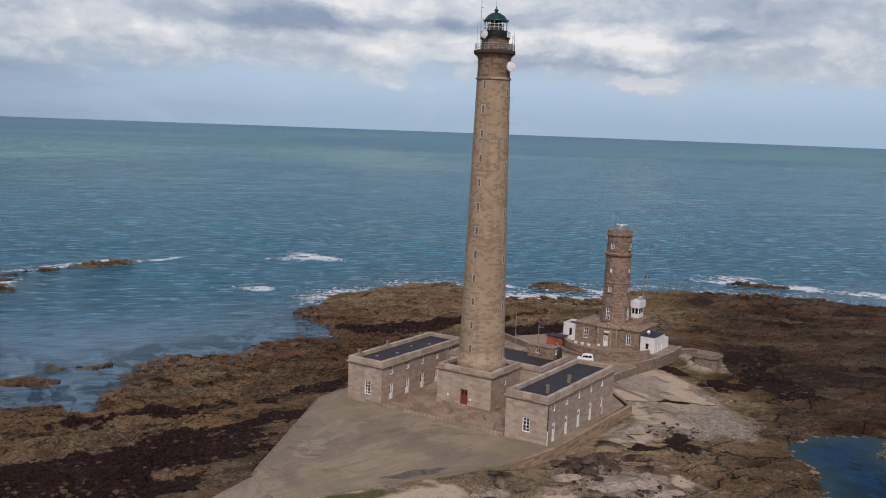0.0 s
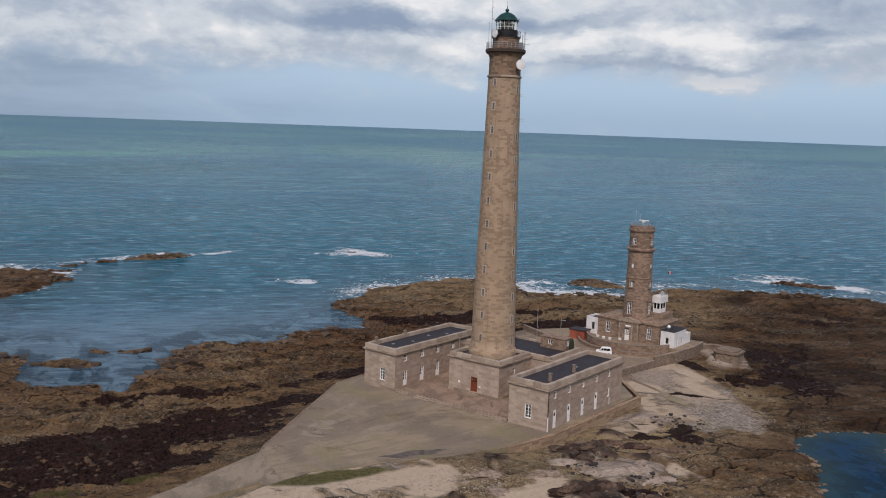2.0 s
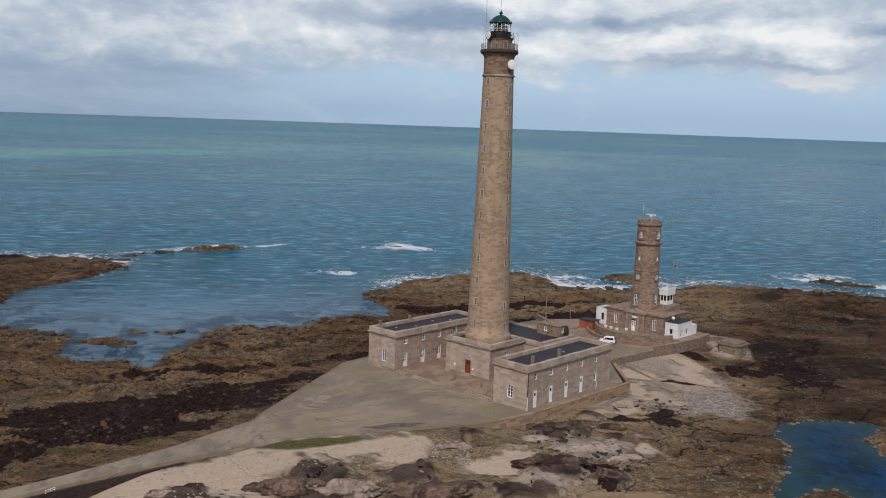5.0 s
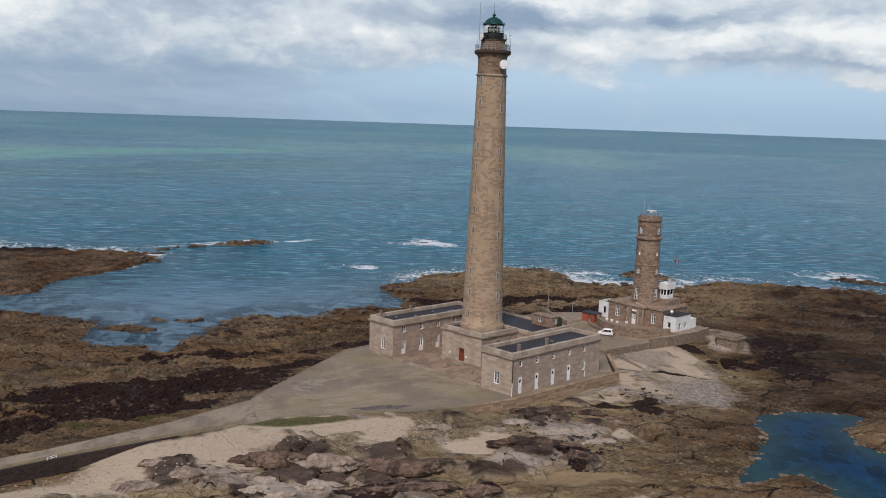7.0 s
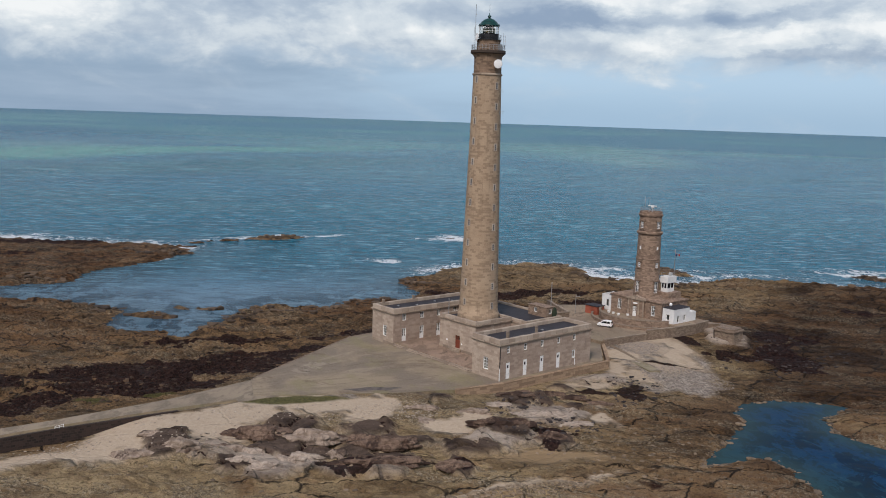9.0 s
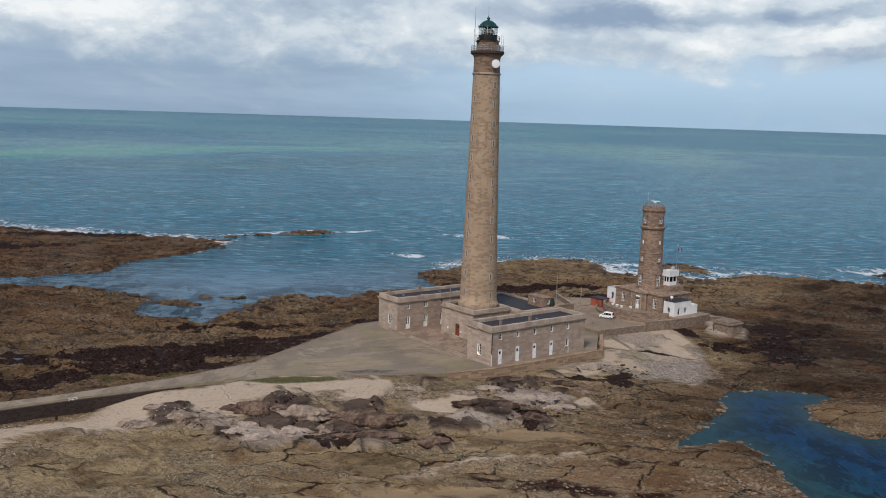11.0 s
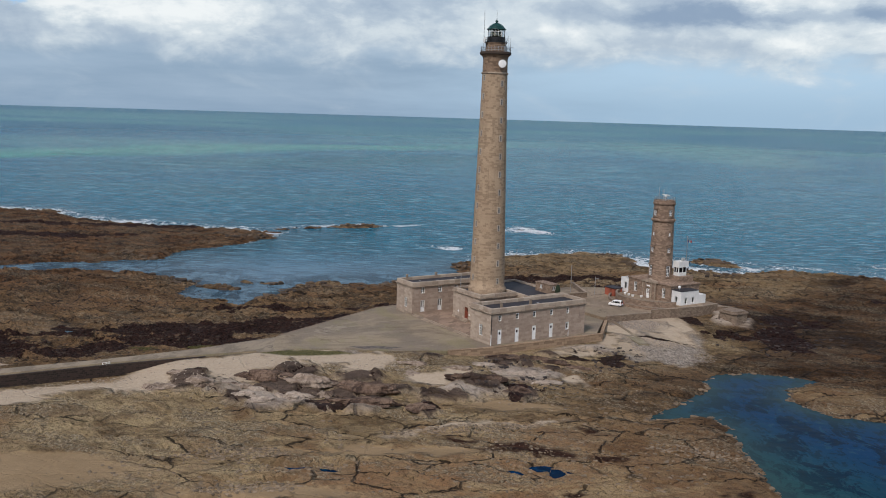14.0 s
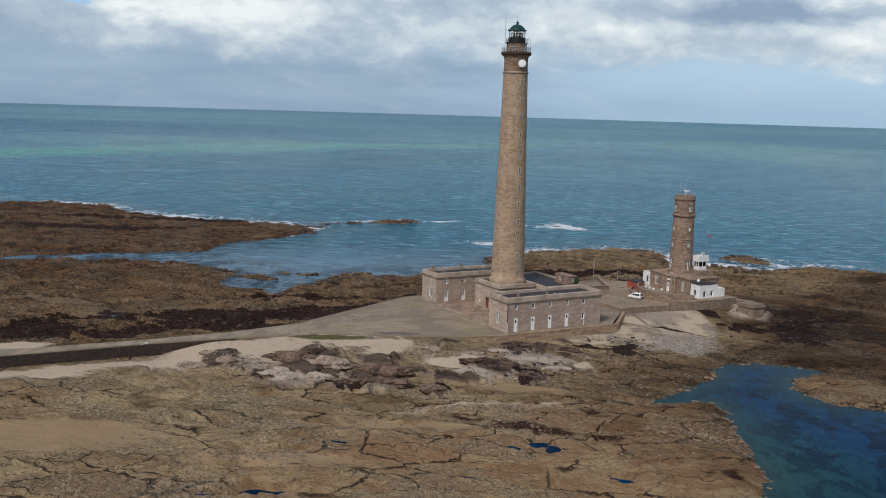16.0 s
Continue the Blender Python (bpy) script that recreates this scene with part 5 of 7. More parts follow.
def crown(house, x0, x1, y0, y1, eave, top, t=0.75):
    """Cornice, blocking course and the flat roof behind it."""
    part("cornice", ring_block(x0 - 0.16, x1 + 0.16, y0 - 0.16, y1 + 0.16, eave - 0.22, eave, 0.9), TRIM, house)
    part("cornice", ring_block(x0 - 0.34, x1 + 0.34, y0 - 0.34, y1 + 0.34, eave + 0.002, eave + 0.26, 1.1), TRIM, house, "projecting granite cornice")
    parapet = new("parapet")
    parapet.parent = house
    tagged(parapet, "granite parapet of long blocks")
    ax, bx, ay, by = x0 - 0.05, x1 + 0.05, y0 - 0.05, y1 + 0.05
    rng = random.Random(int(abs(x0) * 10))
    for run in ((ax, bx, ay, 0), (ax, bx, by - t, 0), (ay + t, by - t, ax, 1), (ay + t, by - t, bx - t, 1)):
        lo, hi, at, along_y = run
        count = max(2, round((hi - lo) / 1.75))
        for q in range(count):
            a, b = lo + (hi - lo) * q / count + 0.02, lo + (hi - lo) * (q + 1) / count - 0.02
            rise = top + rng.uniform(-0.03, 0.04)
            bm = block(at, at + t, a, b, eave + 0.262, rise, 0.035) if along_y else block(a, b, at, at + t, eave + 0.262, rise, 0.035)
            part("parapet_stone", bm, PARAPET, parapet)
    part("roof", block(x0 + t - 0.06, x1 - t + 0.06, y0 + t - 0.06, y1 - t + 0.06, eave - 0.15, eave + 0.42), FELT, house, "dark slate-grey flat roof")


def keepers_house(x0, x1, label, outer, inner_doors):
    house = thing("keepers_house", label, "house", group="keepers' houses")
    ys_up = (-11.2, -6.3, -1.35, 3.7, 8.65) if outer == "e" else (-10.6, -5.35, -0.25, 4.9, 10.0)
    inner = "w" if outer == "e" else "e"
    up = [(y, 0.42, 5.4, 6.8) for y in ys_up]
    side = [(y, 0.53, 0.12, 3.45) for y in ys_up[:4]] + [(ys_up[4], 0.52, 1.5, 3.35)]
    inside_up = [(y, 0.56, 5.45, 7.0) for y in ys_up]
    inside_low = [(y, 0.62, 0.62, 3.65) for y in ys_up]
    mid = (x0 + x1) / 2 + (0.05 if outer == "e" else 0.7)
    front = [(mid, 0.72, 1.6, 4.15)]
    openings = {"s": front}
    openings[outer if inner_doors == 0 else outer] = up + side
    openings[inner] = inside_up + inside_low
    if outer == "w":
        openings[outer] = []
    place = shell(house, x0, x1, FRONT, BACK, 0.0, EAVE - 0.2, openings, GRANITE)
    tall = {k: [(m - h, m + h, lo, hi) for m, h, lo, hi in v] for k, v in openings.items()}
    facing(house, x0, x1, 0.6 if outer == "w" else 0.14, EAVE - 0.24, tall["s"], place["s"], seed=int(x0))
    seen_side = "e"
    facing(house, FRONT + 0.0, BACK, 0.6 if outer == "w" else 0.14, EAVE - 0.24, tall[seen_side], place[seen_side], True, seed=int(x0) + 7)
    part("plinth", ring_block(x0 - 0.1, x1 + 0.1, FRONT - 0.1, BACK + 0.1, -0.3, 0.55 if outer == "w" else 0.1, 0.35), TRIM, house)
    crown(house, x0, x1, FRONT, BACK, EAVE, TOPZ)
    part("floor", block(x0 + 0.5, x1 - 0.5, FRONT + 0.5, BACK - 0.5, -0.2, 0.05), ROOM, house)
    part("floor", block(x0 + 0.5, x1 - 0.5, FRONT + 0.5, BACK - 0.5, 4.5, 4.75), ROOM, house)
    casement(house, "window", mid, 1.6, 1.44, 2.55, place["s"], (2, 4), jamb=0.17)
    if outer == "e":
        for y in ys_up:
            casement(house, "window", y, 5.4, 0.84, 1.4, place["e"], (1, 2), jamb=0.17, label="narrow white painted timber window")
        for y in ys_up[:4]:
            leaf_door(house, y, 0.12, 1.06, 3.33, place["e"], light=(0.42, 2.1, 0.72), depth=0.07)
        casement(house, "window", ys_up[4], 1.5, 1.04, 1.85, place["e"], (1, 1), jamb=0.26, depth=0.12)
    for y in ys_up:
        casement(house, "window", y, 5.45, 1.12, 1.55, place[inner], (2, 2), jamb=0.14)
        leaf_door(house, y, 0.62, 1.24, 3.03, place[inner], glazed=0.6, leaves=2, label="white glazed double door")
    # rainwater pipe at the front corner
    px = x1 + 0.14 if outer == "e" else x1 - 0.5
    if outer == "e":
        bm = rod((px, FRONT + 0.05, 2.6), (px, FRONT + 0.05, 7.0), 0.07)
        part("downpipe", bm, IRON, house)
        part("downpipe", rod((px, FRONT + 0.05, 0.05), (px, FRONT + 0.05, 2.6), 0.085), WHITE, house, "white painted lower pipe")
        part("downpipe", rod((px, 8.9, 0.0), (px, 8.9, 1.4), 0.06), WHITE, house)
    return house


keepers_house(13.3, 21.3, "two-storey pink granite keepers' house with white doors", "e", 0)
keepers_house(-21.4, -13.4, "two-storey pink granite keepers' house with glazed doors", "w", 0)


def stub(x, y, z, high, name, label):
    ob = part(name, block(-0.25, 0.25, -0.25, 0.25, 0, high, 0.03), TRIM)
    ob.location = (x, y, z)
    cap = part("cap", block(-0.31, 0.31, -0.31, 0.31, high, high + 0.12, 0.02), TRIM, ob)
    return tagged(ob, label, "chimney", group="roof stubs")


for y in (-9.2, -0.8):
    stub(18.9, y, EAVE + 0.42, 1.35, "chimney", "short square granite chimney on the flat roof")
for x, y in ((-20.9, -11.0), (-20.9, -2.0)):
    stub(x, y, TOPZ, 0.7, "chimney", "short square granite chimney on the parapet")
for x, y in ((-18.5, -8.5), (-17.0, -4.0), (-18.2, 2.5), (-16.4, 6.5), (17.6, 2.4)):
    vent = part("roof_vent", block(-0.28, 0.28, -0.2, 0.2, 0, 0.22, 0.04), STEEL)
    vent.location = (x, y, EAVE + 0.42)
    tagged(vent, "small grey metal vent on the flat roof", "vent", group="roof vents")

# ---- the lighthouse ----
lighthouse = thing("lighthouse", "tall tapering granite lighthouse with a green domed lantern", "lighthouse")
BX, BY0, BY1, BT = 5.9, -6.1, 4.8, 8.15


def shaft_radius(z):
    return 4.42 - 1.36 * ((z - 8) / 53.4) ** 0.9 if z > 8 else 4.42


# square base and the lower block behind it
place = shell(lighthouse, -BX, BX, BY0, BY1, 0.5, 7.2, {"s": [(0.15, 0.78, 1.2, 4.05)], "e": [(-0.9, 0.4, 4.9, 6.1)]}, GRANITE)
facing(lighthouse, -BX, BX, 1.18, 6.96, [(0.15 - 0.78, 0.15 + 0.78, 1.2, 4.05)], place["s"], seed=3)
facing(lighthouse, BY0, BY1, 1.18, 6.96, [(-1.3, -0.5, 4.9, 6.1)], place["e"], True, seed=4)
part("plinth", ring_block(-BX - 0.12, BX + 0.12, BY0 - 0.12, BY1, 0.3, 1.15, 0.4), TRIM, lighthouse)
crown(lighthouse, -BX, BX, BY0, BY1, 7.2, BT, 0.8)
leaf_door(lighthouse, 0.15, 1.2, 1.56, 2.85, place["s"], glazed=0.35, mat=REDDOOR, label="red-brown glazed entrance door", leaves=2)
casement(lighthouse, "window", -0.9, 4.9, 0.8, 1.2, place["e"], (1, 2), jamb=0.1)
for d, z in ((0, 1.18), (0.38, 1.0), (0.76, 0.8)):
    part("step", block(-1.2 - d * 0.6, 1.5 + d * 0.6, BY0 - 0.5 - d, BY0 - 0.12 - d, 0.5, z, 0.02), TRIM, lighthouse)
part("sign", block(-3.6, -3.2, BY0 - 0.05, BY0 - 0.01, 2.3, 2.75), WHITE, lighthouse, "small white notice plate")
part("sign", block(1.35, 1.75, BY0 - 0.05, BY0 - 0.01, 2.2, 2.55), WHITE, lighthouse, "small white notice plate")

rear = thing("rear_block", "lower granite block with a dark flat roof behind the tower", "building")
shell(rear, -10.3, 10.3, BY1 + 0.002, 16.5, 0.5, 6.7, {"s": [], "e": [(9.0, 0.45, 2.0, 3.6)]}, GRANITE)
crown(rear, -10.3, 10.3, BY1 + 0.36, 16.5, 6.9, 7.8, 0.6)
casement(rear, "window", 9.0, 2.0, 0.9, 1.6, lambda u, d, z: (10.3 - d, u, z), (2, 2), jamb=0.1)
pavilion = thing("stair_pavilion", "small stone roof pavilion with white windows and ivy", "pavilion")
pl = shell(pavilion, 2.9, 8.6, 13.2, 15.9, 7.35, 9.6, {"s": [(5.2, 0.5, 8.2, 9.2)], "e": [(14.6, 0.5, 8.2, 9.2)]}, OLD, 0.35)
part("roof", block(2.75, 8.75, 13.05, 16.05, 9.602, 9.75, 0.04), OLD, pavilion)
casement(pavilion, "window", 5.2, 8.2, 1.0, 1.0, pl["s"], (2, 1), depth=0.1)
casement(pavilion, "window", 14.6, 8.2, 1.0, 1.0, pl["e"], (2, 1), depth=0.1)

# shaft, string courses and gallery
zs = [7.6, 8.15, 8.9, 9.0] + [9.0 + 52.4 * k / 26 for k in range(1, 27)]
prof = [(shaft_radius(z) + (0.28 if z < 8.95 else 0.0), z) for z in zs]
part("shaft", lathe(prof, 96), TOWER, lighthouse, "tapering coursed granite shaft", axis=(0, 0, 3.75), smooth=True)
part("string_course", lathe([(3.05, 61.2), (3.28, 61.3), (3.28, 61.55), (3.05, 61.68)], 72), TRIM, lighthouse, axis=(0, 0, 3.1))
part("upper_shaft", lathe([(3.03, 61.6), (2.98, 64.2), (2.99, 64.7), (3.04, 65.05), (3.16, 65.35), (3.36, 65.58), (3.62, 65.72)], 72), UPPER, lighthouse, "stained granite below the gallery", axis=(0, 0, 3.1), smooth=True)
part("gallery", lathe([(2.0, 65.72), (3.6, 65.73), (3.72, 65.86), (3.80, 65.95), (3.80, 66.34), (3.74, 66.5), (2.0, 66.5)], 72), STAINED, lighthouse, "dark weathered gallery slab", axis=(0, 0, 3.7))


def railing(parent, r, z0, high, posts, bars, mat, thin=0.025):
    rail = new("railing")
    rail.parent = parent
    for n_ in range(posts):
        a = 2 * math.pi * n_ / posts
        p = (r * math.cos(a), r * math.sin(a))
        part("post", rod((*p, z0), (*p, z0 + high), thin * 1.3, 6), mat, rail)
    for q in range(bars):
        zc = z0 + high * (q + 1) / bars
        part("rail_bar", lathe([(r - thin, zc - thin), (r + thin, zc - thin), (r + thin, zc + thin), (r - thin, zc + thin)], 48, closed=True), mat, rail)
    return rail


railing(lighthouse, 3.62, 66.5, 1.15, 28, 3, STEEL, 0.03)
part("drum", lathe([(2.55, 66.5), (2.5, 68.4), (2.62, 68.5), (2.62, 68.7), (2.0, 68.7)], 64), UPPER, lighthouse, "granite drum under the lantern", axis=(0, 0, 2.5))
part("upper_gallery", lathe([(1.8, 68.7), (2.75, 68.7), (2.75, 68.85), (1.8, 68.85)], 48), IRON, lighthouse)
railing(lighthouse, 2.7, 68.85, 0.95, 20, 2, IRON, 0.02)
part("murette", lathe([(2.15, 68.85), (2.15, 70.0), (2.22, 70.05), (1.95, 70.05)], 32), IRON, lighthouse, "dark iron lantern base")
glaze = part("lantern_glazing", lathe([(2.06, 70.05), (2.06, 71.75)], 16), GLASS, lighthouse, "clear lantern panes")
glaze.visible_shadow = False
for n_ in range(16):
    a = 2 * math.pi * n_ / 16
    p = (2.09 * math.cos(a), 2.09 * math.sin(a))
    part("mullion", rod((*p, 70.0), (*p, 71.8), 0.035, 6), WHITE, lighthouse)
for zc in (70.6, 71.2):
    part("glazing_bar", lathe([(2.07, zc - 0.025), (2.11, zc - 0.025), (2.11, zc + 0.025), (2.07, zc + 0.025)], 32, closed=True), WHITE, lighthouse)
part("lens", lathe([(0.0, 69.4), (0.7, 69.5), (0.95, 70.2), (1.0, 70.8), (0.9, 71.3), (0.5, 71.6), (0, 71.65)], 24), BRONZE, lighthouse, "large brass and glass lens", smooth=True)
part("lamp_floor", lathe([(0, 69.3), (2.1, 69.3)], 32), IRON, lighthouse)
part("dome", lathe([(2.0, 71.72), (2.3, 71.74), (2.32, 71.88), (2.1, 72.0), (1.88, 72.36), (1.52, 72.76), (1.05, 73.1), (0.6, 73.3), (0.3, 73.38), (0.0, 73.4)], 48), GREEN, lighthouse, "green painted dome", smooth=True)
bm = lathe([(0.3, 73.3), (0.2, 73.46), (0.3, 73.55), (0.4, 73.75), (0.3, 73.95), (0.1, 74.05), (0.05, 74.5), (0, 74.52)], 20)
part("finial", bm, GREEN, lighthouse, "ball vent finial", smooth=True)
for n_ in range(8):
    a = 2 * math.pi * (n_ + 0.5) / 8
    part("dome_bracket", ball(bmesh.new(), (2.3 * math.cos(a), 2.3 * math.sin(a), 72.02), 0.1, 8), GREEN, lighthouse)

# slit windows up the shaft, one column on the court side and one on the sea-wall side


def shaft_window(face, z):
    r = shaft_radius(z + 0.6)
    win = new("window")
    win.parent = lighthouse
    tagged(win, "small window in a pale stone surround")
    lean = math.atan2(shaft_radius(z) - shaft_radius(z + 1.2), 1.2)
    spin = Matrix.Rotation(radians(face), 4, "Z") @ Matrix.Translation((0, -r, z)) @ Matrix.Rotation(-lean, 4, "X")
    items = [("surround", PALESTONE, [(-0.42, -0.25, -0.12, 1.5), (0.25, 0.42, -0.12, 1.5), (-0.25, 0.25, 1.28, 1.5), (-0.25, 0.25, -0.12, 0.02)], (-0.07, 0.3)),
             ("window_frame", STEEL, [(-0.245, -0.19, 0.03, 1.27), (0.19, 0.245, 0.03, 1.27), (-0.19, 0.19, 0.4, 0.45), (-0.19, 0.19, 0.83, 0.88)], (-0.03, 0.04)),
             ("pane", PANEGREY, [(-0.19, 0.19, 0.03, 1.27)], (-0.018, 0.03))]
    for name, mat, boxes, (d0, d1) in items:
        bm = bmesh.new()
        for a, b, c, d in boxes:
            box(bm, a, b, d0, d1, c, d)
        bmesh.ops.transform(bm, matrix=spin, verts=bm.verts)
        part(name, bm, mat, win)


for n_ in range(12):
    shaft_window(0, 10.9 + 4.43 * n_)
for n_ in range(12):
    shaft_window(90, 10.2 + 4.37 * n_)

# dishes, aerials and the lightning conductor


def dish(x, y, z, r, yaw, label, stand):
    """A shallow parabolic dish facing along yaw, with its feed and bracket."""
    ob = thing("satellite_dish", label, "dish", (x, y, z))
    rim = [(r * q / 6, 0.28 * r * (q / 6) ** 2) for q in range(7)]
    bm = lathe(rim + [(r, 0.3 * r), (0.97 * r, 0.33 * r)], 28)
    part("reflector", bm, DISH, ob, smooth=True)
    part("rim", lathe([(r * 0.98, 0.27 * r), (r * 1.05, 0.27 * r), (r * 1.05, 0.42 * r), (r * 0.98, 0.42 * r)], 28, closed=True), DISH, ob)
    part("radome", lathe([(r * 0.98, 0.40 * r), (r * 0.6, 0.46 * r), (0, 0.5 * r)], 28), WHITE, ob, smooth=True)
    part("bracket", rod((0, 0, 0.02), (0, 0, -stand), 0.09), STEEL, ob)
    ob.rotation_euler = Vector((math.cos(radians(yaw)), math.sin(radians(yaw)), 0.02)).to_track_quat("Z", "Y").to_euler()
    return ob


def around(deg, r):
    return r * math.cos(radians(deg)), r * math.sin(radians(deg))


dish(*around(-10, 3.85), 63.6, 0.92, -28, "round white microwave dish clamped to the tower shaft", 0.75)
dish(*around(-95, 2.95), 69.2, 0.74, -108, "round white microwave dish on the gallery rail", 0.6)


def aerial(x, y, z0, z1, r, label, arms=()):
    ob = thing("aerial", label, "aerial", (x, y, 0))
    part("pole", rod((0, 0, z0), (0, 0, z1), r, 6), STEEL, ob)
    for z, length, yaw in arms:
        part("arm", rod((0, 0, z), (length * math.cos(radians(yaw)), length * math.sin(radians(yaw)), z), r * 0.8, 6), STEEL, ob)
    return ob


aerial(*around(-125, 2.95), 66.5, 76.2, 0.05, "tall thin lattice aerial standing on the gallery", ((70.0, 0.4, 0), (72.0, 0.4, 0), (74.0, 0.4, 0)))
aerial(*around(-150, 3.3), 66.5, 71.5, 0.03, "thin whip aerial on the gallery")
aerial(*around(20, 3.55), 66.5, 70.2, 0.03, "thin whip aerial on the gallery", ((69.6, 0.5, 30), (68.4, 0.6, 30)))
aerial(*around(40, 3.6), 66.5, 69.9, 0.03, "thin whip aerial on the gallery", ((67.6, 0.9, 20),))
aerial(*around(5, 3.5), 66.5, 69.2, 0.05, "grey box aerial on the gallery rail", ((68.9, 0.25, 90),))
part("finial_rod", rod((0, 0, 74.6), (0, 0, 76.3), 0.025, 6), IRON, lighthouse)
cab = part("equipment_box", block(-0.35, 0.35, -0.3, 0.3, 0, 1.3, 0.03), STEEL)
cab.location = (*around(15, 2.95), 66.5)
tagged(cab, "grey equipment box standing on the gallery", "box")
for z in (57.8, 53.2):
    a = aerial(*around(22, shaft_radius(z) + 0.05), z - 0.4, z + 0.5, 0.04, "bracket aerial fixed to the tower shaft", ((z, 0.9, 22), (z + 0.4, 0.9, 22)))
aerial(-4.5, -4.9, 7.6, 11.6, 0.09, "short white pole on the base roof")

# ---- the old signal tower and its station ----
SX0, SY0, SG = 2.9, 57.6, 1.9
terrace = []
for n_ in range(25):
    a = radians(-158 + 136 * n_ / 24)
    terrace.append((SX0 + 11.6 * math.cos(a), SY0 + 11.9 * math.sin(a)))
slab("terrace", terrace + [(16.3, 54.0), (16.4, 66), (-9.5, 66)], 0.0, SG, GRAVEL, "raised gravel terrace of the signal station", "terrace")
lower_tier = [(SX0 + 13.7 * math.cos(radians(-150 + 112 * q / 20)), SY0 + 13.9 * math.sin(radians(-150 + 112 * q / 20))) for q in range(21)]
run_wall("terrace_parapet", lower_tier, 0.3, 1.38, 0.4, OLD, "low outer curved stone wall below the station terrace", TRIM)
run_wall("terrace_parapet", terrace, 0.0, SG + 0.75, 0.45, OLD, "curved stone parapet round the signal station terrace", TRIM)

station = thing("signal_station", "old brown granite signal station house with low stone roof", "house")
HX0, HX1, HY0, HY1, HE = -5.7, 10.7, 54.1, 65.2, 6.45
pl = shell(station, HX0, HX1, HY0, HY1, SG - 0.2, HE, {"s": [(-2.9, 0.6, 3.0, 5.6), (8.0, 0.6, 2.9, 5.5)], "e": [], "w": []}, OLD, 0.5)
for x in (-2.9, 8.0):
    casement(station, "window", x, 3.0 if x < 0 else 2.9, 1.2, 2.6, pl["s"], (2, 3), depth=0.12, jamb=0.15)
part("cornice", ring_block(HX0 - 0.25, HX1 + 0.25, HY0 - 0.25, HY1 + 0.25, HE + 0.002, HE + 0.3, 0.8), OLD, station)
bm = bmesh.new()
lo = [bm.verts.new(p) for p in ((HX0 - 0.2, HY0 - 0.2, HE + 0.3), (HX1 + 0.2, HY0 - 0.2, HE + 0.3), (HX1 + 0.2, HY1 + 0.2, HE + 0.3), (HX0 - 0.2, HY1 + 0.2, HE + 0.3))]
hi = [bm.verts.new(p) for p in ((HX0 + 3.6, SY0 - 0.7, HE + 1.25), (HX1 - 3.6, SY0 - 0.7, HE + 1.25), (HX1 - 3.6, SY0 + 0.9, HE + 1.25), (HX0 + 3.6, SY0 + 0.9, HE + 1.25))]
for n_ in range(4):
    bm.faces.new((lo[n_], lo[(n_ + 1) % 4], hi[(n_ + 1) % 4], hi[n_]))
bm.faces.new(hi)
bm.faces.new(lo[::-1])
part("roof", bm, OLD, station, "low hipped stone slab roof")
# entrance bay with a pediment
bay = wall_faces(0.3, 5.5, SG - 0.2, HE, [(1.9, 3.1, SG, 4.9)], 0.5, lambda u, d, z: (u, HY0 - 0.5 + d, z))
part("entrance_bay", bay, OLD, station)
bm = bmesh.new()
tri_ = [(0.0, HE + 0.302), (5.8, HE + 0.302), (2.9, HE + 1.15)]
f0 = [bm.verts.new((x, HY0 - 0.75, z)) for x, z in tri_]
f1 = [bm.verts.new((x, HY0 + 1.2, z)) for x, z in tri_]
bm.faces.new(f0)
bm.faces.new(f1[::-1])
for n_ in range(3):
    bm.faces.new((f0[n_], f1[n_], f1[(n_ + 1) % 3], f0[(n_ + 1) % 3]))
bmesh.ops.recalc_face_normals(bm, faces=bm.faces[:])
part("pediment", bm, TRIM, station)
part("cornice", block(-0.1, 5.9, HY0 - 0.78, HY0 - 0.002, HE + 0.0, HE + 0.3), TRIM, station)
for x in (0.3, 1.35, 3.6, 5.1):
    part("pilaster", block(x, x + 0.4, HY0 - 0.62, HY0 - 0.502, SG, HE - 0.01), TRIM, station)
leaf_door(station, 2.5, SG, 1.2, 2.6, lambda u, d, z: (u, HY0 - 0.5 + d, z), glazed=0.5, leaves=2, label="white glazed double door")
part("fanlight", block(1.95, 3.05, HY0 - 0.4, HY0 - 0.34, 4.5, 4.88), GLASS, station)
part("sign", block(2.0, 3.4, HY0 - 0.58, HY0 - 0.51, 5.25, 5.65, 0.02), WHITE, station, "white plate above the door")

tower2 = thing("signal_tower", "old round brown granite signal tower with moulded rings", "tower")
pro = [(3.42, HE + 0.2), (3.37, 8.2), (3.26, 8.6), (3.07, 17.0), (2.92, 23.4)]
part("shaft", lathe(pro, 64, SX0, SY0), OLD, tower2, axis=(SX0, SY0, 3.05), smooth=True)
part("ring_moulding", lathe([(2.9, 23.3), (3.12, 23.5), (3.35, 23.75), (3.4, 24.15), (3.2, 24.3), (2.8, 24.35)], 64, SX0, SY0), OLD, tower2, axis=(SX0, SY0, 3.1))
part("upper_drum", lathe([(2.87, 24.3), (2.82, 28.1)], 64, SX0, SY0), OLD, tower2, axis=(SX0, SY0, 2.85), smooth=True)
part("cornice", lathe([(2.82, 28.1), (3.02, 28.25), (3.16, 28.5), (3.16, 28.75), (2.92, 28.85), (2.92, 29.45), (2.55, 29.45), (2.55, 28.9), (0, 28.9)], 64, SX0, SY0), OLD, tower2, axis=(SX0, SY0, 3.0))
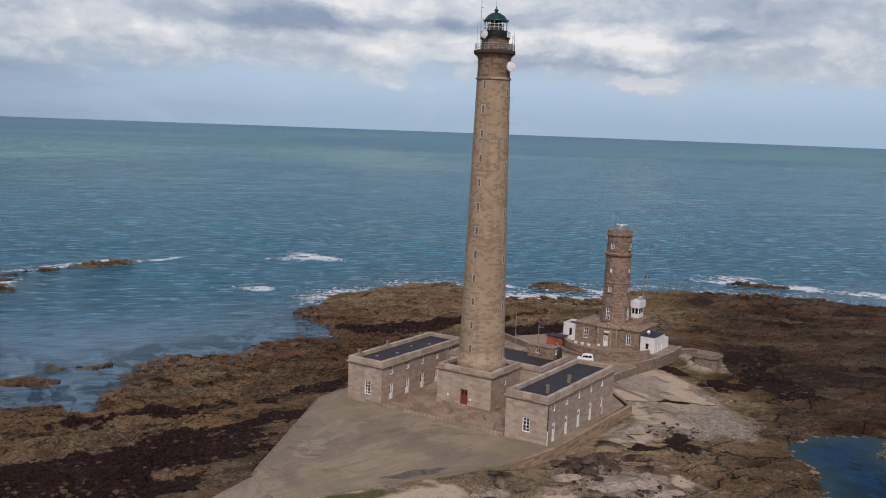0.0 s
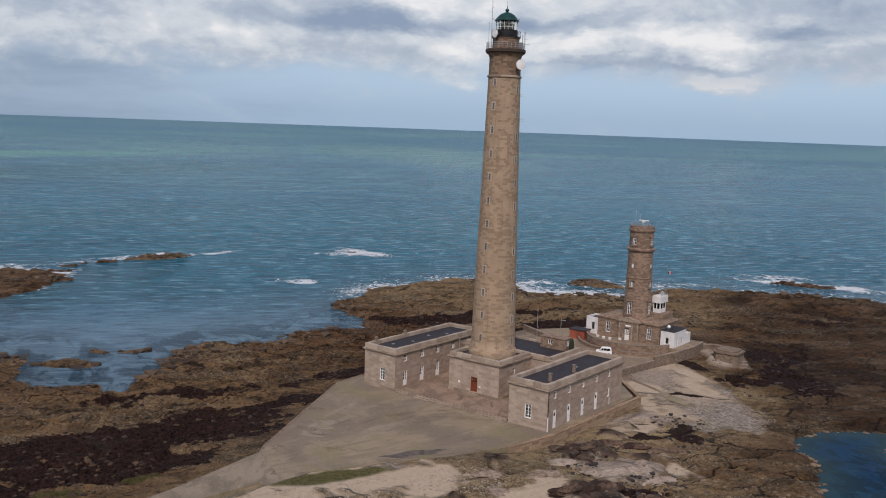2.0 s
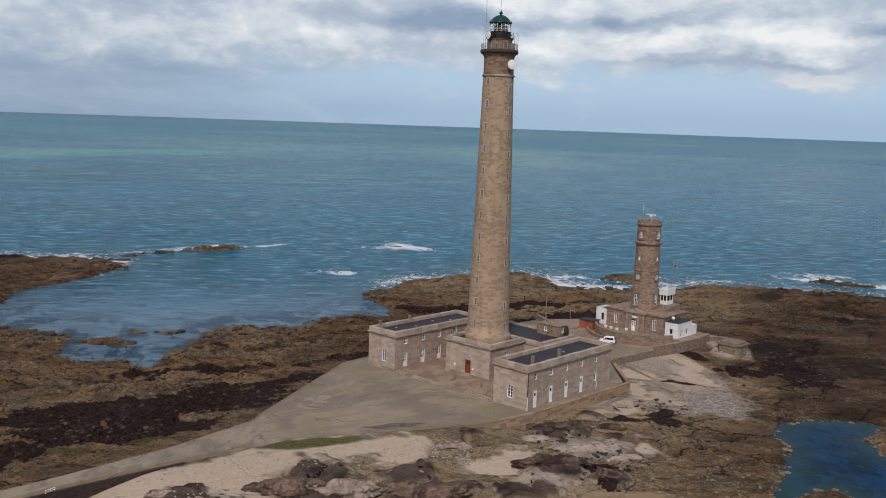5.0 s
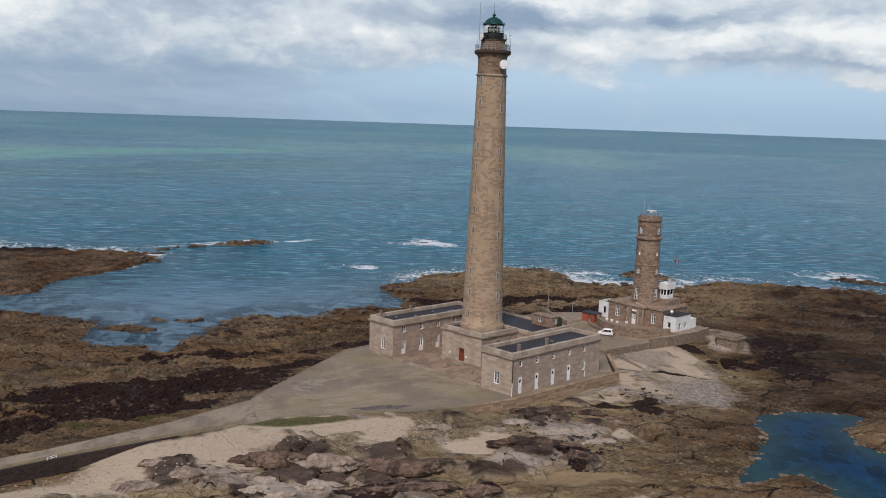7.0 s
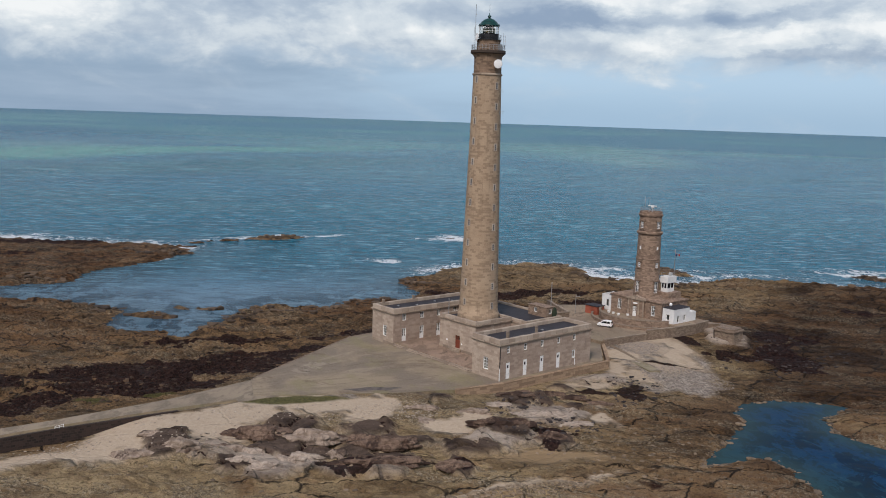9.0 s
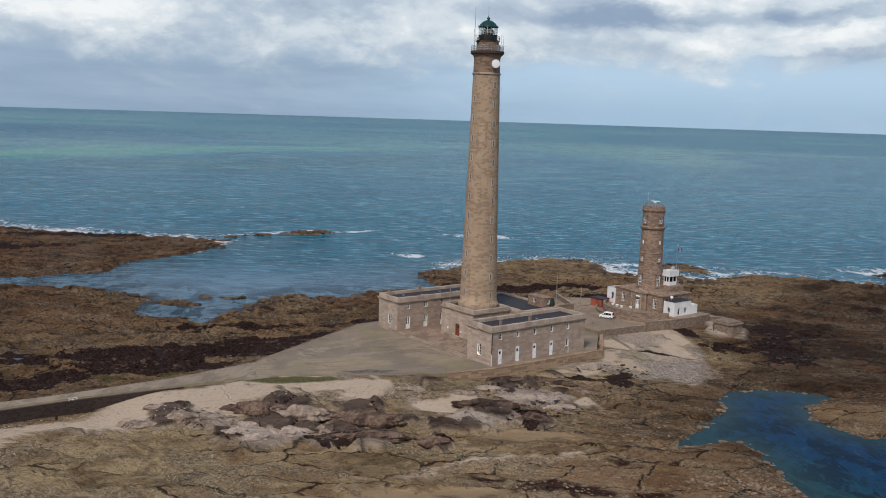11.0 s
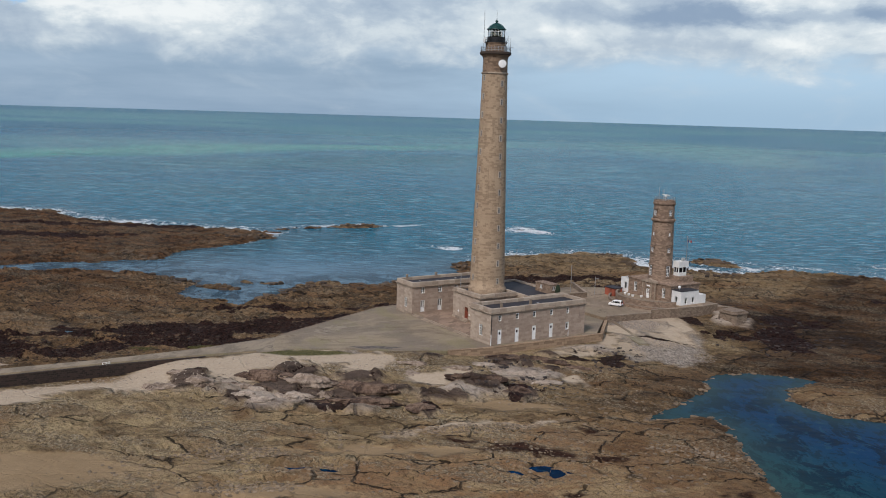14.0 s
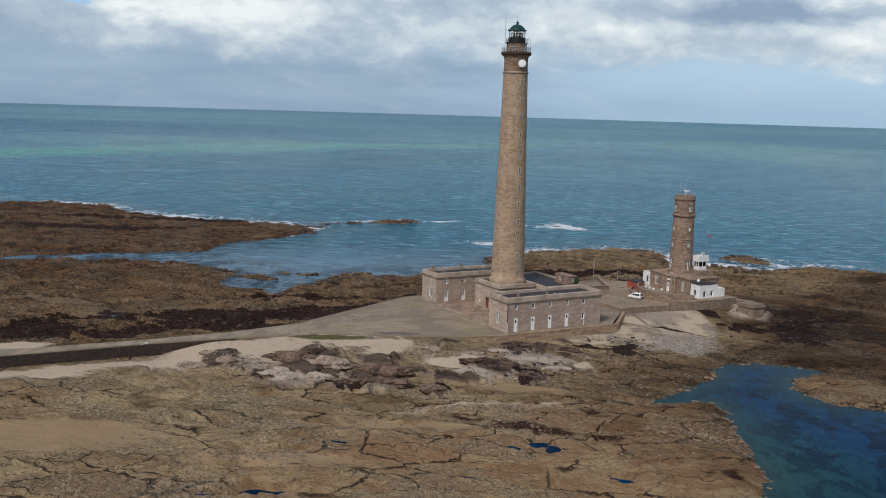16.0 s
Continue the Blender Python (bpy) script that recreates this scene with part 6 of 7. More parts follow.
part("ring_moulding", lathe([(3.04, 16.9), (3.18, 17.0), (3.18, 17.2), (3.04, 17.3)], 64, SX0, SY0), OLD, tower2, axis=(SX0, SY0, 3.1))


def tower_window(face, z, wide, high, r, panes, hood=True, white=False):
    win = new("window")
    win.parent = tower2
    tagged(win, "white framed window under a stone hood" if hood else "small white blocked opening")
    spin = Matrix.Translation((SX0, SY0, z)) @ Matrix.Rotation(radians(face), 4, "Z") @ Matrix.Translation((0, -r, 0))
    def add(name, mat, boxes, d0, d1):
        bm = bmesh.new()
        for a, b, c, d in boxes:
            box(bm, a, b, d0, d1, c, d)
        bmesh.ops.transform(bm, matrix=spin, verts=bm.verts)
        part(name, bm, mat, win)
    h = wide / 2
    add("surround", OLD, [(-h - 0.22, -h, -0.15, high + 0.2), (h, h + 0.22, -0.15, high + 0.2), (-h, h, high + 0.01, high + 0.2)], -0.12, 0.5)
    if hood:
        add("hood", OLD, [(-h - 0.45, h + 0.45, high + 0.21, high + 0.5)], -0.32, 0.4)
        add("window_sill", OLD, [(-h - 0.35, h + 0.35, -0.35, -0.16)], -0.25, 0.4)
    bars = [(-h, -h + 0.14, 0, high), (h - 0.14, h, 0, high), (-h + 0.14, h - 0.14, 0, 0.12), (-h + 0.14, h - 0.14, high - 0.14, high)]
    bars += [(-0.07, 0.07, 0.12, high - 0.14)] if panes[0] > 1 else []
    bars += [(-h + 0.14, h - 0.14, high * q / panes[1] - 0.05, high * q / panes[1] + 0.05) for q in range(1, panes[1])]
    add("window_frame", WHITE, bars, -0.06, 0.06)
    add("pane", WHITE if white else DARKGLASS, [(-h + 0.1, h - 0.1, 0.08, high - 0.1)], -0.02, 0.03)


for face in (-8, 82):
    tower_window(face, 8.3, 1.1, 2.9, 3.25, (2, 3))
    tower_window(face, 15.0, 0.9, 1.2, 3.1, (2, 2))
    tower_window(face, 19.6, 0.6, 0.9, 2.99, (1, 1), False, True)
    tower_window(face, 25.2, 1.0, 1.6, 2.85, (2, 2))
# radar scanner, masts and rail on the tower's top
topgear = thing("radar_scanner", "white radar scanner on a steel frame", "radar", (SX0 + 0.3, SY0, 28.9))
part("pedestal", rod((0, 0, 0), (0, 0, 1.5), 0.16), STEEL, topgear)
part("gearbox", block(-0.3, 0.3, -0.3, 0.3, 1.5, 1.85, 0.05), WHITE, topgear)
part("scanner", block(-1.35, 1.35, -0.12, 0.12, 1.87, 2.1, 0.05), WHITE, topgear)
for n_ in range(4):
    a = radians(45 + 90 * n_)
    part("brace", rod((1.1 * math.cos(a), 1.1 * math.sin(a), 0), (0.1 * math.cos(a), 0.1 * math.sin(a), 1.4), 0.05, 6), STEEL, topgear)
toprail = thing("guard_rail", "grey metal guard rail round the signal tower top", "railing", (SX0, SY0, 0))
railing(toprail, 2.72, 29.45, 0.8, 16, 2, STEEL, 0.03)
aerial(SX0 - 1.6, SY0 - 0.6, 29.4, 33.2, 0.05, "thin white whip aerial on the signal tower")
aerial(SX0 - 0.9, SY0 + 0.4, 28.9, 32.4, 0.05, "thin white whip aerial on the signal tower")

# white annexes
annex = thing("white_annex", "white rendered flat-roofed annex with dark windows", "annex")
pa = shell(annex, 10.96, 14.4, 54.2, 61.0, SG - 1.6, 5.65, {"s": [(12.6, 0.45, 2.6, 4.1)], "e": [(56.2, 0.45, 2.2, 3.9), (58.9, 0.45, 2.4, 3.9)]}, WHITEWALL, 0.3)
part("roof", block(10.86, 14.5, 54.1, 61.0, 5.652, 5.78, 0.02), FELT, annex, "thin dark flat roof")
casement(annex, "window", 12.6, 2.6, 0.9, 1.5, pa["s"], (1, 1), depth=0.1, sill=False)
casement(annex, "window", 56.2, 2.2, 0.9, 1.7, pa["e"], (1, 1), depth=0.1, sill=False)
casement(annex, "window", 58.9, 2.4, 0.9, 1.5, pa["e"], (1, 1), depth=0.1, sill=False)
annex_low = thing("white_annex", "low white rendered lean-to wall beside the annex", "annex")
part("wall", block(12.0, 14.3, 61.02, 64.0, SG - 1.6, 4.3, 0.03), WHITEWALL, annex_low)
annex_w = thing("white_annex", "small white rendered annex with one window", "annex")
pw = shell(annex_w, -9.0, -5.72, 54.3, 59.0, SG - 1.2, 6.05, {"s": [(-7.1, 0.45, 2.9, 4.8)]}, WHITEWALL, 0.3)
part("roof", block(-8.8, -5.75, 54.5, 58.8, 5.4, 5.6), FELT, annex_w)
casement(annex_w, "window", -7.1, 2.9, 0.9, 1.9, pw["s"], (1, 1), depth=0.1, sill=False)
globe = thing("satellite_dome", "small white radome ball on the annex roof", "radome", (12.3, 55.6, 5.78))
part("pole", rod((0, 0, 0), (0, 0, 0.4), 0.07), STEEL, globe)
part("radome", ball(bmesh.new(), (0, 0, 0.75), 0.42, 16), WHITE, globe, smooth=True)
# lookout cabin beside the tower
cabin = thing("lookout_cabin", "white lookout cabin with dark windows below a broad white parapet", "lookout")
part("terrace", block(4.4, 9.4, 58.4, 64.0, HE + 0.1, 8.6, 0.05), OLD, cabin, "brown stone terrace under the cabin")
part("base_wall", block(6.2, 8.1, 59.4, 62.5, 8.602, 9.6, 0.03), WHITEWALL, cabin)
for x, y in ((6.2, 59.4), (7.86, 59.4), (7.86, 62.25), (7.0, 59.4), (7.86, 60.9)):
    part("post", block(x, x + 0.22, y, y + 0.22, 9.602, 11.0), WHITEWALL, cabin)
part("window_band", block(6.35, 8.0, 59.5, 62.4, 9.602, 11.0), DARKGLASS, cabin, "dark ribbon glazing")
part("parapet", block(6.0, 8.35, 59.1, 63.0, 11.002, 12.7, 0.04), WHITEWALL, cabin)
for x, y in ((6.2, 59.3), (8.2, 59.3), (8.2, 62.8), (6.2, 62.8), (8.2, 61.0)):
    part("rail_post", rod((x, y, 12.6), (x, y, 13.7), 0.04, 6), STEEL, cabin)
for zc in (13.2, 13.7):
    part("rail_bar", rod((6.2, 59.3, zc), (8.2, 59.3, zc), 0.035, 6), STEEL, cabin)
    part("rail_bar", rod((8.2, 59.3, zc), (8.2, 62.8, zc), 0.035, 6), STEEL, cabin)
part("equipment_box", block(7.2, 7.9, 61.0, 61.8, 12.6, 13.6, 0.04), DISH, cabin, "grey equipment box on the roof")
mast = aerial(8.0, 62.2, 12.5, 19.8, 0.09, "flag mast beside the lookout cabin", ((18.6, 1.0, 10),))
flag = thing("flag", "blue white and red flag flying from a mast", "flag", (8.1, 62.2, 18.0))
for n_, mat in enumerate((BLUEFLAG, WHITE, REDFLAG)):
    bm = bmesh.new()
    for q in range(5):
        xa = 0.72 * n_ + 0.72 * q / 4
        bm.verts.new((xa, 0.16 * math.sin(xa * 2.6), 0)), bm.verts.new((xa, 0.16 * math.sin(xa * 2.6), 1.15))
    bm.verts.ensure_lookup_table()
    for q in range(4):
        bm.faces.new((bm.verts[2 * q], bm.verts[2 * q + 2], bm.verts[2 * q + 3], bm.verts[2 * q + 1]))
    bmesh.ops.solidify(bm, geom=bm.faces[:], thickness=0.02)
    part("cloth", bm, mat, flag)
flag.rotation_euler, flag.scale = (0, 0, radians(25)), (0.52, 0.52, 0.52)

# orange shed by the yard
shed = thing("shed", "orange-red rendered shed with dark flat roof", "shed")
ps = shell(shed, -11.4, -7.4, 50.4, 53.4, 0.7, 2.9, {"s": [(-8.6, 0.5, 0.8, 2.6)]}, ORANGE, 0.25)
part("roof", block(-11.6, -7.2, 50.2, 53.6, 2.902, 3.1, 0.03), FELT, shed)
leaf_door(shed, -8.6, 0.8, 1.0, 1.8, ps["s"], mat=ORANGE, label="orange painted door", depth=0.08)


# ---- parked van ----
def parked_van(x, y, z, yaw):
    van = thing("van", "small white glazed van parked on the gravel", "van", (x, y, z), turn=yaw)
    side = [(-2.0, 0.35), (-2.05, 0.75), (-1.95, 1.0), (-1.7, 1.75), (-1.35, 1.86), (0.35, 1.84), (0.75, 1.7), (1.25, 1.1), (1.9, 0.95), (2.05, 0.7), (2.02, 0.35)]
    bm = bmesh.new()
    left = [bm.verts.new((px, -0.83 + 0.10 * max(0, pz - 1.0), pz)) for px, pz in side]
    right = [bm.verts.new((px, 0.83 - 0.10 * max(0, pz - 1.0), pz)) for px, pz in side]
    bm.faces.new(left)
    bm.faces.new(right[::-1])
    for q in range(len(side)):
        bm.faces.new((left[q], right[q], right[(q + 1) % len(side)], left[(q + 1) % len(side)]))
    bmesh.ops.recalc_face_normals(bm, faces=bm.faces[:])
    bmesh.ops.bevel(bm, geom=bm.edges[:], offset=0.05, segments=2, affect="EDGES")
    part("body", bm, WHITE, van, smooth=False)
    for s in (-1, 1):
        for a, b in ((-1.55, -0.75), (-0.68, 0.1), (0.17, 0.8)):
            bm = bmesh.new()
            e = 0.02
            pts = [(a, 1.12), (b, 1.12), (min(b, 0.72 if b > 0.5 else b) - (0.28 if b > 0.5 else 0), 1.66), (a + (0.12 if a < -1 else 0), 1.66)]
            vs = [bm.verts.new((px, s * (0.838 - 0.10 * (pz - 1.0)), pz)) for px, pz in pts]
            bm.faces.new(vs)
            bmesh.ops.solidify(bm, geom=bm.faces[:], thickness=0.02)
            part("side_window", bm, DARKGLASS, van)
    for name, quad in (("windscreen", [(0.80, -0.66, 1.66), (0.80, 0.66, 1.66), (1.24, 0.74, 1.14), (1.24, -0.74, 1.14)]),
                       ("rear_window", [(-1.76, -0.62, 1.66), (-1.76, 0.62, 1.66), (-1.97, 0.68, 1.12), (-1.97, -0.68, 1.12)])):
        bm = bmesh.new()
        bm.faces.new([bm.verts.new((px + (0.03 if px > 0 else -0.03), py, pz)) for px, py, pz in quad])
        bmesh.ops.solidify(bm, geom=bm.faces[:], thickness=0.015)
        part(name, bm, DARKGLASS, van)
    for px in (-1.3, 1.3):
        for s in (-1, 1):
            wheel = new("wheel")
            wheel.parent = van
            wheel.location, wheel.rotation_euler = (px, s * 0.74, 0.31), (radians(90), 0, 0)
            part("tyre", lathe([(0.2, -0.1), (0.3, -0.1), (0.31, -0.06), (0.31, 0.06), (0.3, 0.1), (0.2, 0.1)], 20, closed=True), RUBBER, wheel)
            part("rim", lathe([(0, -0.07), (0.2, -0.08), (0.2, 0.08), (0, 0.07)], 16), STEEL, wheel)
    for s in (-1, 1):
        part("headlight", block(1.93, 2.04, s * 0.6 - 0.14, s * 0.6 + 0.14, 0.72, 0.9, 0.03), GLASS, van)
        part("tail_light", block(-2.06, -1.99, s * 0.74 - 0.06, s * 0.74 + 0.06, 0.9, 1.4, 0.02), REDFLAG, van)
        part("mirror", block(0.82, 0.95, s * 0.98 - 0.1, s * 0.98 + 0.1, 1.1, 1.28, 0.03), RUBBER, van)
    part("bumper", block(1.98, 2.12, -0.78, 0.78, 0.36, 0.6, 0.04), RUBBER, van)
    part("bumper", block(-2.14, -2.0, -0.78, 0.78, 0.36, 0.62, 0.04), RUBBER, van)
    return van


parked_van(3.1, 41.2, 0.75, 205).scale = (0.92, 0.92, 0.92)

# ---- the old battery hut ----
hut = thing("battery_hut", "low round-cornered rubble stone hut with a turfed roof", "hut")
corner_ = [(1, -0.7), (1, 0.7), (0.7, 1), (-0.7, 1), (-1, 0.7), (-1, -0.7), (-0.7, -1), (0.7, -1)]
part("wall", prism([(24.0 + 2.9 * a, 64.2 + 2.9 * b) for a, b in corner_], -3.6, 1.1), RUBBLE, hut)
part("cornice", prism([(24.0 + 3.15 * a, 64.2 + 3.15 * b) for a, b in corner_], 1.102, 1.4), RUBBLE, hut)
part("roof", prism([(24.0 + 2.5 * a, 64.2 + 2.5 * b) for a, b in corner_], 1.402, 1.8), RUBBLE, hut, "rough stone roof")
run_wall("battery_wall", [(16.6, 66.3), (18.2, 68.6), (20.4, 68.6), (21.6, 66.8)], -4.2, 1.0, 0.8, RUBBLE, "curved crumbling rubble wall of the old battery", TRIM)

# ---- loose stone: boulders, cobbles and broken rock ----
def outcrop_stone(name, light, dark, crust, share):
    """Weathered granite with a black crust of lichen in ragged patches."""
    def paint(n, bsdf):
        co = n.add("ShaderNodeTexCoord").outputs["Object"]
        shift_ = n.add("ShaderNodeVectorMath", {"operation": "ADD"})
        n.set(shift_, "0", co)
        n.set(shift_, "1", n.add("ShaderNodeCombineXYZ", None, X=n.maths("MULTIPLY", n.add("ShaderNodeObjectInfo").outputs["Random"], 90.0), Y=0.0, Z=0.0))
        at = shift_.outputs[0]
        broad, mid, fine = n.noise(at, 0.28, 6.0, 0.62, 0.5), n.noise(at, 0.9, 7.0, 0.66, 0.6), n.noise(at, 4.5, 5.0, 0.66)
        colour = n.mix(n.ramp(mid, 0.36, 0.62), dark, light)
        mixed = n.maths("ADD", n.maths("MULTIPLY", broad, 0.65), n.maths("MULTIPLY", mid, 0.35))
        colour = n.mix(n.ramp(mixed, 0.62 - share, 0.70 - share, 0.0, 0.88), colour, crust)
        colour = n.mix(n.ramp(fine, 0.52, 0.70, 0.0, 0.45), colour, tuple(c * 0.5 for c in dark))
        n.set(bsdf, "Base Color", colour)
        n.set(bsdf, "Roughness", 0.9)
        n.set(bsdf, "Specular IOR Level", 0.2)
        n.set(bsdf, "Normal", n.add("ShaderNodeBump", None, Strength=0.8, Distance=0.15, Height=n.maths("ADD", mid, n.maths("MULTIPLY", fine, 0.5))).outputs[0])
    return surface(name, paint)


def stone_shape(seed, detail=2):
    bm = bmesh.new()
    bmesh.ops.create_icosphere(bm, subdivisions=detail, radius=1.0)
    rng = random.Random(seed)
    off = Vector((rng.uniform(0, 50), rng.uniform(0, 50), rng.uniform(0, 50)))
    for vert in bm.verts:
        p = vert.co.copy()
        chop = 1 + 0.55 * noise.noise(p * 0.9 + off) + 0.25 * noise.noise(p * 2.3 + off)
        vert.co = p * chop
        vert.co.z = max(-0.6, min(0.72, vert.co.z)) * 0.75
    return bm


def whaleback(seed, half_long, half_wide, high):
    """A smooth-topped outcrop split by joints, its foot below the ground."""
    bm = bmesh.new()
    bmesh.ops.create_icosphere(bm, subdivisions=5, radius=1.0)
    rng_ = random.Random(seed)
    off = Vector((rng_.uniform(0, 60), rng_.uniform(0, 60), rng_.uniform(0, 60)))
    for vert in bm.verts:
        p_ = vert.co.copy()
        wide_ = Vector((p_.x * half_long, p_.y * half_wide, p_.z * high))
        swell_ = 1 + 0.42 * noise.noise(p_ * 1.3 + off) + 0.20 * noise.noise(p_ * 2.9 + off)
        d_ = noise.voronoi(wide_ * 0.42 + off + 0.5 * Vector((noise.noise(wide_ * 0.3 + off), noise.noise(wide_ * 0.3 - off), 0)))[0]
        joint_ = max(0.0, 1 - (d_[1] - d_[0]) / 0.10)
        grain_ = 0.05 * noise.noise(wide_ * 1.1 + off) + 0.03 * noise.noise(wide_ * 2.6 + off)
        k_ = swell_ + grain_ - 0.20 * joint_
        vert.co = Vector((wide_.x * k_, wide_.y * k_, max(-0.5 * high, wide_.z * k_)))
    return bm


def spread(rng, spots):
    cx, cy, rx, ry, turn = rng.choice(spots)
    a, r = rng.uniform(0, 2 * math.pi), math.sqrt(rng.random())
    u, v = r * rx * math.cos(a), r * ry * math.sin(a)
    c, s = math.cos(radians(turn)), math.sin(radians(turn))
    return cx + u * c - v * s, cy + u * s + v * c


def clear_of_made_ground(x, y):
    at_x, at_y = np.array([x]), np.array([y])
    return depth_in(FORECOURT, at_x, at_y)[0] < -1.2 and depth_in(ROAD, at_x, at_y)[0] < -1.2


# the outcrops between the road and the beach: place, half length, half width, height, turn, kind
GREY_ROCK = outcrop_stone("grey_outcrop", (0.35, 0.275, 0.215), (0.17, 0.126, 0.095), (0.055, 0.034, 0.026), 0.11)
WHITE_ROCK = outcrop_stone("white_outcrop", (0.42, 0.345, 0.28), (0.23, 0.18, 0.14), (0.065, 0.048, 0.040), 0.07)
BLACK_ROCK = outcrop_stone("black_outcrop", (0.21, 0.145, 0.105), (0.075, 0.046, 0.033), (0.026, 0.015, 0.012), 0.13)
OUTCROPS = [(13.2, -84.6, 3.6, 1.7, 1.0, 50, 0), (15.6, -78.6, 3.4, 2.0, 1.2, 45, 0), (9.4, -80.4, 2.6, 1.3, 0.8, 50, 0), (18.6, -65.6, 4.6, 2.6, 1.5, 52, 2), (15.6, -68.2, 3.0, 1.8, 1.1, 48, 2),
            (19.4, -72.8, 3.2, 1.2, 0.8, 55, 0), (28.6, -70.9, 3.0, 1.3, 0.8, 60, 1), (25.6, -73.0, 2.4, 1.2, 0.8, 50, 1), (28.0, -64.2, 3.4, 1.7, 1.0, 56, 1), (24.2, -59.0, 4.6, 2.0, 1.4, 54, 0),
            (28.4, -52.8, 3.6, 1.8, 1.2, 52, 2), (32.4, -50.0, 5.4, 2.0, 1.4, 54, 2), (38.6, -54.4, 6.4, 1.5, 0.9, 54, 2), (34.6, -58.6, 4.2, 1.2, 0.8, 58, 2), (30.2, -58.4, 1.7, 1.5, 1.1, 40, 0), (22.8, -69.4, 2.4, 1.4, 0.8, 50, 1),
            (27.6, -38.4, 3.6, 1.8, 1.0, 50, 0), (23.6, -35.6, 3.4, 1.2, 0.7, 50, 0), (36.8, -30.6, 3.6, 1.4, 1.1, 52, 2), (38.8, -25.4, 3.0, 1.3, 0.9, 52, 2), (45.2, -23.6, 2.8, 1.4, 1.1, 50, 2),
            (36.4, -17.2, 6.5, 2.2, 0.7, 54, 1), (28.6, -21.2, 4.2, 1.7, 0.7, 52, 1), (42.4, -14.6, 3.4, 1.4, 0.6, 52, 1), (28.8, -7.4, 4.2, 1.6, 0.9, 56, 2), (33.0, -4.2, 3.2, 1.3, 0.8, 52, 2), (25.8, -11.2, 2.4, 1.2, 0.7, 60, 2),
            (37.0, -1.8, 2.8, 1.2, 0.7, 50, 2), (30.0, -28.4, 3.0, 1.3, 0.8, 50, 0), (45.2, -46.0, 2.6, 1.5, 0.9, 50, 2), (27.4, -14.6, 3.6, 1.2, 0.7, 52, 2), (24.0, 64.6, 3.4, 1.6, 0.7, 20, 1)]
for n_, (x, y, long_, wide_, high_, turn_, kind_) in enumerate(OUTCROPS):
    rock_ = part("outcrop", whaleback(200 + n_, long_, wide_, high_), (GREY_ROCK, WHITE_ROCK, BLACK_ROCK)[kind_], smooth=True)
    rock_.location, rock_.rotation_euler = (x, y, ground_z(x, y) - 0.38 * high_), (0, 0, radians(turn_))
    tagged(rock_, ("rounded grey granite outcrop patched with black lichen", "bleached pale granite outcrop with dark joints", "low dark lichen-crusted granite outcrop on the shore")[kind_], "rock", group="shore outcrops")


def rubble(name, count, spots, small, large, material, label, seed, drop=-0.05, floor=SEA_LEVEL + 0.05):
    """Many small stones in one mesh."""
    rng = random.Random(seed)
    shapes = []
    for q in range(5):
        bm = stone_shape(90 + q, 1)
        shapes.append((np.array([v.co[:] for v in bm.verts]), np.array([[v.index for v in f.verts] for f in bm.faces])))
        bm.free()
    points, faces, total = [], [], 0
    while len(points) < count:
        x, y = spread(rng, spots)
        if not clear_of_made_ground(x, y) or ground_z(x, y) < floor:
            count -= 1
            continue
        pts, fs = shapes[len(points) % 5]
        size = small + (large - small) * rng.random() ** 2.5
        a = rng.uniform(0, 6.28)
        c, s = math.cos(a), math.sin(a)
        p = pts * (size * rng.uniform(0.9, 1.5), size, size * rng.uniform(0.6, 1.0))
        p = np.stack([p[:, 0] * c - p[:, 1] * s + x, p[:, 0] * s + p[:, 1] * c + y, p[:, 2] + ground_z(x, y) + drop * size], 1)
        points.append(p)
        faces.append(fs + total)
        total += len(p)
    data = bpy.data.meshes.new(name)
    data.from_pydata(np.concatenate(points).tolist(), [], np.concatenate(faces).tolist())
    data.materials.append(material)
    return tagged(new(name, data), label, "stones", kind="stuff")


def island_stone(name, low, high):
    def paint(n, bsdf):
        pick = n.add("ShaderNodeNewGeometry").outputs["Random Per Island"]
        co = n.add("ShaderNodeTexCoord").outputs["Object"]
        grain = n.noise(co, 3.0, 4.0, 0.6)
        n.set(bsdf, "Base Color", n.mix(n.ramp(grain, 0.4, 0.8, 0.0, 0.4), n.mix(pick, low, high), low))
        n.set(bsdf, "Roughness", 0.9)
    return surface(name, paint)


rubble("cobbles", 1900, [(13, -56, 18, 3.5, 58), (9, -76, 22, 6, 76), (22, -40, 8, 4, 60), (4, -104, 20, 3, 86)], 0.06, 0.24, island_stone("cobble_stone", (0.24, 0.19, 0.145), (0.46, 0.385, 0.30)), "grey and tan cobbles scattered over pale sand", 11)
rubble("broken_rock", 3800, [(45, -60, 40, 24, 60), (70, -60, 34, 20, 60), (60, -95, 24, 14, 60), (55, -15, 20, 14, 30), (80, -35, 18, 10, 40), (59.4, -76.3, 7, 1.6, 66), (64, -87, 8, 1.8, 66), (50, -84, 9, 3, 66), (84, -16, 8, 3, 40), (57, -44, 16, 2, 70)], 0.10, 0.42, island_stone("broken_rock", (0.11, 0.08, 0.052), (0.30, 0.22, 0.145)), "broken tan rock lying on the shore platform", 12)
rubble("weeded_rock", 2600, [(-40, -40, 50, 22, 60), (-55, -10, 30, 20, 60), (-60, 40, 30, 20, 60), (-30, -90, 30, 14, 80), (-90, -70, 40, 18, 50)], 0.15, 0.6, island_stone("weeded_rock", (0.022, 0.013, 0.008), (0.095, 0.054, 0.028)), "brown weed-covered rocks on the foreshore", 13)
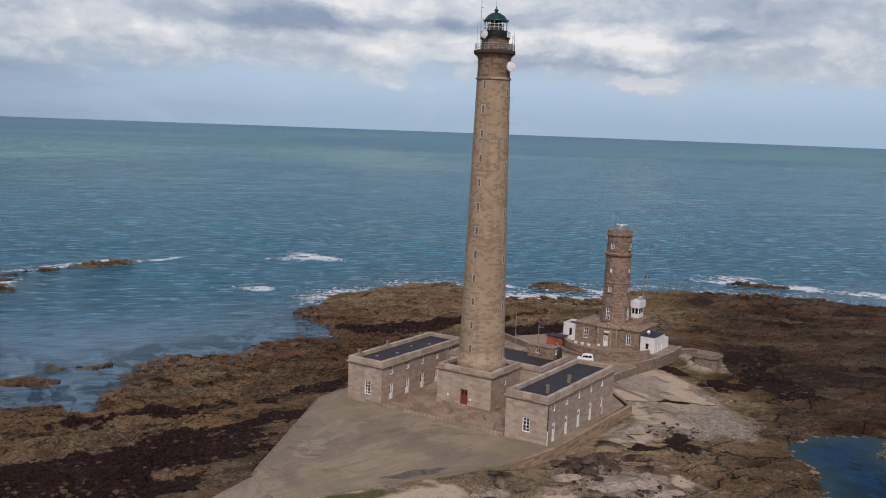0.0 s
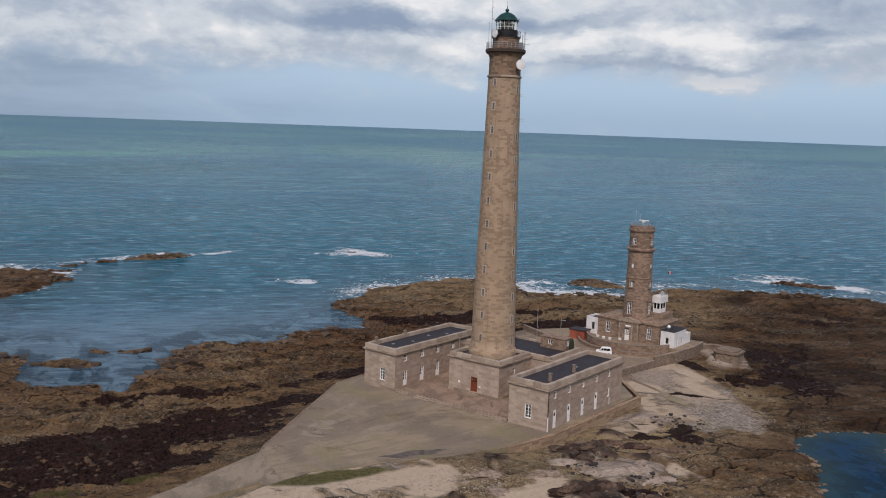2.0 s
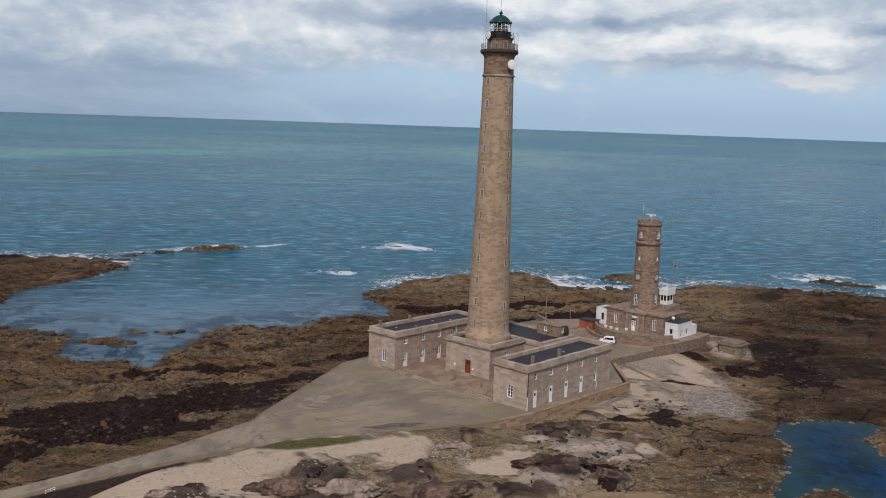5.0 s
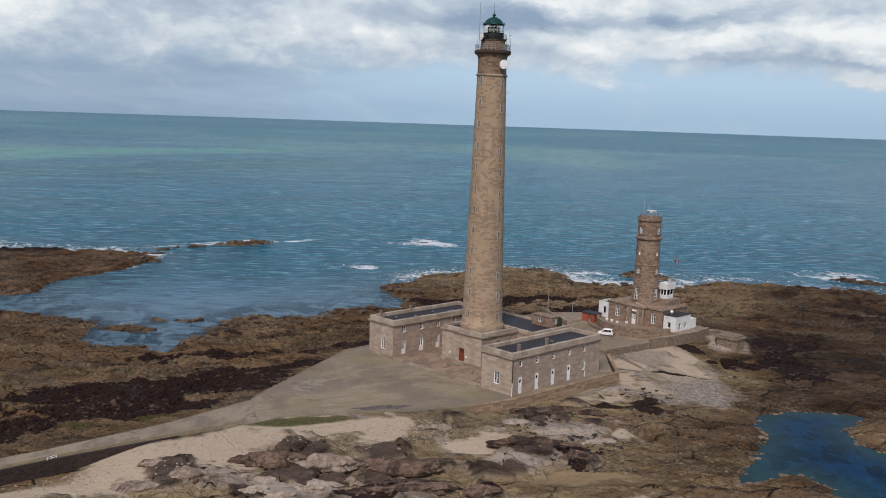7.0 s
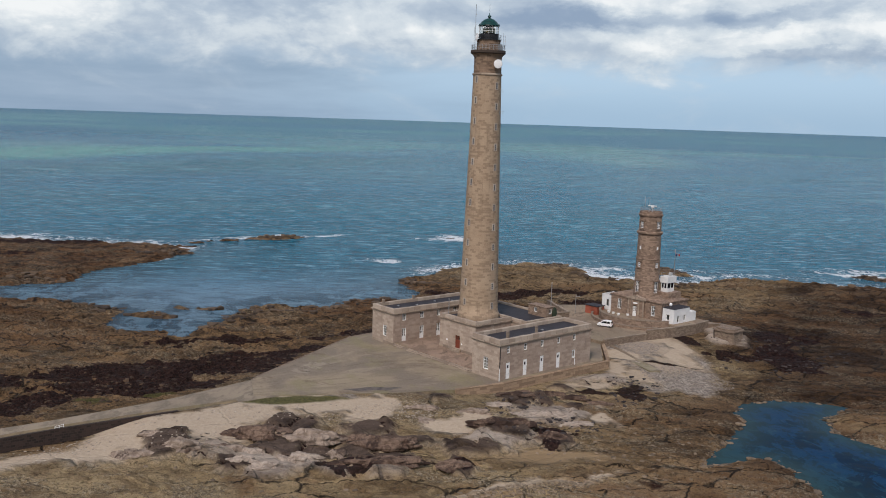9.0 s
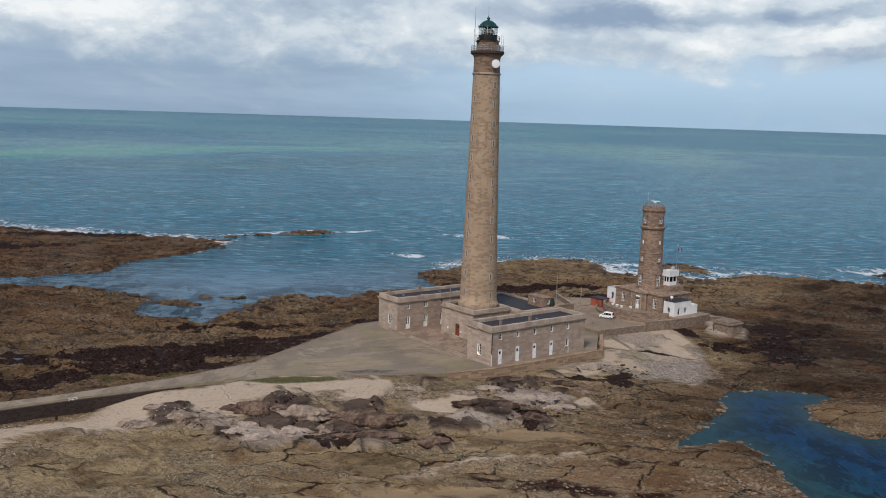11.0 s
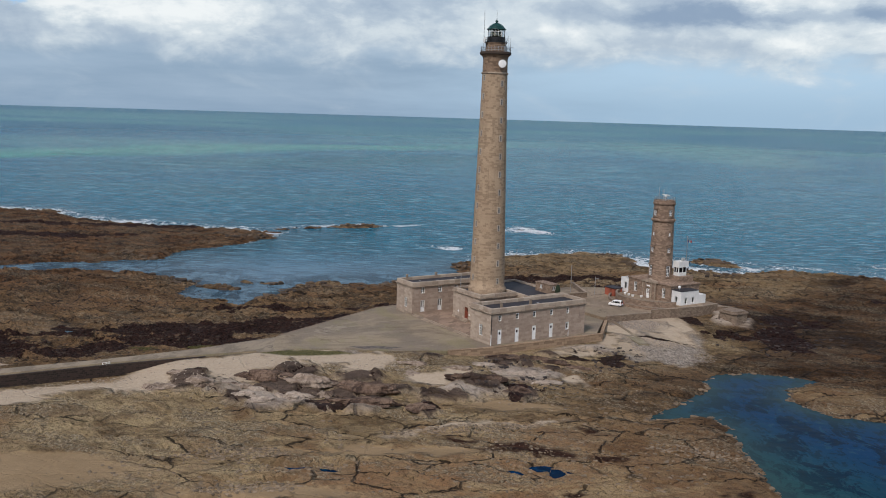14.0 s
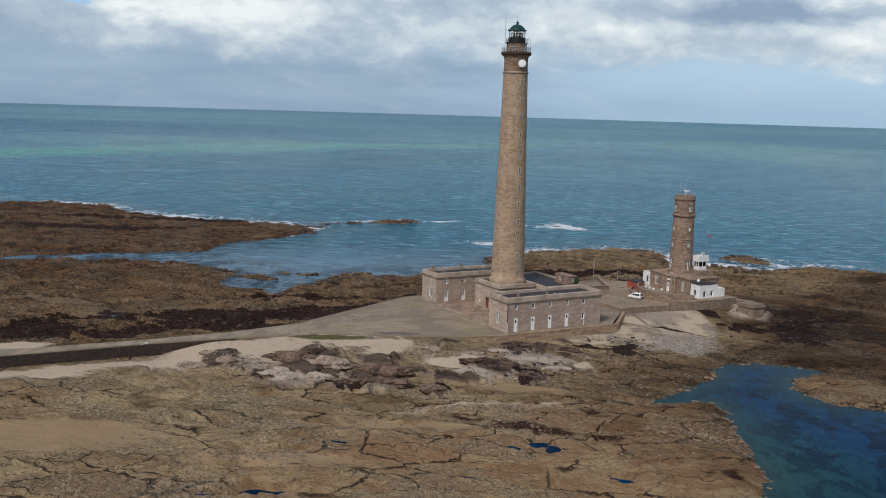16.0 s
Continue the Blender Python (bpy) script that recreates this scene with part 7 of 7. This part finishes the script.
rubble("shore_rock", 1700, [(-213, 71, 14, 7, 60), (-232, 56, 16, 4, 58), (-80, -20, 9, 9, 40), (-72, -34, 6, 6, 0), (-61, 153, 10, 6, 50), (-4, 214, 14, 5, 10), (30, 206, 24, 6, 10), (-86, 130, 12, 8, 50), (-80, -30, 16, 12, 40), (-76, 2, 10, 16, 0), (-74, 24, 8, 12, 0), (-105, -45, 22, 6, 20), (-95, 52, 14, 6, 30), (-50, 128, 30, 8, 20), (5, 188, 30, 8, 20), (-190, 10, 16, 6, 50), (-155, -45, 14, 8, 50)], 0.35, 1.5, island_stone("tide_rock", (0.03, 0.02, 0.014), (0.13, 0.085, 0.05)), "brown rocks breaking the water along the shore", 16, 0.1, SEA_LEVEL - 0.9)
rubble("beach_shingle", 3600, [(37, 28, 10, 8, 40), (18, 36, 4, 6, 5)], 0.06, 0.22, island_stone("shingle_stone", (0.17, 0.135, 0.11), (0.37, 0.31, 0.255)), "grey shingle banked on the small beach", 14)
rim = [((ax + bx) / 2, (ay + by) / 2, math.hypot(bx - ax, by - ay) / 2 + 1, 1.6, math.degrees(math.atan2(by - ay, bx - ax))) for (ax, ay), (bx, by) in zip(POOL[1:22], POOL[2:23])]
rubble("lagoon_rock", 1100, rim, 0.14, 0.7, island_stone("lagoon_rock", (0.05, 0.036, 0.024), (0.25, 0.18, 0.115)), "tan and brown rocks along the lagoon's edge", 19, -0.05, SEA_LEVEL - 0.35)
rubble("dark_rock", 480, [(36, 10, 6, 10, 20), (42, -20, 10, 4, 70), (30, -18, 4, 9, 0), (34, 62, 5, 24, 10), (46, 66, 4, 20, 0)], 0.16, 0.6, island_stone("dark_rock", (0.014, 0.011, 0.011), (0.075, 0.055, 0.048)), "black weed-covered rocks beside the beach", 15)

# slipway on the beach
slip = slab("slipway", [(11.2, 29.8), (13.6, 31.2), (32.0, 25.4), (30.6, 23.4)], -4.4, -1.7, CONCRETE, "cracked concrete slipway on the shingle", "slipway")
for vert in slip.data.vertices:
    if vert.co.z > -2:
        vert.co.z = ground_z(vert.co.x, vert.co.y) + 0.35

# white barrier beside the road
rail_ = thing("barrier", "low white painted tubular barrier beside the road", "barrier", (0.4, -92.3, -0.03), turn=98)
rail_.scale = (0.72, 0.72, 0.6)
for x in (-1.0, 0.0, 1.0):
    part("post", rod((x, 0, 0), (x, 0, 1.0), 0.06), WHITE, rail_)
part("rail", rod((-1.05, 0, 1.0), (1.05, 0, 1.0), 0.06), WHITE, rail_)
part("rail", rod((-1.05, 0, 0.55), (1.05, 0, 0.55), 0.05), WHITE, rail_)

# yard masts
aerial(-14.5, 40.0, 0.7, 9.5, 0.08, "thin grey steel mast behind the buildings", ((4.5, 0.5, 0),))
aerial(-12.0, 47.0, 0.7, 6.0, 0.07, "thin grey steel post behind the buildings", ((5.5, 1.2, 20),))
for x, y in ((-4.2, 51.5), (-2.4, 51.2), (-0.6, 51.0), (1.2, 52.6)):
    pot = part("planter", lathe([(0.0, 0), (0.3, 0), (0.42, 0.5), (0.36, 0.5), (0.3, 0.42), (0, 0.42)], 16), WHITE)
    pot.location = (x, y, SG)
    tagged(pot, "white planter tub on the station terrace", "planter", group="planters")
ivy = part("ivy", ball(bmesh.new(), (0, 0, 0), 1.0, 14), IVY)
ivy.location, ivy.scale = (8.9, 15.6, 7.9), (0.4, 0.8, 1.8)
tagged(ivy, "dark green ivy climbing the wall corner", "ivy")
